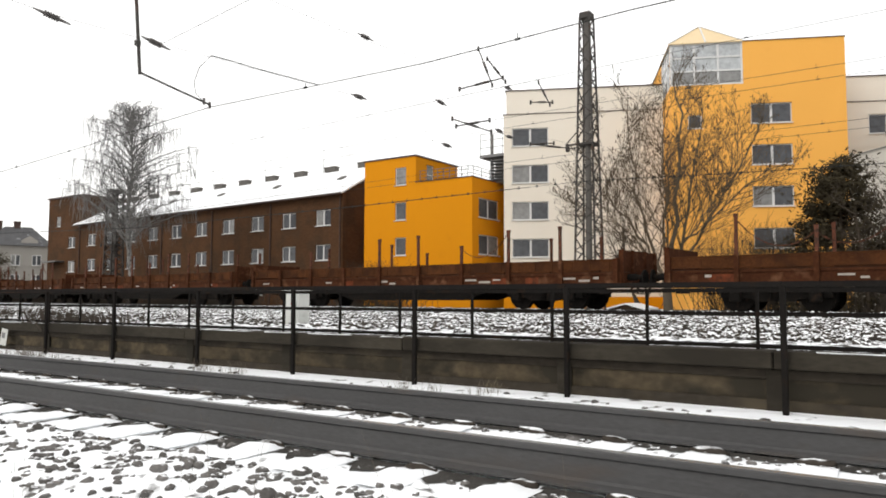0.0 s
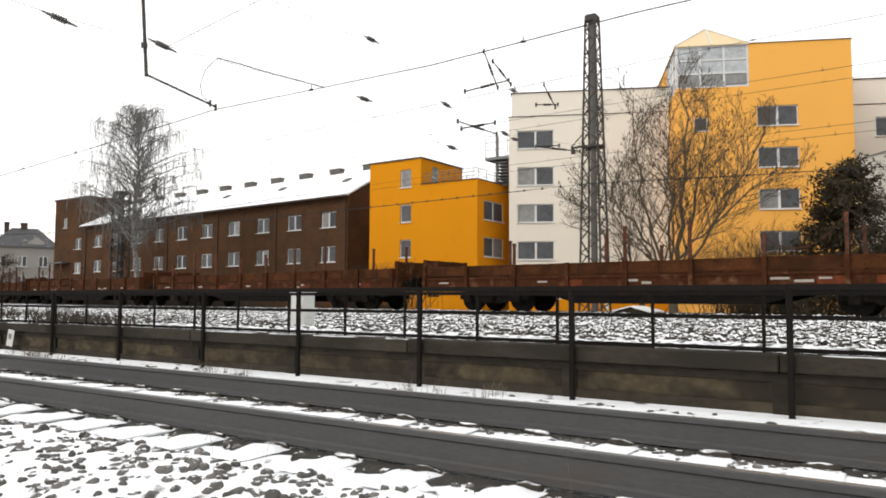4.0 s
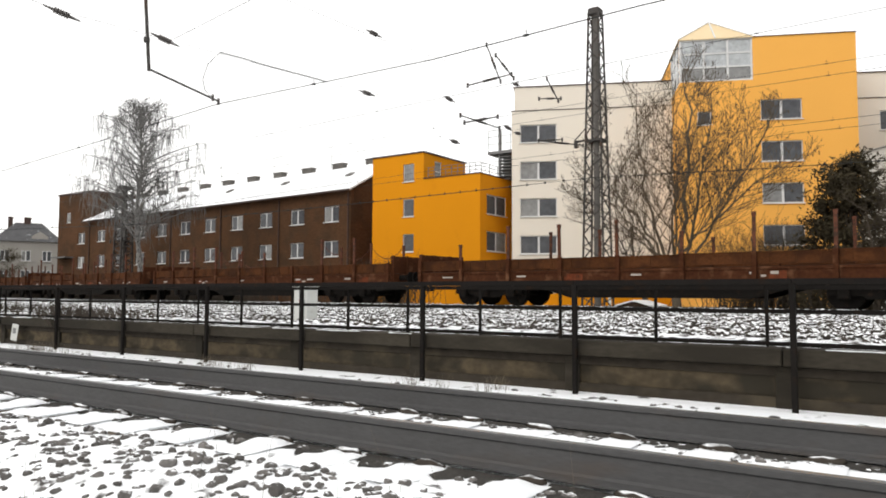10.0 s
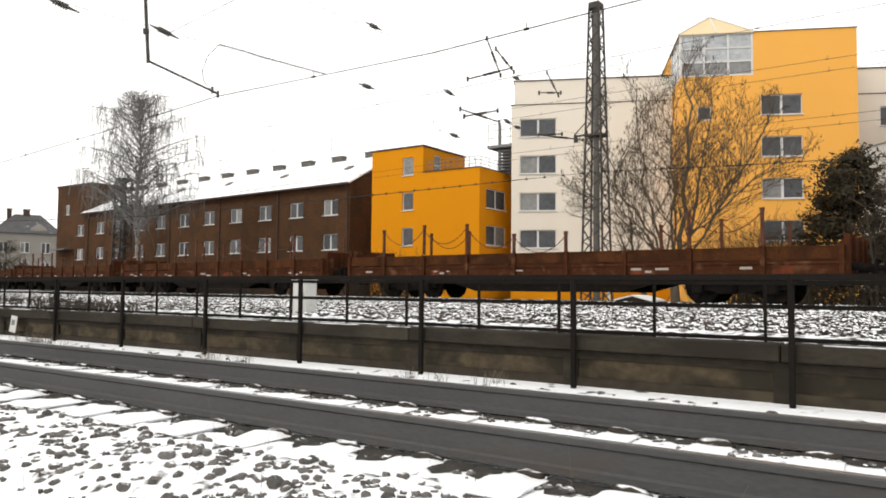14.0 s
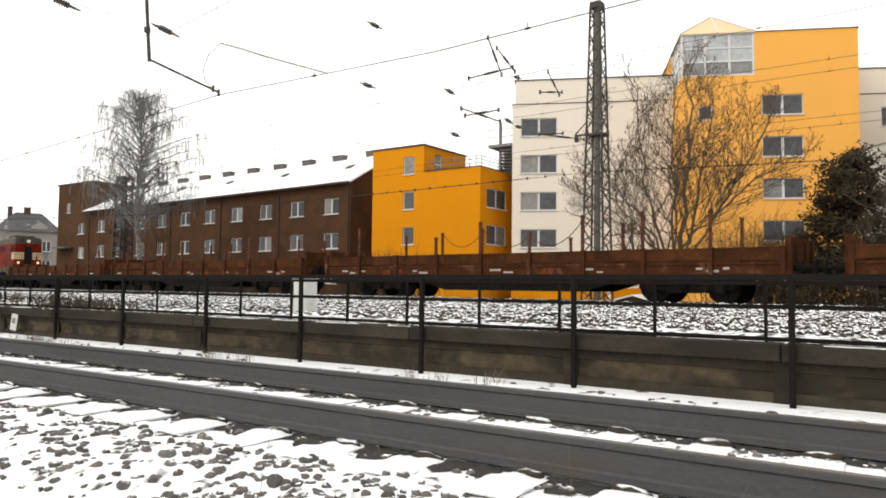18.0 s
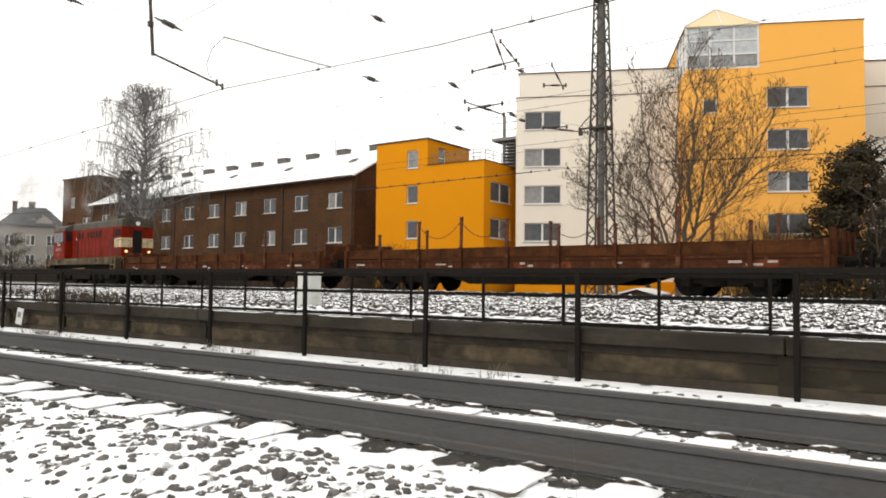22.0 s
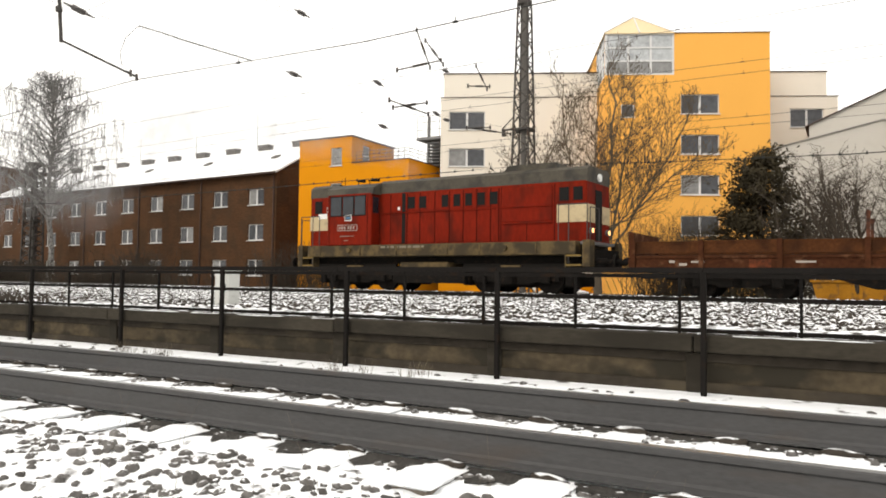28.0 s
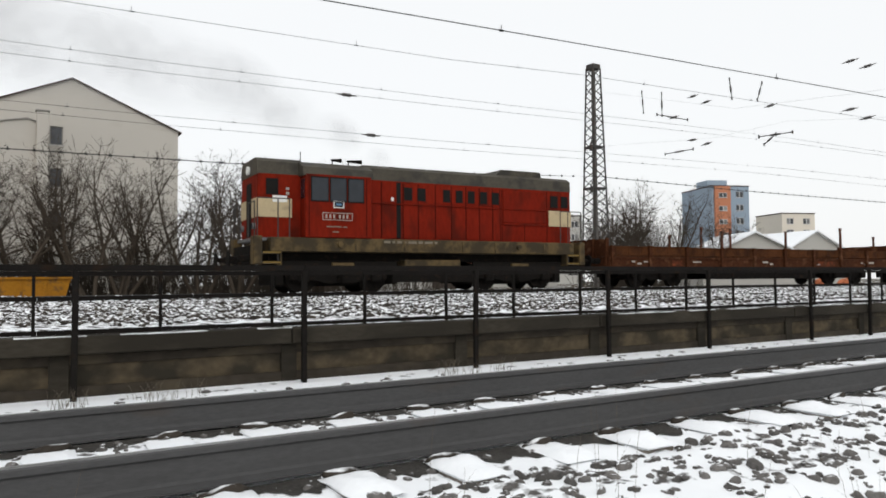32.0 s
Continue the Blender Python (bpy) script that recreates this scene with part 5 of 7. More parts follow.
def wagon(seed, bare=False):
    rng = random.Random(seed)
    chains = (0.0, 0.25, 0.4, 0.95)[seed % 4]
    w = thing("flat_wagon", pose(0, TRACK_Y, RAIL_TOP_Z), "rusty brown low-sided bogie wagon with steel stakes", "freight wagon", "wagons of the train")
    bm = bmesh.new()
    box(bm, -HALF, HALF, -1.3, 1.3, 1.12, 1.22)
    part("floor", bm, WAGON_FLOOR, w, "wet dark board floor")
    for s in (-1, 1):
        bm = bmesh.new()
        y = s * 1.36
        prism(bm, [(y + a, z) for a, z in ((-0.09, 0.76), (0.09, 0.76), (0.09, 0.81), (0.05, 0.81), (0.05, 1.13), (0.09, 1.13), (0.09, 1.2), (-0.09, 1.2), (-0.09, 1.13), (-0.05, 1.13), (-0.05, 0.81), (-0.09, 0.81))], -HALF, HALF, "x")
        bar_ = part("sole_bar", bm, WAGON_FRAME, w)
        for k in range(3):  # patches of newer red paint
            x = rng.uniform(-HALF + 1, HALF - 1.5)
            bm = bmesh.new()
            a, b = sorted((s * 1.41, s * 1.4135))
            box(bm, x, x + rng.uniform(0.35, 0.8), a, b, 0.86, 1.08)
            part("paint_patch", bm, PATCH_RED, bar_, "patch of brighter red paint")
        # faded data panels
        for k in range(5):
            if s < 0:
                x = -HALF + 0.9 + 3.8 * k + rng.uniform(-0.4, 0.4)
                for i in range(rng.choice([1, 2, 3])):
                    bm = bmesh.new()
                    lw = rng.uniform(0.12, 0.5)
                    box(bm, x, x + lw, y - 0.057, y - 0.0503, 0.99 - 0.08 * (i % 2), 1.04 - 0.08 * (i % 2) + rng.uniform(0, 0.03))
                    part("faded_marking", bm, DULL_WHITE, bar_)
                    x += lw + 0.12
        n = 9
        for k in range(n):
            x0, x1 = -HALF + 2 * HALF * k / n + 0.03, -HALF + 2 * HALF * (k + 1) / n - 0.03
            bm = bmesh.new()
            y2 = s * 1.38
            box(bm, x0, x1, y2 - 0.03, y2 + 0.03, 1.275, 1.59)
            box(bm, x0, x1, y2 - 0.05, y2 + 0.05, 1.56, 1.62)
            box(bm, x0, x1, y2 - 0.045, y2 + 0.045, 1.27, 1.305)
            for q in range(3):
                xx = x0 + (x1 - x0) * (q + 0.5) / 3
                box(bm, xx - 0.03, xx + 0.03, y2 - 0.045, y2 + 0.045, 1.305, 1.56)
            part("drop_side", bm, WAGON_BROWN, w, m=pose(0, rng.uniform(-0.015, 0.015), rng.uniform(-0.012, 0.012)))
        tall = []
        for k in range(n + 1):
            x = -HALF + 2 * HALF * k / n
            if k in (0, n):
                x = x * 0.99
            bm = bmesh.new()
            box(bm, x - 0.065, x + 0.065, s * 1.47 - 0.05, s * 1.47 + 0.05, 0.78, 1.64)
            part("stake_pocket", bm, WAGON_FRAME, w)
            if 0 < k < n and rng.random() < (0.25 if bare else 0.85 if s < 0 else 0.75):
                h = rng.choice([2.72, 2.76, 2.62, 2.3])
                bm = bmesh.new()
                box(bm, x - 0.045, x + 0.045, s * 1.47 - 0.04, s * 1.47 + 0.04, 1.6, h)
                box(bm, x - 0.055, x + 0.055, s * 1.47 - 0.05, s * 1.47 + 0.05, h - 0.1, h)
                part("stake", bm, STAKE_RUST, w, m=pose(0, 0, 0, 0, rng.uniform(-0.8, 0.8)))
                tall.append((k, x, h))
        for (k, xa, ha), (k2, xb, hb) in zip(tall, tall[1:]):
            if k2 - k <= 1 and rng.random() < chains:
                bm = bmesh.new()
                pts = []
                for i in range(13):
                    u = i / 12
                    pts.append(Vector((xa + (xb - xa) * u, s * 1.47, (ha - 0.12) * (1 - u) + (hb - 0.12) * u - 0.62 * 4 * u * (1 - u) * 0.9)))
                for a, b in zip(pts, pts[1:]):
                    rod(bm, a, b, 0.013, n=5)
                    rod(bm, a.lerp(b, 0.4), a.lerp(b, 0.6), 0.022, n=5)
                part("chain", bm, STAKE_RUST, w)
    for e in (-1, 1):
        bm = bmesh.new()
        x = e * (HALF - 0.03)
        box(bm, x - 0.04, x + 0.04, -1.32, 1.32, 1.22, 1.9)
        for y in (-1.28, -0.5, 0.5, 1.28):
            box(bm, x - 0.07 + 0.05 * e, x + 0.07 + 0.05 * e, y - 0.05, y + 0.05, 0.8, 1.92)
        part("end_board", bm, WAGON_FRAME, w)
        bm = bmesh.new()
        box(bm, x - 0.08, x + 0.08, -1.4, 1.4, 0.78, 1.2)
        part("head_stock", bm, WAGON_FRAME, w)
        for s in (-1, 1):
            bm = bmesh.new()
            box(bm, e * (HALF - 0.5) - 0.17, e * (HALF - 0.5) + 0.17, s * 1.4 - 0.12, s * 1.4 + 0.12, 0.52, 0.56)
            for q in (-0.15, 0.15):
                box(bm, e * (HALF - 0.5) + q - 0.015, e * (HALF - 0.5) + q + 0.015, s * 1.4 - 0.02, s * 1.4 + 0.02, 0.55, 0.82)
            part("foot_step", bm, WAGON_GAP, w)
        bogie(w, e * (HALF - 2.95), 2.1, 0.46, WAGON_WHEELS, 1)
    bm = bmesh.new()
    for s in (-1, 1):
        prism(bm, [(-4.7, 0.8), (4.7, 0.8), (2.9, 0.3), (-2.9, 0.3)], s * 1.1 - 0.05, s * 1.1 + 0.05)
    box(bm, -0.5, 0.6, -0.5, 0.5, 0.5, 0.8)
    part("underframe_truss", bm, WAGON_GAP, w)
    bm = bmesh.new()
    rod(bm, (1.2, -0.8, 0.62), (2.2, -0.8, 0.62), 0.16, n=12)
    part("brake_cylinder", bm, WAGON_GAP, w)
    buffers(w, HALF)
    return w


WAGONS = [wagon(100 + i, i == 0) for i in range(8)]


def locomotive():
    lo = thing("diesel_locomotive", pose(0, TRACK_Y, RAIL_TOP_Z), "red and cream diesel shunting locomotive with a grey roof", "locomotive")
    hy, cy, H = 1.0, 1.48, 6.18

    def px(p):
        return (p - 731) * 0.01682

    def plate(name, mat, x0, x1, y, z0, z1, parent, label="", proud=0.012, bev=0.0):
        """A thin plate on both long sides."""
        out = None
        for s in (-1, 1):
            bm = bmesh.new()
            a, b = sorted((s * y, s * (y + proud)))
            box(bm, x0, x1, a, b, z0, z1)
            if bev:
                bevel(bm, bev)
            out = part(name, bm, mat, parent, label)
        return out
    # frame
    bm = bmesh.new()
    box(bm, -H + 0.5, H - 0.5, -1.44, 1.44, 1.26, 1.69)
    bevel(bm, 0.02)
    frame_ = part("frame", bm, LOCO_SILL, lo, "grimy ochre sole bar")
    for x in (-5.0, -3.0, -1.3, 0.9, 2.2, 4.3):
        plate("rib", LOCO_SILL, x, x + 0.05, 1.44, 1.28, 1.68, frame_, proud=0.02)
    for x in (-3.5, 3.2):
        for s in (-1, 1):
            bm = bmesh.new()
            rod(bm, (x, s * 1.44, 1.5), (x, s * 1.53, 1.5), 0.09, n=12)
            part("jacking_boss", bm, LOCO_SILL, frame_)
    for s in (-1, 1):  # the faint fleet line on the sole bar
        x = -2.0
        for wd in (0.22, 0.1, 0.16, 0.1, 0.3, 0.16, 0.3, 0.1):
            bm = bmesh.new()
            a, b = sorted((s * 1.4405, s * 1.447))
            box(bm, x, x + wd, a, b, 1.56, 1.64)
            part("lettering_bar", bm, LOCO_LETTER, frame_)
            x += wd + 0.07
    for e in (-1, 1):
        for s in (-1, 1):
            bm = bmesh.new()  # corner plate
            box(bm, min(e * H, e * (H - 0.26)), max(e * H, e * (H - 0.26)), min(s * 1.05, s * 1.46), max(s * 1.05, s * 1.46), 0.88, 1.72)
            bevel(bm, 0.02)
            part("corner_plate", bm, LOCO_SILL, frame_)
            for z in (0.9, 1.2):
                bm = bmesh.new()
                x0, x1 = sorted((e * (H - 0.28), e * (H - 0.8)))
                box(bm, x0, x1, min(s * 1.15, s * 1.45), max(s * 1.15, s * 1.45), z, z + 0.05)
                st = part("step", bm, STEEL_GREY, frame_)
                bm = bmesh.new()
                box(bm, x0, x1, min(s * 1.45, s * 1.462), max(s * 1.45, s * 1.462), z, z + 0.06)
                part("step_edge", bm, STEP_YELLOW, st, "yellow painted step edge")
            bm = bmesh.new()
            box(bm, min(e * (H - 0.8), e * (H - 0.84)), max(e * (H - 0.8), e * (H - 0.84)), min(s * 1.1, s * 1.45), max(s * 1.1, s * 1.45), 0.85, 1.3)
            part("step_cheek", bm, LOCO_SILL, frame_)
        bm = bmesh.new()
        box(bm, min(e * H, e * (H - 0.12)), max(e * H, e * (H - 0.12)), -1.1, 1.1, 0.8, 1.45)
        part("head_stock", bm, WAGON_GAP, frame_)
        bm = bmesh.new()
        box(bm, min(e * (H - 0.12), e * (H - 0.75)), max(e * (H - 0.12), e * (H - 0.75)), -1.04, 1.04, 1.6, 1.69)
        part("end_platform", bm, STEEL_GREY, frame_)
    # long hood, short hood, cab
    roof_line = [(-hy, 3.62), (-hy + 0.03, 4.02), (-hy + 0.22, 4.14), (hy - 0.22, 4.14), (hy - 0.03, 4.02), (hy, 3.62)]

    def hood(name, x0, x1):
        bm = bmesh.new()
        box(bm, x0, x1, -hy, hy, 1.69, 3.66)
        bevel(bm, 0.025)
        h = part(name, bm, LOCO_RED, lo, "faded red body panels")
        bm = bmesh.new()
        prism(bm, [(a, b) for a, b in roof_line], x0 - 0.01, x1 + 0.01, "x")
        part("roof", bm, LOCO_GREY, h, "sooty grey roof")
        return h
    long_ = hood("long_hood", -2.46, 5.88)
    short = hood("short_hood", -5.95, -4.6)
    bm = bmesh.new()
    box(bm, -4.62, -2.44, -cy, cy, 1.69, 3.66)
    bevel(bm, 0.03)
    cab = part("cab", bm, LOCO_RED, lo, "red driver's cab")
    bm = bmesh.new()
    prism(bm, [(-cy, 3.6), (-cy + 0.06, 3.86), (-cy + 0.5, 4.06), (cy - 0.5, 4.06), (cy - 0.06, 3.86), (cy, 3.6)], -4.68, -2.38, "x")
    part("roof", bm, LOCO_GREY, cab, "sooty grey cab roof")
    for s in (-1, 1):
        for a, b in ((-4.45, -3.87), (-3.84, -3.28), (-3.25, -2.7)):
            bm = bmesh.new()
            lo_, hi_ = sorted((s * (cy - 0.01), s * (cy + 0.014)))
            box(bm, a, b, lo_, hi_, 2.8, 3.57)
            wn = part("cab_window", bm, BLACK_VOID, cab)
            bm = bmesh.new()
            lo_, hi_ = sorted((s * (cy + 0.005), s * (cy + 0.02)))
            box(bm, a + 0.035, b - 0.035, lo_, hi_, 2.84, 3.53)
            part("pane", bm, LOCO_GLASS, wn)
        bm = bmesh.new()
        a, b = sorted((s * cy, s * (cy + 0.014)))
        box(bm, -4.08, -3.1, a, b, 2.24, 2.47)
        pl = part("side_plate", bm, DULL_WHITE, cab, "white-edged red plate on the cab side")
        bm = bmesh.new()
        a, b = sorted((s * (cy + 0.014), s * (cy + 0.018)))
        box(bm, -4.06, -3.12, a, b, 2.26, 2.45)
        part("plate_field", bm, LOCO_RED, pl)
        for i in range(7):
            if i == 6:
                continue
            x = -4.0 + 0.125 * i + (0.06 if i > 2 else 0)
            bm = bmesh.new()
            a, b = sorted((s * (cy + 0.018), s * (cy + 0.022)))
            box(bm, x + 0.01, x + 0.07, a, b, 2.3, 2.41)
            part("plate_bar", bm, DULL_WHITE, pl)
        bm = bmesh.new()
        a, b = sorted((s * cy, s * (cy + 0.014)))
        box(bm, -3.72, -3.38, a, b, 2.62, 2.84)
        sg = part("emblem_plate", bm, WHITE_PAINT, cab, "white plate with a blue shape")
        bm = bmesh.new()
        a, b = sorted((s * (cy + 0.014), s * (cy + 0.018)))
        box(bm, -3.695, -3.405, a, b, 2.645, 2.815)
        em = part("emblem", bm, LOCO_GLASS, sg, "dark blue field")
        bm = bmesh.new()
        a, b = sorted((s * (cy + 0.018), s * (cy + 0.022)))
        box(bm, -3.64, -3.46, a, b, 2.70, 2.76)
        part("emblem_bar", bm, BLUE_PAINT, em)
        for x, z, wd in ((-3.95, 2.02, 0.5), (-3.4, 2.02, 0.12), (-3.75, 1.86, 0.2)):
            bm = bmesh.new()
            a, b = sorted((s * cy, s * (cy + 0.006)))
            box(bm, x, x + wd, a, b, z, z + 0.035)
            part("lettering_bar", bm, LOCO_LETTER, cab)
    # cab end windows over the hoods
    for x, e in ((-2.44, 1), (-4.62, -1)):
        for s in (-1, 1):
            bm = bmesh.new()
            a, b = sorted((x, x + e * 0.015))
            c, d = sorted((s * 1.06, s * 1.4))
            box(bm, a, b, c, d, 2.9, 3.5)
            part("pane", bm, LOCO_GLASS, cab)
    # hood doors, their seams and vents
    seams = [-2.05, -1.9, -1.12, -0.55, 0.1, 0.72, 1.3, 1.85, 2.4, 2.72]
    for a, b in zip(seams, seams[1:]):
        if b - a > 0.3:
            plate("door_panel", LOCO_RED, a + 0.02, b - 0.02, hy, 1.75, 2.92, long_, proud=0.014, bev=0.004)
            plate("door_panel", LOCO_RED, a + 0.02, b - 0.02, hy, 2.95, 3.58, long_, proud=0.012, bev=0.004)
    for a in seams[1:]:
        plate("seam", SEAM_RED, a - 0.014, a + 0.014, hy, 1.75, 3.58, long_, proud=0.006)
    for x in (2.8, 3.77, 4.78):
        plate("seam", SEAM_RED, x - 0.012, x + 0.012, hy, 1.75, 3.6, long_, proud=0.006)
    for x in (-4.5, -2.62):
        plate("seam", SEAM_RED, x - 0.012, x + 0.012, cy, 1.75, 3.6, cab, proud=0.006)
    # the shade inside the door gap, painted as a black plate on the side
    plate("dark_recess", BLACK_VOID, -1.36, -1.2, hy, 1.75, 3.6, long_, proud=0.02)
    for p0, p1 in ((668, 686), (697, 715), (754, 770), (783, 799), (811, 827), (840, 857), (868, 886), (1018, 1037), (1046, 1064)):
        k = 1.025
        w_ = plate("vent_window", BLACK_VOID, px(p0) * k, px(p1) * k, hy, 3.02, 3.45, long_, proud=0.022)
    plate("radiator_panel", LOCO_RED, 2.85, 4.7, hy, 2.4, 3.55, long_, proud=0.03, bev=0.01)
    plate("ledge", LOCO_RED, 2.85, 4.7, hy, 2.33, 2.39, long_, proud=0.06)
    plate("data_plate", WHITE_PAINT, -1.55, -1.46, hy, 2.98, 3.1, long_, proud=0.02)
    for s in (-1, 1):
        for x0, x1 in ((-2.3, 2.6), (2.75, 4.75)):
            bm = bmesh.new()
            rod(bm, (x0, s * (hy + 0.05), 2.88), (x1, s * (hy + 0.05), 2.88), 0.016, n=6)
            part("handrail", bm, LOCO_RED, long_)
    # cream bands round both ends
    for h, x0, x1, end in ((long_, 4.86, 5.88, 1), (short, -5.95, -4.9, -1)):
        plate("cream_band", LOCO_CREAM, x0, x1 + 0.013 * (end > 0), hy, 2.32, 2.9, h, "cream warning band", proud=0.016)
        for y0, y1 in ((-hy, -0.32), (0.32, hy)):
            bm = bmesh.new()
            xe = x1 if end > 0 else x0
            a, b = sorted((xe, xe + end * 0.016))
            box(bm, a, b, y0, y1, 2.32, 2.9)
            part("cream_band", bm, LOCO_CREAM, h, "cream warning band")
        bm = bmesh.new()
        a, b = sorted((xe, xe + end * 0.02))
        box(bm, a, b, -0.28, 0.28, 1.75, 3.4)
        part("end_door", bm, BLACK_VOID, h)
        for s in (-1, 1):
            bm = bmesh.new()
            rod(bm, (xe, s * 0.72, 2.05), (xe + end * 0.1, s * 0.72, 2.05), 0.1, n=12)
            lampb = part("marker_lamp", bm, STEEL_GREY, h)
            bm = bmesh.new()
            rod(bm, (xe + end * 0.1, s * 0.72, 2.05), (xe + end * 0.115, s * 0.72, 2.05), 0.075, n=12)
            part("lens", bm, LAMP_GLOW if end > 0 else LOCO_GLASS, lampb)
        bm = bmesh.new()
        rod(bm, (xe, 0, 3.82), (xe + end * 0.08, 0, 3.82), 0.13, n=14)
        part("head_lamp", bm, WHITE_PAINT, h)
        for s in (-1, 1):
            bm = bmesh.new()
            x = end * (H - 0.12)
            xb = x - end * 0.62
            y = s * 1.4
            rod(bm, (x, y, 1.7), (x, y, 2.85), 0.018, n=6)
            rod(bm, (xb, y, 0.95), (xb, y, 2.85), 0.018, n=6)
            rod(bm, (x, y, 2.85), (xb, y, 2.85), 0.018, n=6)
            rod(bm, (xb - end * 0.35, y, 1.7), (xb - end * 0.35, y, 2.85), 0.018, n=6)
            rod(bm, (xb, y, 2.85), (xb - end * 0.35, y, 2.85), 0.018, n=6)
            part("handrail", bm, MAST_STEEL, h)
        bm = bmesh.new()
        x = end * (H - 0.06)
        for y in (-1.3, -0.55, 0.55, 1.3):
            rod(bm, (x, y, 1.69), (x, y, 2.75), 0.018, n=6)
        rod(bm, (x, -1.3, 2.75), (x, -0.55, 2.75), 0.018, n=6)
        rod(bm, (x, 0.55, 2.75), (x, 1.3, 2.75), 0.018, n=6)
        part("end_rail", bm, MAST_STEEL, h)
    plate("notice", WHITE_PAINT, -5.5, -5.05, hy + 0.016, 2.78, 2.98, short, "white notice plate", proud=0.008)
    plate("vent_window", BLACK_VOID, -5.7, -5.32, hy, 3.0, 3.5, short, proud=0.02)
    for z in (3.16, 3.02):
        plate("label", DULL_WHITE, -5.08, -4.98, hy, z, z + 0.08, short, proud=0.01)
    # roof gear
    bm = bmesh.new()
    prism(bm, [(2.72, 4.13), (4.72, 4.13), (4.68, 4.34), (2.95, 4.34)], -0.75, 0.75)
    part("radiator_cowl", bm, LOCO_GREY, lo)
    for x, ln in ((-3.6, 0.35), (-3.05, 0.5)):
        bm = bmesh.new()
        rod(bm, (x, -0.9, 4.2), (x + ln, -0.9, 4.2), 0.03, 0.07, n=8)
        rod(bm, (x + 0.05, -0.9, 3.95), (x + 0.05, -0.9, 4.2), 0.02, n=5)
        part("horn", bm, WAGON_GAP, lo)
    bm = bmesh.new()
    rod(bm, (-4.5, -0.6, 4.0), (-4.5, -0.6, 4.45), 0.015, n=5)
    part("aerial", bm, WAGON_GAP, lo)
    bm = bmesh.new()
    rod(bm, (-1.1, 0, 4.1), (-1.1, 0, 4.26), 0.16, n=14)
    part("exhaust_stack", bm, BLACK_VOID, lo)
    for x in (0.1, 1.1, 1.9):
        bm = bmesh.new()
        box(bm, x, x + 0.45, -0.5, 0.5, 4.13, 4.19)
        part("roof_hatch", bm, LOCO_GREY, lo)
    # under the frame
    bm = bmesh.new()
    box(bm, -1.2, 0.9, -1.32, 1.32, 0.78, 1.04)
    bevel(bm, 0.03)
    part("fuel_tank", bm, LOCO_SILL, lo, "grimy fuel tank")
    bm = bmesh.new()
    box(bm, -1.6, 1.5, -1.2, 1.2, 0.3, 0.78)
    box(bm, -5.6, 5.6, -0.9, 0.9, 1.0, 1.26)
    part("underframe", bm, WAGON_GAP, lo)
    for x in (-3.35, 3.35):
        bogie(lo, x, 2.4, 0.5, LOCO_WHEELS, 1)
        bm = bmesh.new()
        box(bm, x - 1.75, x + 1.75, -0.62, 0.62, 0.2, 0.95)
        box(bm, x - 2.05, x - 1.78, -0.95, 0.95, 0.24, 0.7)
        box(bm, x + 1.78, x + 2.05, -0.95, 0.95, 0.24, 0.7)
        bevel(bm, 0.03)
        part("traction_motor", bm, WAGON_GAP, lo, "oily black motors and brake gear")
        for s in (-1, 1):
            bm = bmesh.new()
            box(bm, x - 1.9, x + 1.9, s * 1.18 - 0.03, s * 1.18 + 0.03, 0.82, 0.98)
            part("bogie_beam", bm, WAGON_GAP, lo)
            bm = bmesh.new()
            box(bm, x - 0.35, x + 0.35, s * 1.28 - 0.06, s * 1.28 + 0.06, 0.84, 0.93)
            part("sand_box", bm, LOCO_SILL, lo)
    buffers(lo, H)
    return lo


LOCO = locomotive()

# ---- masts and wires ----


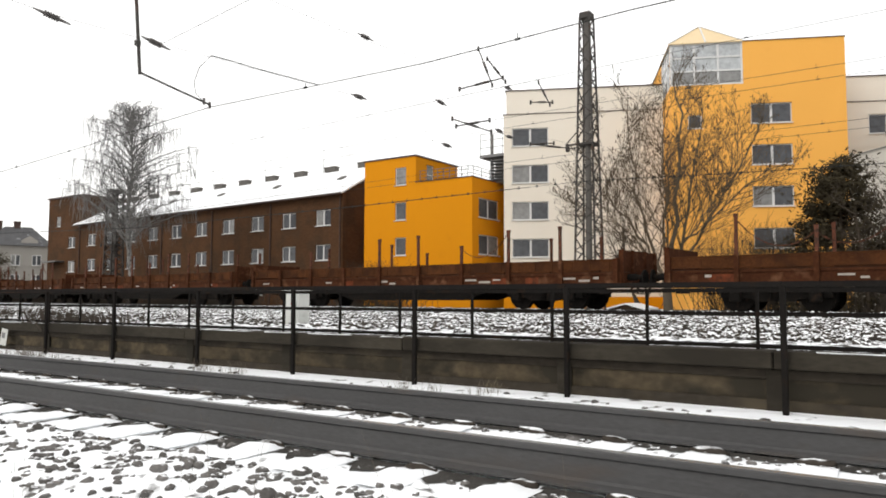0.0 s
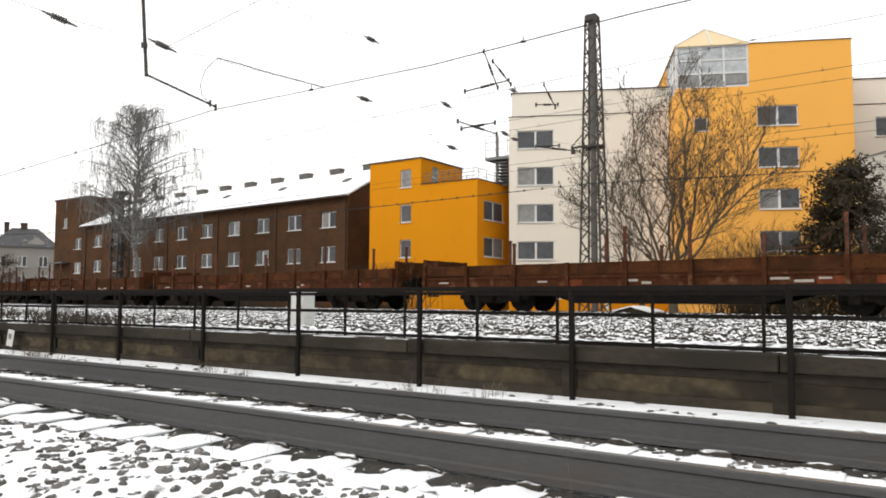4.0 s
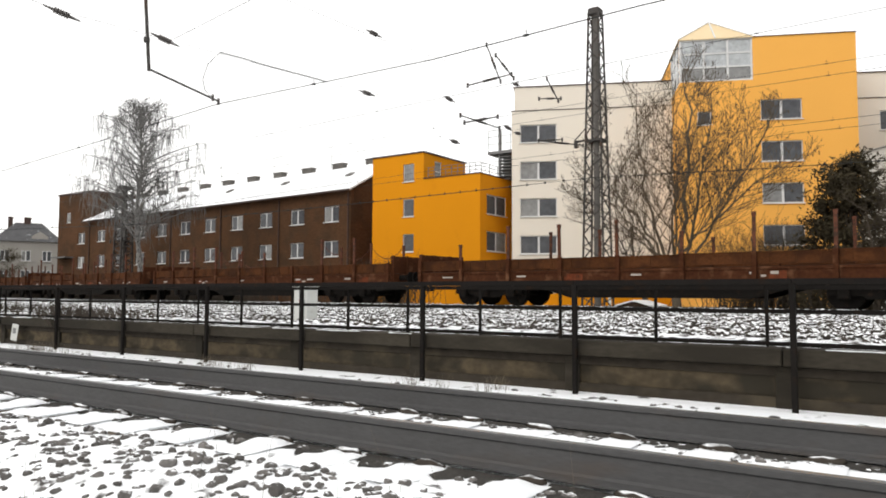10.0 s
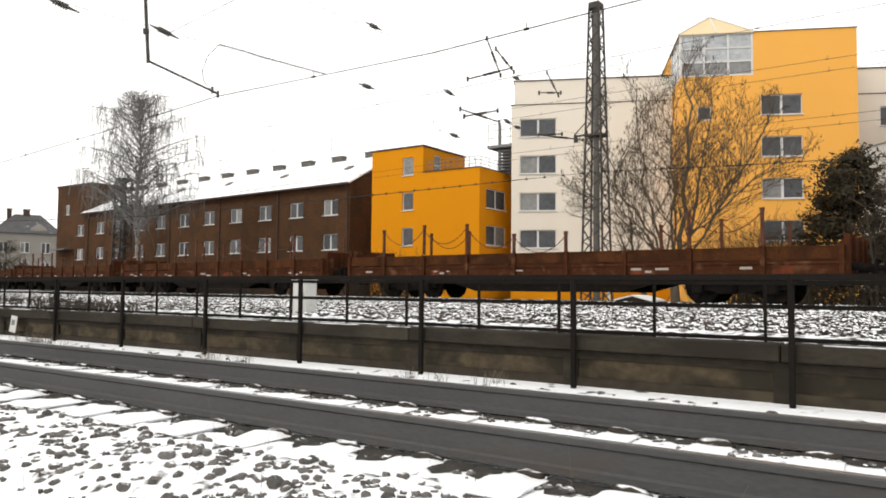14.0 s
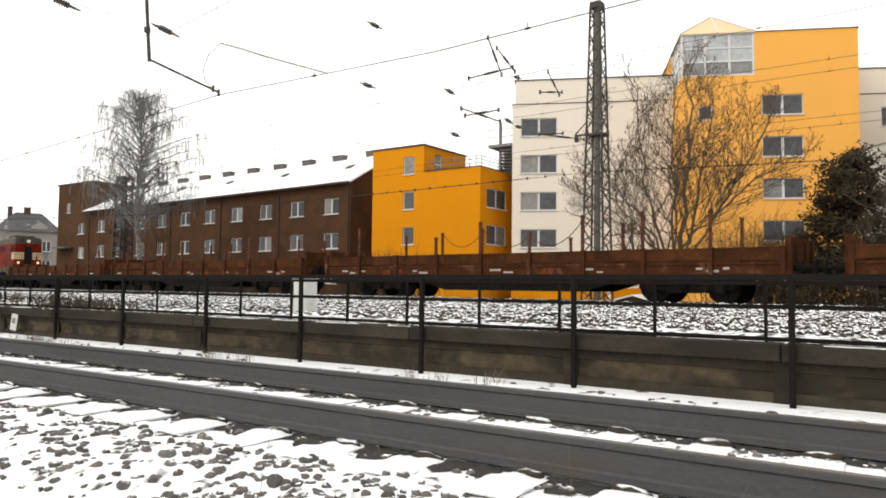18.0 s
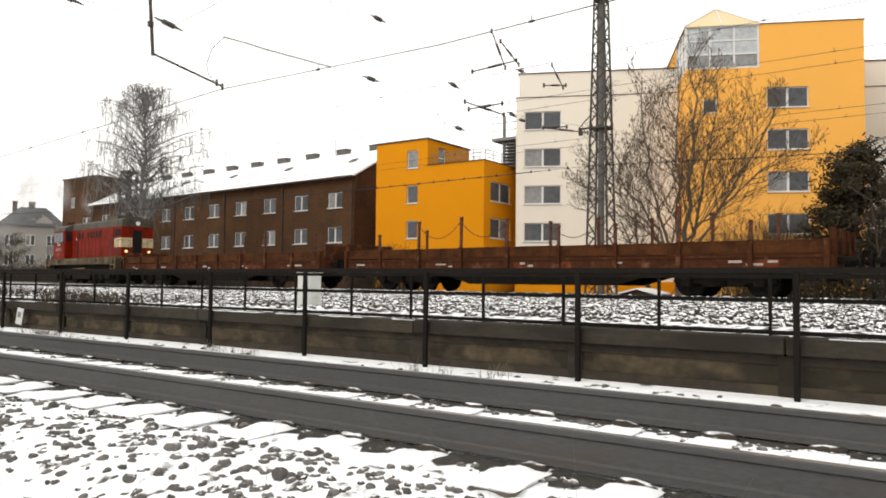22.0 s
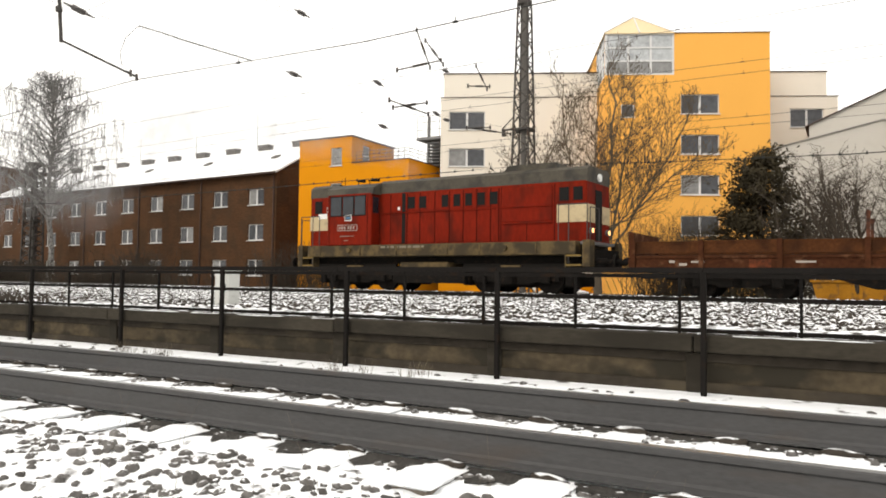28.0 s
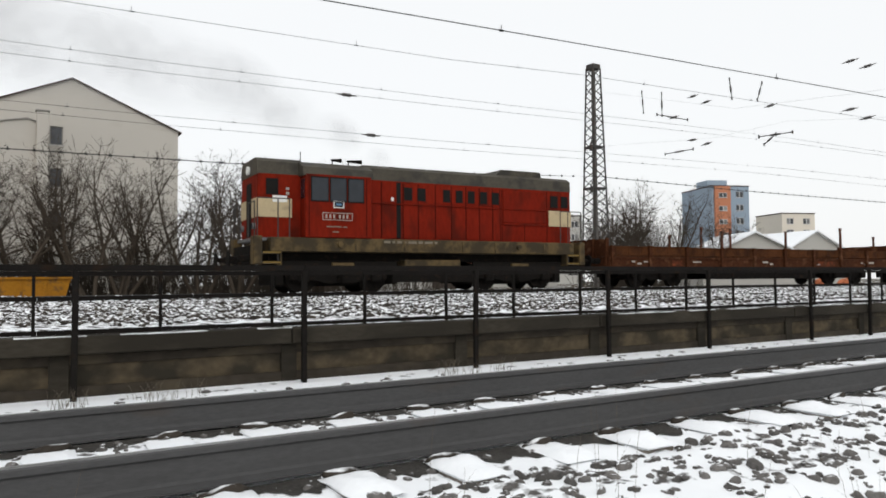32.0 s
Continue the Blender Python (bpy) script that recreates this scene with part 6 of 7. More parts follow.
def lattice_mast(name, x, y, top, base_w, top_w, label, arms=(), stout=1.0):
    ob = thing(name, pose(x, y, 0.1), label, "catenary mast", "lattice masts")
    H = top - 0.1
    cor = [(-1, -1), (1, -1), (1, 1), (-1, 1)]

    def corner(i, z):
        w = (base_w + (top_w - base_w) * z / H) / 2
        return Vector((cor[i][0] * w, cor[i][1] * w, z))
    for i in range(4):
        bm = bmesh.new()
        bar(bm, corner(i, 0), corner(i, H), 0.075 * stout)
        part("leg", bm, MAST_STEEL, ob)
    n = 24
    for i in range(4):
        for k in range(n):
            bm = bmesh.new()
            a, b = H * k / n, H * (k + 1) / n
            p, q = (i, (i + 1) % 4) if k % 2 else ((i + 1) % 4, i)
            bar(bm, corner(p, a), corner(q, b), 0.048 * stout)
            part("lacing_bar", bm, MAST_STEEL, ob)
    bm = bmesh.new()
    rod(bm, (0, 0, 0), (0, 0, H), 0.17, 0.13, n=10)
    part("core_pole", bm, MAST_CONCRETE, ob)
    bm = bmesh.new()
    box(bm, -top_w / 2 - 0.04, top_w / 2 + 0.04, -top_w / 2 - 0.04, top_w / 2 + 0.04, H - 0.1, H + 0.25)
    bevel(bm, 0.05)
    part("cap", bm, MAST_STEEL, ob)
    for z in arms:
        bm = bmesh.new()
        w = base_w + (top_w - base_w) * z / H
        box(bm, -w / 2 - 0.05, w / 2 + 0.05, -w / 2 - 0.05, w / 2 + 0.05, z - 0.05, z + 0.05)
        bar(bm, (-w / 2, -w / 2, z), (-w / 2 - 0.5, -w / 2 - 0.2, z - 0.05), 0.08)
        bar(bm, (-w / 2, -w / 2, z + 0.6), (-w / 2 - 0.5, -w / 2 - 0.2, z), 0.05)
        rod(bm, (-w / 2 - 0.42, -w / 2 - 0.2, z - 0.35), (-w / 2 - 0.42, -w / 2 - 0.2, z), 0.1, n=8)
        part("bracket", bm, MAST_STEEL, ob)
    return ob


MAST_X, FAR_MAST_X = -14.0, 30.9
lattice_mast("catenary_mast", MAST_X, 32.9, 14.45, 1.12, 0.5, "tall dark steel lattice mast with a core pole", (8.1,))
lattice_mast("catenary_mast", FAR_MAST_X, 32.9, 13.5, 1.22, 0.58, "tall dark lattice mast beside the far track", (8.6, 6.1))
lattice_mast("catenary_mast", -74.4, 46.0, 12.3, 1.5, 1.15, "dark lattice mast before the brick building", (6.5, 9.0, 11.0), 2.2)


def wire(name, pts, r, mat, label, sag=0.0, beads=0.0, category="overhead wire"):
    """A wire through a few points, with a little sag and, if asked, clips along it."""
    bm = bmesh.new()
    pts = [Vector(p) for p in pts]
    fine = [pts[0]]
    for a, b in zip(pts, pts[1:]):
        n = max(1, int((b - a).length / 4))
        for i in range(1, n + 1):
            u = i / n
            p = a.lerp(b, u)
            p.z -= sag * 4 * u * (1 - u)
            fine.append(p)
    rings = []
    for i, p in enumerate(fine):
        d = (fine[min(i + 1, len(fine) - 1)] - fine[max(i - 1, 0)]).normalized()
        a = d.orthogonal().normalized()
        b = d.cross(a)
        rings.append([bm.verts.new(p + (a * math.cos(k * math.tau / 5) + b * math.sin(k * math.tau / 5)) * r) for k in range(5)])
    for u, w in zip(rings, rings[1:]):
        best = min(range(5), key=lambda k: (u[0].co - w[k].co).length - 1e3 * 0)
        for k in range(5):
            bm.faces.new((u[k], u[(k + 1) % 5], w[(k + 1 + best) % 5], w[(k + best) % 5]))
    ob = solid(name, bm, mat, label, category)
    if beads:
        clip = bmesh.new()
        rod(clip, (-0.045, 0, 0), (0.045, 0, 0), r * 2.2, n=6)
        rod(clip, (0, 0, 0), (0, 0, 0.1), r * 0.8, n=5)
        me = mesh_of(clip, mat, name="clip")
        for a, b in zip(fine, fine[1:]):
            n = max(1, round((b - a).length / beads))
            for i in range(n):
                part("clip", me, None, ob, m=Matrix.Translation(a.lerp(b, (i + 0.5) / n)))
    return ob


E_ = EYE
wire("contact_wire", [(x, y, 4.38 + E_) for x, y in ((-75, 15.5), (-27.9, 12.5), (-19.6, 11.5), (-14, 10.78), (-8, 10.93), (-3.9, 10.6), (0, 10.55), (4.4, 10.6), (11, 10.1), (18.6, 9.6), (45, 7.9))], 0.0098, WIRE, "dark copper contact wire over the inner track", beads=5.5)
wire("catenary_wire", [(x, y, 5.2 + E_) for x, y in ((-80, 19), (-30, 17), (-6.4, 15.4), (0, 15.1), (9.2, 14.57), (12.9, 14.0), (50, 11.5))], 0.0055, WIRE, "thin copper catenary wire", beads=7)
for z, y0, k in ((6.25, 21.7, -0.05), (6.0, 21.95, -0.062), (4.9, 22.6, -0.068), (4.95, 24.1, -0.06), (4.3, 22.3, -0.062)):
    if z != 4.3:
        wire("catenary_wire" if z > 5.5 else "contact_wire", [(x, y0 + k * x + 0.0002 * x * x, z + E_ + 0.1 * math.cos((x + 14) / 45 * math.tau)) for x in range(-140, 91, 9)], 0.006, WIRE, "thin copper wire over the far track", beads=9)
wire("feeder_cable", [(x, 32.4, z + E_) for x, z in ((-75, 5.9), (-50, 5.2), (-30, 5.3), (-14, 5.55), (-7.4, 5.3), (0, 5.12), (9, 5.2), (18, 5.45), (30.9, 6.05), (44, 5.95), (62, 6.0), (90, 6.4))], 0.021, WIRE, "dark beaded feeder cable on the masts", beads=0.95)
for x, dz in ((MAST_X, 0.0), (FAR_MAST_X, 0.6)):
    k = 0 if x < 0 else -2.0
    wire("headspan_wire", [(x, -7, 9.3 + E_), (x, 9.5, 7.5 + E_), (x, 16.3, 7.6 + E_), (x, 25 + k, 8.25 + E_), (x, 32.5, 11.2 + E_)], 0.0035, WIRE, "thin steel headspan wire across the tracks")
    wire("headspan_wire", [(x, -7, 5.6 + E_ + dz), (x, 7.29, 5.39 + E_ + dz), (x, 9.5, 5.5 + E_ + dz), (x, 16.1, 5.85 + E_ + dz), (x, 20.3, 6.5 + E_ + dz), (x, 24.3, 6.4 + E_ + dz), (x, 32.5, 7.3 + E_ + dz)], 0.0035, WIRE, "thin steel headspan wire across the tracks")


def insulator_mesh():
    """One turned body: stem, six sheds, stem."""
    prof = [(-0.36, 0.012), (-0.17, 0.03)]
    for k in range(6):
        y = -0.15 + 0.05 * k
        prof += [(y, 0.035), (y + 0.008, 0.066), (y + 0.024, 0.052), (y + 0.036, 0.034)]
    prof += [(0.17, 0.03), (0.36, 0.012)]
    bm = bmesh.new()
    rings = [[bm.verts.new((r * math.cos(i * math.tau / 10), y, r * math.sin(i * math.tau / 10))) for i in range(10)] for y, r in prof]
    for u, w in zip(rings, rings[1:]):
        for i in range(10):
            bm.faces.new((u[i], u[(i + 1) % 10], w[(i + 1) % 10], w[i]))
    bm.faces.new(rings[0]), bm.faces.new(rings[-1][::-1])
    return mesh_of(bm, INSULATOR, name="insulator")


_ins = insulator_mesh()
# (which headspan, sideways ratio, height ratio) as seen from the lens
HUNG = [(0, -0.8574, 0.4719), (0, -0.872, 0.3642), (0, -0.6894, 0.3265), (0, -0.6777, 0.2528), (0, -1.965, 0.75), (0, -1.495, 0.585), (0, -0.5604, 0.3306), (0, -0.5757, 0.2635),
        (0, -0.5575, 0.2522), (1, 1.2106, 0.368), (1, 1.2518, 0.3614), (1, 1.4655, 0.3785), (1, 1.7876, 0.5263), (1, 1.8635, 0.5248), (1, 1.78, 0.4061), (1, 1.8548, 0.3934), (1, 1.2073, 0.2785),
        (1, 1.2502, 0.2744), (1, 1.1538, 0.3188)]
for h, r, q in HUNG:
    x = (MAST_X, FAR_MAST_X)[h]
    y = x / r
    ob = new("strain_insulator", _ins)
    ob.matrix_world = pose(x, y, q * y + EYE, random.uniform(-9, 4))
    tagged(ob, "brown porcelain strain insulator on a headspan wire", "insulator", "strain insulators")
for x, z, y0, k in ((9.6, 6.0, 21.95, -0.062), (10.7, 4.9, 22.6, -0.068)):
    ob = new("strain_insulator", _ins)
    ob.matrix_world = pose(x, y0 + k * x + 0.0002 * x * x, z + E_ + 0.1 * math.cos((x + 14) / 45 * math.tau), 0, 0, 90)
    tagged(ob, "brown porcelain insulator in a line wire", "insulator", "strain insulators")


def arm(h, a, b, label, r=0.024):
    """A registration arm between two points of one headspan."""
    x = (MAST_X, FAR_MAST_X)[h]
    P = [Vector((x + 0.4 * i, x / u, v * x / u + EYE)) for i, (u, v) in enumerate((a, b))]
    bm = bmesh.new()
    rod(bm, P[0], P[1], r, n=8)
    for p in P:
        rod(bm, p - Vector((0, 0, 0.08)), p + Vector((0, 0, 0.08)), r * 1.7, n=6)
    d = (P[1] - P[0]) * 0.5
    rod(bm, P[0] + d * 0.7, P[0] + d * 1.3, r * 1.9, n=8)
    return solid("registration_arm", bm, MAST_STEEL, label, "registration arm", "registration arms")


for h, a, b in ((0, (-0.6155, 0.4044), (-0.6069, 0.3399)), (0, (-0.5985, 0.3845), (-0.5818, 0.3413)), (0, (-0.6524, 0.3435), (-0.5859, 0.3484)), (0, (-0.6667, 0.2957), (-0.609, 0.2649)),
                (0, (-0.6588, 0.2824), (-0.6122, 0.2837)), (0, (-0.5062, 0.3307), (-0.5016, 0.2932)), (0, (-0.4827, 0.2965), (-0.5355, 0.3017)), (0, (-0.5211, 0.2364), (-0.4953, 0.2334)),
                (0, (-0.5211, 0.2364), (-0.4601, 0.2209)),
                (1, (1.328, 0.4191), (1.3171, 0.3789)), (1, (1.4376, 0.4254), (1.4023, 0.3859)), (1, (1.0649, 0.3586), (1.0545, 0.3189)), (1, (1.1197, 0.3622), (1.1056, 0.3191)),
                (1, (1.1056, 0.3191), (1.1785, 0.3181)), (1, (1.4221, 0.3049), (1.525, 0.3276)), (1, (1.4829, 0.317), (1.4221, 0.29)), (1, (1.1271, 0.243), (1.1932, 0.26))):
    arm(h, a, b, "dark steel registration arm hung on a headspan")


def drop_bracket():
    """The dropper tube over the inner track with its steady arm and jumper."""
    x = MAST_X
    at = lambda u, v: Vector((x, x / u, v * x / u + EYE))
    b = thing("drop_bracket", pose(0, 0, 0), "dark dropper tube with a steady arm holding the wire", "catenary bracket")
    bm = bmesh.new()
    rod(bm, at(-1.592, 0.813), at(-1.556, 0.5225), 0.036, n=10)
    rod(bm, at(-1.569, 0.606), at(-1.568, 0.594), 0.065, n=10)
    part("tube", bm, MAST_STEEL, b)
    bm = bmesh.new()
    rod(bm, at(-1.556, 0.527), at(-1.3, 0.4135), 0.024, n=8)
    part("steady_arm", bm, MAST_STEEL, b)
    for u, v in ((-1.3159, 0.4244), (-1.2965, 0.4128)):
        bm = bmesh.new()
        rod(bm, at(u, v + 0.005), at(u, v - 0.009), 0.03, n=8)
        part("clamp", bm, INSULATOR, b)
    bm = bmesh.new()
    pts = [at(-1.3159, 0.42), at(-1.345, 0.445), at(-1.352, 0.47), at(-1.335, 0.50), at(-1.2947, 0.5186), at(-1.22, 0.492), at(-1.1587, 0.4683), at(-1.0329, 0.4236), at(-0.9753, 0.403)]
    for i, (p, q) in enumerate(zip(pts, pts[1:])):
        rod(bm, p, q, 0.007 if i < 4 else 0.013, n=6)
    part("jumper", bm, WIRE, b)


drop_bracket()
solid("catenary_wire", (lambda bm: (rod(bm, (MAST_X, 9.5, 5.5 + EYE), (-9.5, 11.0, 7.2 + EYE), 0.005, n=5), bm)[1])(bmesh.new()), WIRE, "thin stay wire from the headspan insulator", "overhead wire")

# ---- small things by the wall ----


def cabinet():
    c = thing("relay_cabinet", pose(-9.46, 9.2, 0.3), "pale grey trackside relay cabinet behind the railing", "cabinet")
    bm = bmesh.new()
    box(bm, -0.155, 0.155, -0.15, 0.13, 0, 0.6)
    bevel(bm, 0.012)
    part("body", bm, CABINET_GREY, c)
    bm = bmesh.new()
    box(bm, -0.18, 0.18, -0.175, 0.15, 0.605, 0.68)
    bevel(bm, 0.012)
    part("lid", bm, CABINET_GREY, c)
    bm = bmesh.new()
    box(bm, -0.125, 0.125, -0.163, -0.15, 0.06, 0.57)
    d = part("door", bm, CABINET_GREY, c)
    bm = bmesh.new()
    box(bm, 0.09, 0.115, -0.185, -0.163, 0.3, 0.42)
    part("handle", bm, WAGON_GAP, d, "dark handle")
    bm = bmesh.new()
    box(bm, -0.01, 0.03, -0.168, -0.163, 0.38, 0.42)
    part("mark", bm, RED_PAINT, d)


cabinet()
bm = bmesh.new()
box(bm, -0.11, 0.11, -0.012, 0.0, -0.15, 0.15)
bevel(bm, 0.004)
pl = thing("notice_plate", pose(-14.34, 6.652, 0.09, -4, 6, 0), "small white notice plate fixed to the parapet", "sign")
part("plate", bm, CABINET_GREY, pl)
bm = bmesh.new()
box(bm, -0.06, 0.05, -0.016, -0.0121, -0.02, 0.08)
part("print_block", bm, STEEL_GREY, pl)


def dry_stalks(name, spots, seed, label, lean=0.35, h=(0.25, 0.7), r=0.0022):
    """Tufts of dry stalks, each a few bent blades."""
    rng = random.Random(seed)
    bm = bmesh.new()
    for x, y, n in spots:
        for _ in range(n):
            px, py = x + rng.gauss(0, 0.07), y + rng.gauss(0, 0.05)
            z, hh = lie(px, py), rng.uniform(*h)
            a, b = rng.uniform(-lean, lean) * hh, rng.uniform(-lean, lean) * hh
            m = Vector((px + a * 0.35, py + b * 0.35, z + hh * 0.6))
            rod(bm, (px, py, z - 0.02), m, r, r * 0.8, n=3, caps=False)
            rod(bm, m, (px + a, py + b, z + hh), r * 0.8, r * 0.4, n=3, caps=False)
    return solid(name, bm, DRY_GRASS, label, "grass", kind="stuff")


_r = random.Random(3)
dry_stalks("dry_stalks", [(_r.uniform(-9, 6), _r.uniform(1.8, 2.7), _r.choice([1, 1, 2, 3])) for _ in range(70)], 4, "thin dry stalks standing in the ballast", h=(0.2, 0.55), r=0.0011)
dry_stalks("dry_grass", [(_r.choice([-12.5, -8.4, -4.6, -15, 1.4, 4.2]) + _r.gauss(0, 0.5), 6.2 + _r.uniform(-0.15, 0.3), 14) for _ in range(40)], 6, "tufts of dry grass at the foot of the wall", 0.6, (0.05, 0.16), 0.0022)

# ---- trees ----


def limb(bm_list, rng, p, d, length, r, depth, spec):
    """One limb with its side shoots; bm_list: one bmesh a depth class."""
    n = max(3, int(length / spec["step"]))
    pos, way = Vector(p), Vector(d).normalized()
    for i in range(n):
        u = i / n
        way = (way + Vector((rng.gauss(0, spec["bend"]), rng.gauss(0, spec["bend"]), rng.gauss(0, spec["bend"]) + spec["up"][min(depth, 2)]))).normalized()
        q = pos + way * (length / n)
        r0, r1 = r * (1 - 0.75 * u), r * (1 - 0.75 * (u + 1 / n))
        rod(bm_list[0 if depth < 2 else 1], pos, q, r0, r1, n=7 if depth == 0 else 5 if depth == 1 else 3, caps=False)
        pos = q
        if depth < spec["deep"] and u > spec["bare"][min(depth, 2)]:
            for _ in range(spec["forks"][depth]):
                if rng.random() < 0.8:
                    side = Vector((rng.gauss(0, 1), rng.gauss(0, 1), rng.gauss(0, 0.6))).normalized()
                    out = (way * spec["along"] + side * 0.8).normalized()
                    limb(bm_list, rng, pos, out, length * rng.uniform(0.28, 0.55) * (1.15 - 0.6 * u), max(spec["thin"], r1 * rng.uniform(0.4, 0.65)), depth + 1, spec)
    if depth >= 2 and spec.get("tips") and rng.random() < spec["tips"]:
        s = rng.uniform(0.035, 0.065)
        rod(bm_list[2], pos + Vector((0, 0, 0.04)), pos - Vector((rng.gauss(0, 0.03), rng.gauss(0, 0.03), s * 2.2)), s * 0.35, s * 0.5, n=4)


def bare_tree(name, m, seed, stems, spec, label, bark, twig, group=""):
    rng = random.Random(seed)
    t = thing(name, m, label, "tree", group)
    bms = [bmesh.new(), bmesh.new(), bmesh.new()]
    for d, ln, r in stems:
        limb(bms, rng, (rng.uniform(-0.25, 0.25), rng.uniform(-0.2, 0.2), -0.2), d, ln, r, 0, spec)
    part("trunk", bms[0], bark, t, smooth=True)
    tagged(part("twigs", bms[1], twig, t), kind="stuff")
    if len(bms[2].verts):
        tagged(part("seed_clusters", bms[2], DRY_LEAF, t, "withered dark seed clusters"), kind="stuff")
    else:
        bms[2].free()
    return t




def bough(bms, rng, p, way, target, r, depth, form, tips):
    """One bough that leaves p along way and bends to its target, with side boughs that stay inside the crown's form."""
    mid, radii = form
    p, target = Vector(p), Vector(target)
    ln = (target - p).length
    ctrl = p + way.normalized() * ln * 0.5
    n = (10, 6, 4, 3)[depth]
    pts = []
    for i in range(n + 1):
        u = i / n
        q = p * (1 - u) ** 2 + ctrl * 2 * u * (1 - u) + target * u * u
        if 0 < i < n:
            q += Vector((rng.gauss(0, 1), rng.gauss(0, 1), rng.gauss(0, 1))) * ln * (0.012, 0.012, 0.02, 0.02)[depth]
        pts.append(q)
    thin = (0.022, 0.0105, 0.0075, 0.0062)[depth]
    for i, (a, b) in enumerate(zip(pts, pts[1:])):
        rod(bms[0 if depth < 1 else 1], a, b, r + (thin - r) * (i / n) ** 0.8, r + (thin - r) * ((i + 1) / n) ** 0.8, n=(7, 4, 3, 3)[depth], caps=False)
    if depth == 3:
        if target.z > mid.z - 1.0 and rng.random() < tips:
            k = rng.uniform(0.035, 0.06)
            rod(bms[2], target + Vector((0, 0, 0.03)), target - Vector((rng.gauss(0, 0.03), rng.gauss(0, 0.03), k * 2.4)), k * 0.35, k * 0.55, n=4)
        return
    count = (12, 7, 4)[depth]
    for k in range(count):
        u = (k + rng.uniform(0.1, 0.9)) / count
        u = (0.2, 0.15, 0.2)[depth] + u * (0.78, 0.83, 0.8)[depth]
        i = min(n - 1, int(u * n))
        o = pts[i].lerp(pts[i + 1], u * n - i)
        tan = (pts[i + 1] - pts[i]).normalized()
        side = Vector((rng.gauss(0, 1), rng.gauss(0, 1), rng.gauss(0, 0.5)))
        side = (side - tan * side.dot(tan)).normalized()
        out = (tan * 0.9 + side * rng.uniform(0.6, 1.1) + Vector((0, 0, 0.2))).normalized()
        reach = (rng.uniform(2.2, 4.2), rng.uniform(0.9, 1.9), rng.uniform(0.35, 0.8))[depth] * (1.15 - 0.5 * u)
        e = o + out * reach + Vector((0, 0, 0.12 * reach))
        d = Vector(((e.x - mid.x) / radii[0], (e.y - mid.y) / radii[1], (e.z - mid.z) / radii[2])).length
        if d > 1.04:
            if d > 1.5:
                continue
            e = o.lerp(e, max(0.3, 1.04 / d - 0.1))
        bough(bms, rng, o, out + tan * 0.15, e, max(thin * 1.1, (0.036, 0.015, 0.0095)[depth] * rng.uniform(0.75, 1.1) * (1.1 - 0.5 * u)), depth + 1, form, tips)


def ash_tree():
    rng = random.Random(17)
    t = thing("ash_tree", pose(-11.2, 36.0, 0.1), "bare many-stemmed ash tree with dark seed clusters", "tree")
    bms = [bmesh.new(), bmesh.new(), bmesh.new()]
    form = (Vector((0.0, 0, 6.6)), (5.1, 4.2, 5.1))
    crotch = Vector((-0.1, 0, 1.7))
    rod(bms[0], (0, 0, -0.3), crotch, 0.24, 0.2, n=9, caps=False)
    for a, rise, r in ((160, 0.9, 0.12), (-20, 0.995, 0.19), (60, 0.85, 0.12), (190, 0.55, 0.1), (10, 0.5, 0.1), (100, 0.45, 0.09), (-80, 0.6, 0.1), (175, 0.05, 0.075), (-5, 0.0, 0.075), (-40, -0.2, 0.06), (215, -0.25, 0.055)):
        a = radians(a + rng.uniform(-8, 8))
        flat = math.sqrt(1 - rise * rise)
        tip = form[0] + Vector((math.cos(a) * flat * form[1][0], math.sin(a) * flat * form[1][1], rise * form[1][2]))
        way = Vector((math.cos(a) * (0.25 + 0.5 * flat), math.sin(a) * (0.25 + 0.5 * flat), 1.0))
        bough(bms, rng, crotch + Vector((rng.gauss(0, 0.06), rng.gauss(0, 0.06), rng.uniform(-0.5, 0.1))), way, tip, r * 0.8, 0, form, 0.3)
    part("trunk", bms[0], ASH_BARK, t, smooth=True)
    tagged(part("twigs", bms[1], ASH_TWIG, t), kind="stuff")
    tagged(part("seed_clusters", bms[2], DRY_LEAF, t, "withered dark seed clusters"), kind="stuff")


ash_tree()
SHRUB = dict(step=0.36, bend=0.065, up=(0.03, 0.10, 0.16), forks=(2, 2, 1), deep=3, bare=(0.3, 0.12, 0.1), along=0.45, thin=0.011, tips=0.0)
_proto = [bare_tree("fruit_tree", pose(*p), s, [((rr.uniform(-0.5, 0.5), rr.uniform(-0.3, 0.3), 1), rr.uniform(4.6, 6.2), 0.1) for _ in range(4)], SHRUB, "bare pruned fruit tree with upright shoots", BARK, TWIG, "bare trees behind the track")
          for s, p, rr in ((21, (1.2, 35.5, 0.1), random.Random(1)), (22, (4.6, 34.0, 0.1), random.Random(2)), (23, (8.2, 34.8, 0.1), random.Random(5)))]
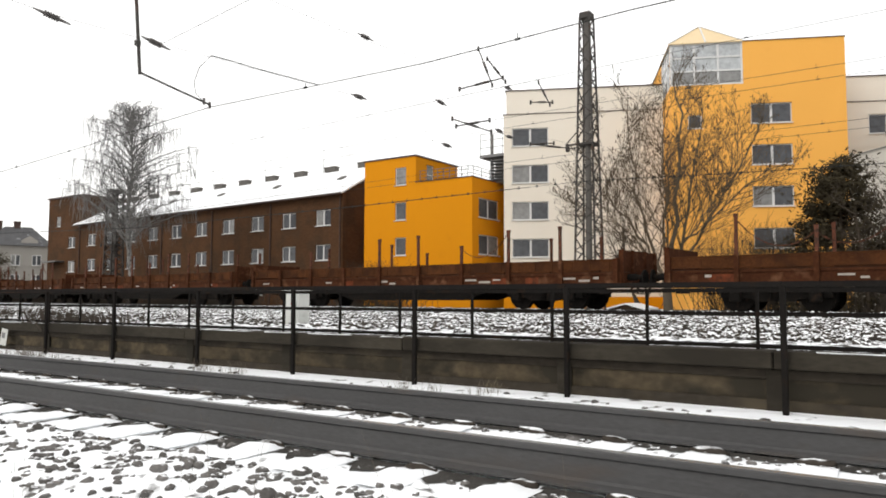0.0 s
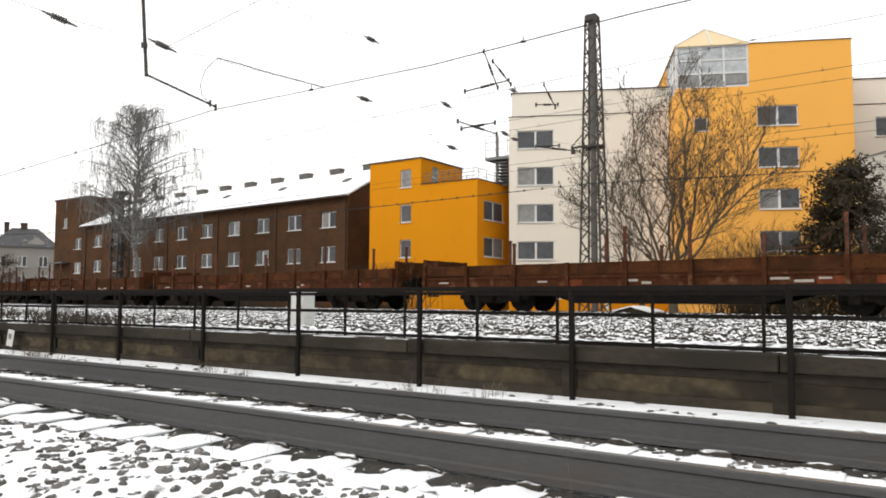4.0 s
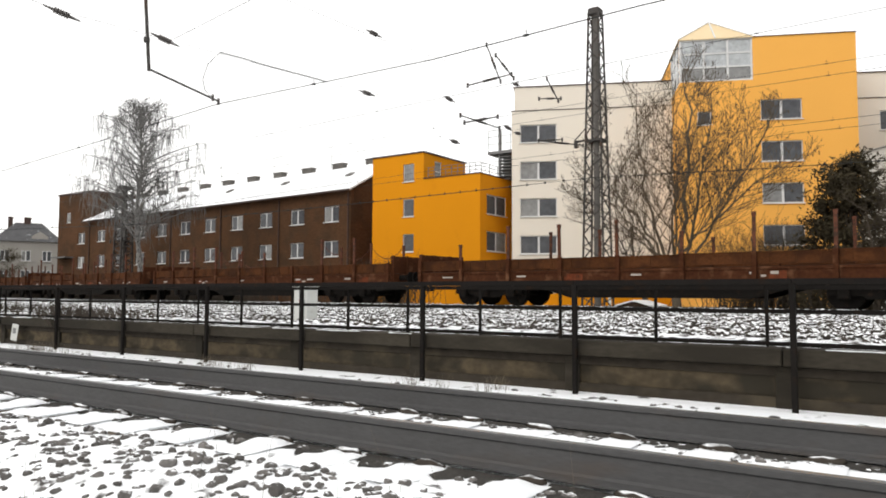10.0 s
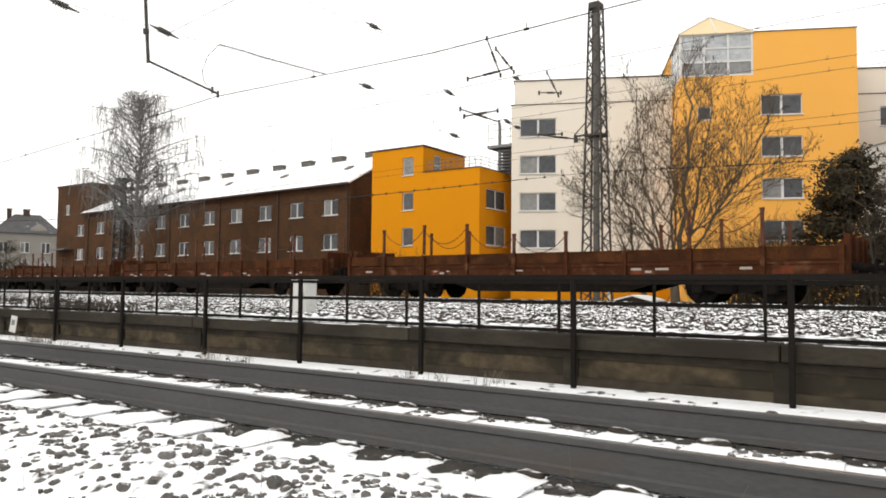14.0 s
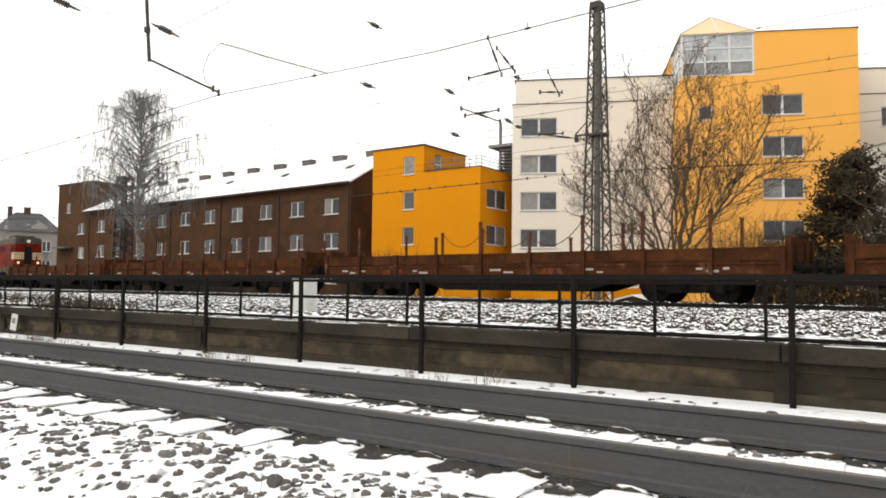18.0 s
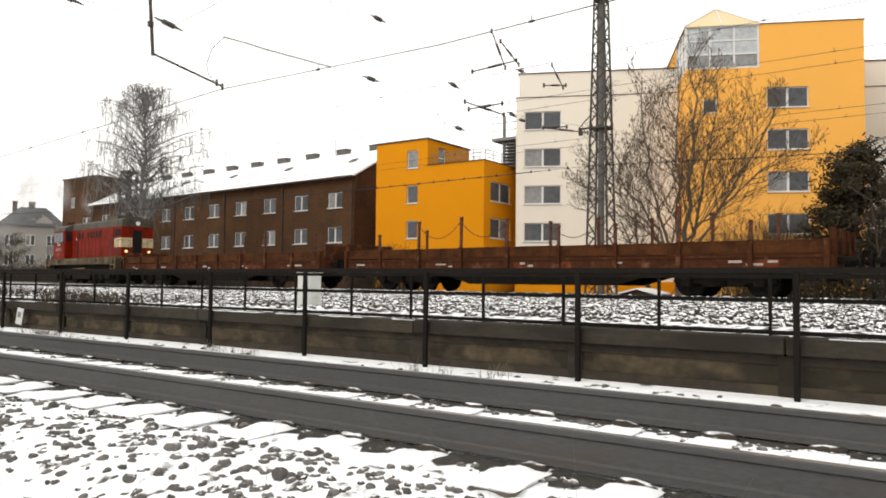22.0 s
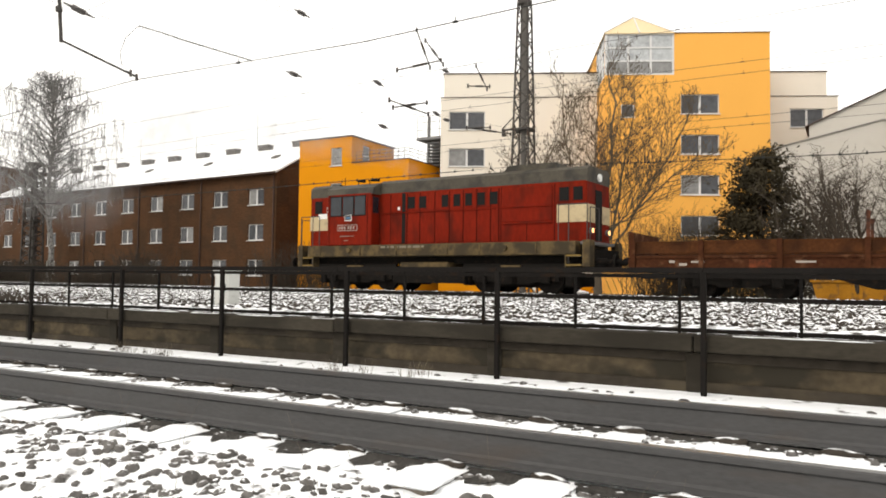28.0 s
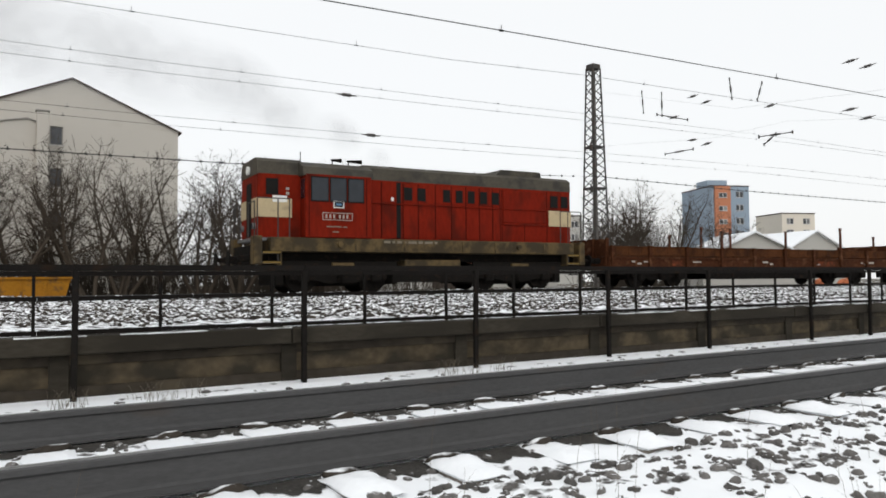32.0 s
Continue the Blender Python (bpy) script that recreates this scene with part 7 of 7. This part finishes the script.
for i, (x, y, k) in enumerate(((10.8, 36.5, 0), (-1.2, 38, 1), (6.4, 37, 2), (2.9, 37.5, 1), (12.8, 34.2, 2), (-14.5, 42, 0), (16.5, 40, 1), (0.2, 33.2, 2), (-2.6, 36.5, 0), (9.4, 33.0, 1), (3.4, 33.0, 0), (14.6, 36.0, 0), (46.8, 47, 0), (50, 48, 1), (53, 47, 2), (49, 51, 2), (60, 47.5, 0), (65, 50, 1), (72, 53, 2))):
    c = copy_thing(_proto[k], pose(x, y, 0.0, 0, 0, 70 * i + 25))
    if x > 40:
        c.scale = (1.4, 1.4, 1.4) if x < 55 else (1.1, 1.1, 1.1)
BIRCH_POS = (-59.2, 38.0)


def birch():
    rng = random.Random(31)
    t = thing("birch_tree", pose(*BIRCH_POS, 0.1), "bare weeping birch with long hanging twigs", "tree")
    tr, tw = bmesh.new(), bmesh.new()
    limbs = []
    H = 17.4
    pts = [Vector((0.2 * math.sin(i * 0.8) - 0.2 * (i / 12) ** 2, 0.15 * math.sin(i), H * i / 12)) for i in range(13)]
    for i, (a, b) in enumerate(zip(pts, pts[1:])):
        rod(tr, a, b, 0.25 * (1 - i / 12.5) + 0.015, 0.25 * (1 - (i + 1) / 12.5) + 0.015, n=8, caps=False)

    def curtain(o, ln):
        """One hanging twig: out a little, then straight down."""
        s, sway = o, Vector((rng.gauss(0, 0.16), rng.gauss(0, 0.16), 0))
        for j in range(4):
            w = (j + 1) / 4
            e = o + sway * w * ln + Vector((rng.gauss(0, 0.04), rng.gauss(0, 0.04), 0.12 * math.sin(3.0 * w) - ln * w ** 1.35))
            rod(tw, s, e, 0.0145, 0.0115, n=3, caps=False)
            s = e
    for k in range(84):
        u = 0.28 + 0.69 * (k + rng.random()) / 84
        base = pts[int(u * 12)].lerp(pts[min(12, int(u * 12) + 1)], u * 12 % 1)
        a = k * 2.4 + rng.uniform(-0.5, 0.5)
        z1 = min(17.8, base.z + rng.uniform(1.6, 4.6) * (1.25 - 0.8 * u))
        wide = 6.5 * math.sqrt(max(0.06, 1 - (max(0.0, z1 - 10.0) / 8.3) ** 3)) * (0.8 + 0.2 * math.sin(a * 2 + 1)) * rng.uniform(0.55, 1.0)
        tip = Vector((base.x + math.cos(a) * wide, base.y + math.sin(a) * wide, z1))
        ctrl = base.lerp(tip, 0.55) + Vector((0, 0, (z1 - base.z) * 0.3))
        bm, p, n = bmesh.new(), base, 8
        for i in range(n):
            w = (i + 1) / n
            q = base * (1 - w) ** 2 + ctrl * 2 * w * (1 - w) + tip * w * w + Vector((rng.gauss(0, 0.05), rng.gauss(0, 0.05), rng.gauss(0, 0.05)))
            rod(bm, p, q, 0.06 * (1 - i / n) + 0.014, 0.06 * (1 - (i + 1) / n) + 0.012, n=4, caps=False)
            for _ in range(2):  # side shoots with their own curtains
                if w > 0.3:
                    sd = Vector((rng.gauss(0, 1), rng.gauss(0, 1), rng.uniform(0, 0.7))).normalized() * rng.uniform(0.3, 1.1)
                    m = p.lerp(q, rng.random())
                    rod(tw, m, m + sd, 0.018, 0.012, n=3, caps=False)
                    for c in range(2):
                        curtain(m + sd * rng.uniform(0.3, 1.0), rng.uniform(0.7, 2.5) * (1.2 - 0.55 * u))
            p = q
        for c in range(3):
            curtain(tip, rng.uniform(0.7, 2.0))
        limbs.append(bm)
    trunk = part("trunk", tr, BIRCH_BARK, t, smooth=True)
    for bm in limbs:
        part("limb", bm, BIRCH_BARK, trunk)
    tagged(part("hanging_twigs", tw, BIRCH_TWIG, t), kind="stuff")


birch()


def evergreen(name, x, y, h, w, seed, label, clumps=150, tufts=95, peak=0.6):
    """A domed crown of many boughs, each a ragged clump of small needle tufts with gaps between."""
    rng = np.random.default_rng(seed)
    t = thing(name, pose(x, y, 0.05), label, "tree")
    bm = bmesh.new()
    rod(bm, (0, 0, -0.2), (0, 0, h * 0.9), 0.16, 0.02, n=7)
    V, F = [], []
    for i in range(clumps):
        u = rng.uniform(0.02, 0.97)
        a = rng.uniform(0, math.tau)
        wide = w / 2 * (1 - u ** 1.7) ** peak * (0.82 + 0.25 * math.sin(a * 2 + seed) * math.sin(u * 9 + seed))
        r = wide * rng.uniform(0.25, 1.0) ** 0.5
        c = Vector((math.cos(a) * r, math.sin(a) * r, h * u))
        rod(bm, (0, 0, max(0.2, h * u - 0.35 * r)), c, 0.03, 0.012, n=4, caps=False)
        out = Vector((math.cos(a), math.sin(a), 0.35)).normalized()
        size = rng.uniform(0.22, 0.5) * (1.1 - 0.45 * u) * (w / 5)
        n = int(tufts * rng.uniform(0.6, 1.3))
        for g, k, e in zip(rng.normal(0, 1, (n, 3)), rng.uniform(0.04, 0.1, n), rng.normal(size=(n, 3, 3))):
            q = c + out * (g[0] * size * 1.25) + Vector((-out.y, out.x, 0)) * (g[1] * size * 0.8) + Vector((0, 0, g[2] * size * 0.62))
            if q.z < 0.1:
                continue
            m, _ = np.linalg.qr(e)
            b = len(V)
            for p in ((-1.3, -0.45, 0), (1.2, -0.3, 0.1), (1.0, 0.4, -0.1), (-1.0, 0.5, 0)):
                V.append(tuple(np.array(q) + (m @ np.array(p)) * k))
            F.append((b, b + 1, b + 2, b + 3))
    part("trunk", bm, BARK, t)
    me = bpy.data.meshes.new("crown")
    me.from_pydata(V, [], F)
    me.materials.append(NEEDLES)
    tagged(part("crown", me, None, t), kind="stuff")


evergreen("yew_tree", -3.9, 38.5, 7.4, 5.6, 3, "dark evergreen with a ragged domed crown", 190, 110, 0.72)
evergreen("fir_tree", 19.3, 50, 7.6, 7.4, 8, "dark rounded evergreen behind the wagons", 280, 110, 0.7)
evergreen("evergreen_bush", -116.5, 53.5, 7.4, 8.0, 12, "low dark evergreen bush beside the track", 70, 60)


def thicket(name, x, y, w, h, seed, label, n=220):
    rng = random.Random(seed)
    t = thing(name, pose(x, y, lie(x, y) - 0.02), label, "shrub")
    bm, st = bmesh.new(), bmesh.new()
    for i in range(n):
        p = Vector((rng.gauss(0, w / 4), rng.gauss(0, 0.5), -0.1))
        d = Vector((rng.gauss(0, 0.35), rng.gauss(0, 0.3), 1)).normalized()
        ln = h * rng.uniform(0.5, 1.05)
        tgt = st if i < 8 else bm
        m = p + d * ln * 0.5
        e = m + (d + Vector((rng.gauss(0, 0.3), rng.gauss(0, 0.3), 0))).normalized() * ln * 0.5
        rod(tgt, p, m, 0.02, 0.014, n=3, caps=False)
        rod(tgt, m, e, 0.014, 0.006, n=3, caps=False)
        for _ in range(4):
            o = m.lerp(e, rng.random())
            rod(bm, o, o + Vector((rng.gauss(0, 0.25), rng.gauss(0, 0.25), rng.uniform(0.05, 0.5))) * ln * 0.3, 0.009, 0.004, n=3, caps=False)
    tagged(part("stems", st, BARK, t), kind="stuff")
    tagged(part("twigs", bm, TWIG, t), kind="stuff")


thicket("bare_shrub", -33.5, 40.5, 8, 3.6, 1, "dense bare brown shrub before the annex", 420)
thicket("bare_shrub", -52, 41, 7, 3.4, 2, "bare dark shrub before the brick building", 320)
thicket("bare_shrub", -7.3, 41, 7, 4.9, 3, "tangle of bare shrubs under the tower", 620)
thicket("bare_shrub", 4, 36.5, 14, 3.0, 4, "dense bare undergrowth below the fruit trees", 1100)
thicket("bare_shrub", 11, 35.5, 9, 2.5, 14, "dense bare undergrowth below the fruit trees", 600)
thicket("bare_shrub", 24, 46, 14, 3.0, 5, "bare undergrowth before the small house", 420)
thicket("bare_shrub", 46.5, 45, 10, 6.2, 15, "tall bare shrubs behind the far mast", 800)
thicket("withered_weeds", -13.9, 7.9, 3.2, 0.34, 6, "low withered weeds behind the parapet", 260)
thicket("bare_hedge", -62, 35, 16, 2.3, 31, "low dark bare hedge behind the far track", 1300)
thicket("bare_hedge", -78, 40, 16, 2.3, 32, "low dark bare hedge behind the far track", 1300)
thicket("bare_hedge", -95, 44, 18, 2.3, 33, "low dark bare hedge behind the far track", 1300)
thicket("bare_hedge", -46, 34.5, 15, 1.9, 34, "low dark bare hedge behind the far track", 1000)
thicket("withered_weeds", -20, 9.5, 6, 0.4, 7, "low withered weeds on the stony bank", 200)




def garden_shed():
    """Only its snowy roof shows, low behind the wagons."""
    h = thing("garden_shed", pose(-14.85, 40.0, 0.05), "low garden shed with a snow-covered roof", "shed")
    bm = bmesh.new()
    prism(bm, [(-0.95, -0.2), (0.95, -0.2), (0.95, 0.16), (0, 0.42), (-0.95, 0.16)], 0, 2.2)
    part("wall", bm, WAGON_FLOOR, h)
    for s in (-1, 1):
        bm = bmesh.new()
        prism(bm, [(0, 0.43), (s * 1.12, 0.13), (s * 1.12, 0.21), (0, 0.5)], -0.15, 2.35)
        part("roof", bm, SNOW, h, "thick snow on the roof")
    p = thing("marker_post", pose(-16.25, 40.0, -0.1), "short white marker post by the shed", "post")
    bm = bmesh.new()
    box(bm, -0.07, 0.07, -0.07, 0.07, 0, 1.05)
    bevel(bm, 0.015)
    part("shaft", bm, WHITE_PAINT, p)
    bm = bmesh.new()
    box(bm, -0.085, 0.085, -0.085, 0.085, 1.05, 1.1)
    part("cap", bm, WHITE_PAINT, p)


garden_shed()


# ---- exhaust smoke: thin drifting puffs behind the stack ----
def smoke_material():
    """Thin haze: densest at a puff's middle, nothing at its rim."""
    m = bpy.data.materials.new("thin_exhaust_smoke")
    m.use_nodes = True
    nt = m.node_tree
    b = nt.nodes["Principled BSDF"]
    b.inputs["Base Color"].default_value = (0.33, 0.33, 0.34, 1)
    b.inputs["Roughness"].default_value, b.inputs["Specular IOR Level"].default_value = 1.0, 0.0
    tc, mp = nt.nodes.new("ShaderNodeTexCoord"), nt.nodes.new("ShaderNodeMapping")
    mp.inputs["Location"].default_value, mp.inputs["Scale"].default_value = (-1, 0, -1), (2, 0, 2)
    nt.links.new(tc.outputs["Generated"], mp.inputs["Vector"])
    ln = nt.nodes.new("ShaderNodeVectorMath")
    ln.operation = "LENGTH"
    nt.links.new(mp.outputs["Vector"], ln.inputs[0])
    core = ramp(nt, ln.outputs["Value"], [(0.0, (0.46, 0.46, 0.46)), (0.45, (0.27, 0.27, 0.27)), (0.92, (0, 0, 0))])
    wisp = ramp(nt, rough_noise(nt, 0.5, 5), [(0.3, (0.15, 0.15, 0.15)), (0.7, (1, 1, 1))])
    nt.links.new(mixed(nt, 1.0, core, wisp, "MULTIPLY"), b.inputs["Alpha"])
    return m


def exhaust_smoke():
    mat = smoke_material()
    rng = random.Random(9)
    s = thing("exhaust_smoke", pose(0, TRACK_Y, RAIL_TOP_Z), "thin grey exhaust smoke trailing from the locomotive", "smoke")
    def shell(rx, ry, rz):
        """The near half of a puff, open behind."""
        bm = bmesh.new()
        bmesh.ops.create_icosphere(bm, subdivisions=3, radius=1)
        bmesh.ops.delete(bm, geom=[v for v in bm.verts if v.co.y > 0.05], context="VERTS")
        for v in bm.verts:
            v.co = Vector((v.co.x * rx, v.co.y * ry, v.co.z * rz))
        return bm
    for i in range(9):
        u = i / 8
        c = Vector((-1.6 - 17.0 * u ** 1.25, 0.1 + 0.4 * (i % 3), 4.5 + 3.7 * u ** 0.7 + rng.gauss(0, 0.3 * u)))
        p = part("puff", shell(0.6 + 4.4 * u, 0.4, 0.5 + 2.4 * u), mat, s, smooth=True, m=Matrix.Translation(c) @ pose(0, 0, 0, 0, 25 - 20 * u, 0))
        p.visible_shadow = False
    for k in range(3):  # the thinned-out tail, low over the track
        p = part("puff", shell(6.5 + k, 0.5, 3.6 + 0.4 * k), mat, s, smooth=True, m=Matrix.Translation((-26 - 9.0 * k, 1.5 - 0.9 * (k % 2), 5.6 + 0.4 * k)))
        p.visible_shadow = False
    return s


SMOKE = exhaust_smoke()



# ---- what moves ----
SPEED = [(0, 2.306), (5, 2.941), (10, 3.726), (15, 4.456), (20, 5.235), (25, 5.852), (28.5, 6.417), (32, 6.66)]


def run(t):
    """How far along the far track the locomotive's leading head stock stands at t seconds."""
    x = -127.53
    for (a, va), (b, vb) in zip(SPEED, SPEED[1:]):
        if t <= a:
            break
        e = min(t, b)
        ve = va + (vb - va) * (e - a) / (b - a)
        x += (va + ve) / 2 * (e - a)
    return x


LINE_X = np.arange(-220.0, 160.5, 0.5)
LINE_Y = np.array([bend(float(x)) for x in LINE_X])
LINE_S = np.concatenate([[0.0], np.cumsum(np.hypot(np.diff(LINE_X), np.diff(LINE_Y)))])
LINE_S -= np.interp(0.0, LINE_X, LINE_S)


def stand(s):
    """The pose of a vehicle whose middle is s metres along the track."""
    x = float(np.interp(s, LINE_S, LINE_X))
    slope = (bend(x + 3) - bend(x - 3)) / 6
    return pose(x, bend(x), RAIL_TOP_Z, 0, 0, math.degrees(math.atan(slope)))


def motions():
    vehicles = [(LOCO, -6.18), (SMOKE, -6.18)] + [(w, 10.46 + 19.9 * i) for i, w in enumerate(WAGONS)]
    for ob, off in vehicles:
        walk(ob, [(t, stand(run(t) + off)) for t in range(0, 33)])
    fine = [i / 15 for i in range(0, 481)]
    start = run(0)
    for ob, x, r in TURNING:
        rows, last = [], None
        for i, t in enumerate(fine):
            turn = math.degrees((run(t) - start) / r)
            if last is None or i == len(fine) - 1 or math.degrees((run(fine[i + 1]) - start) / r) - last > 80:
                rows.append((t, pose(x, 0, r, 0, turn, 0)))
                last = turn
        walk(ob, rows)


motions()
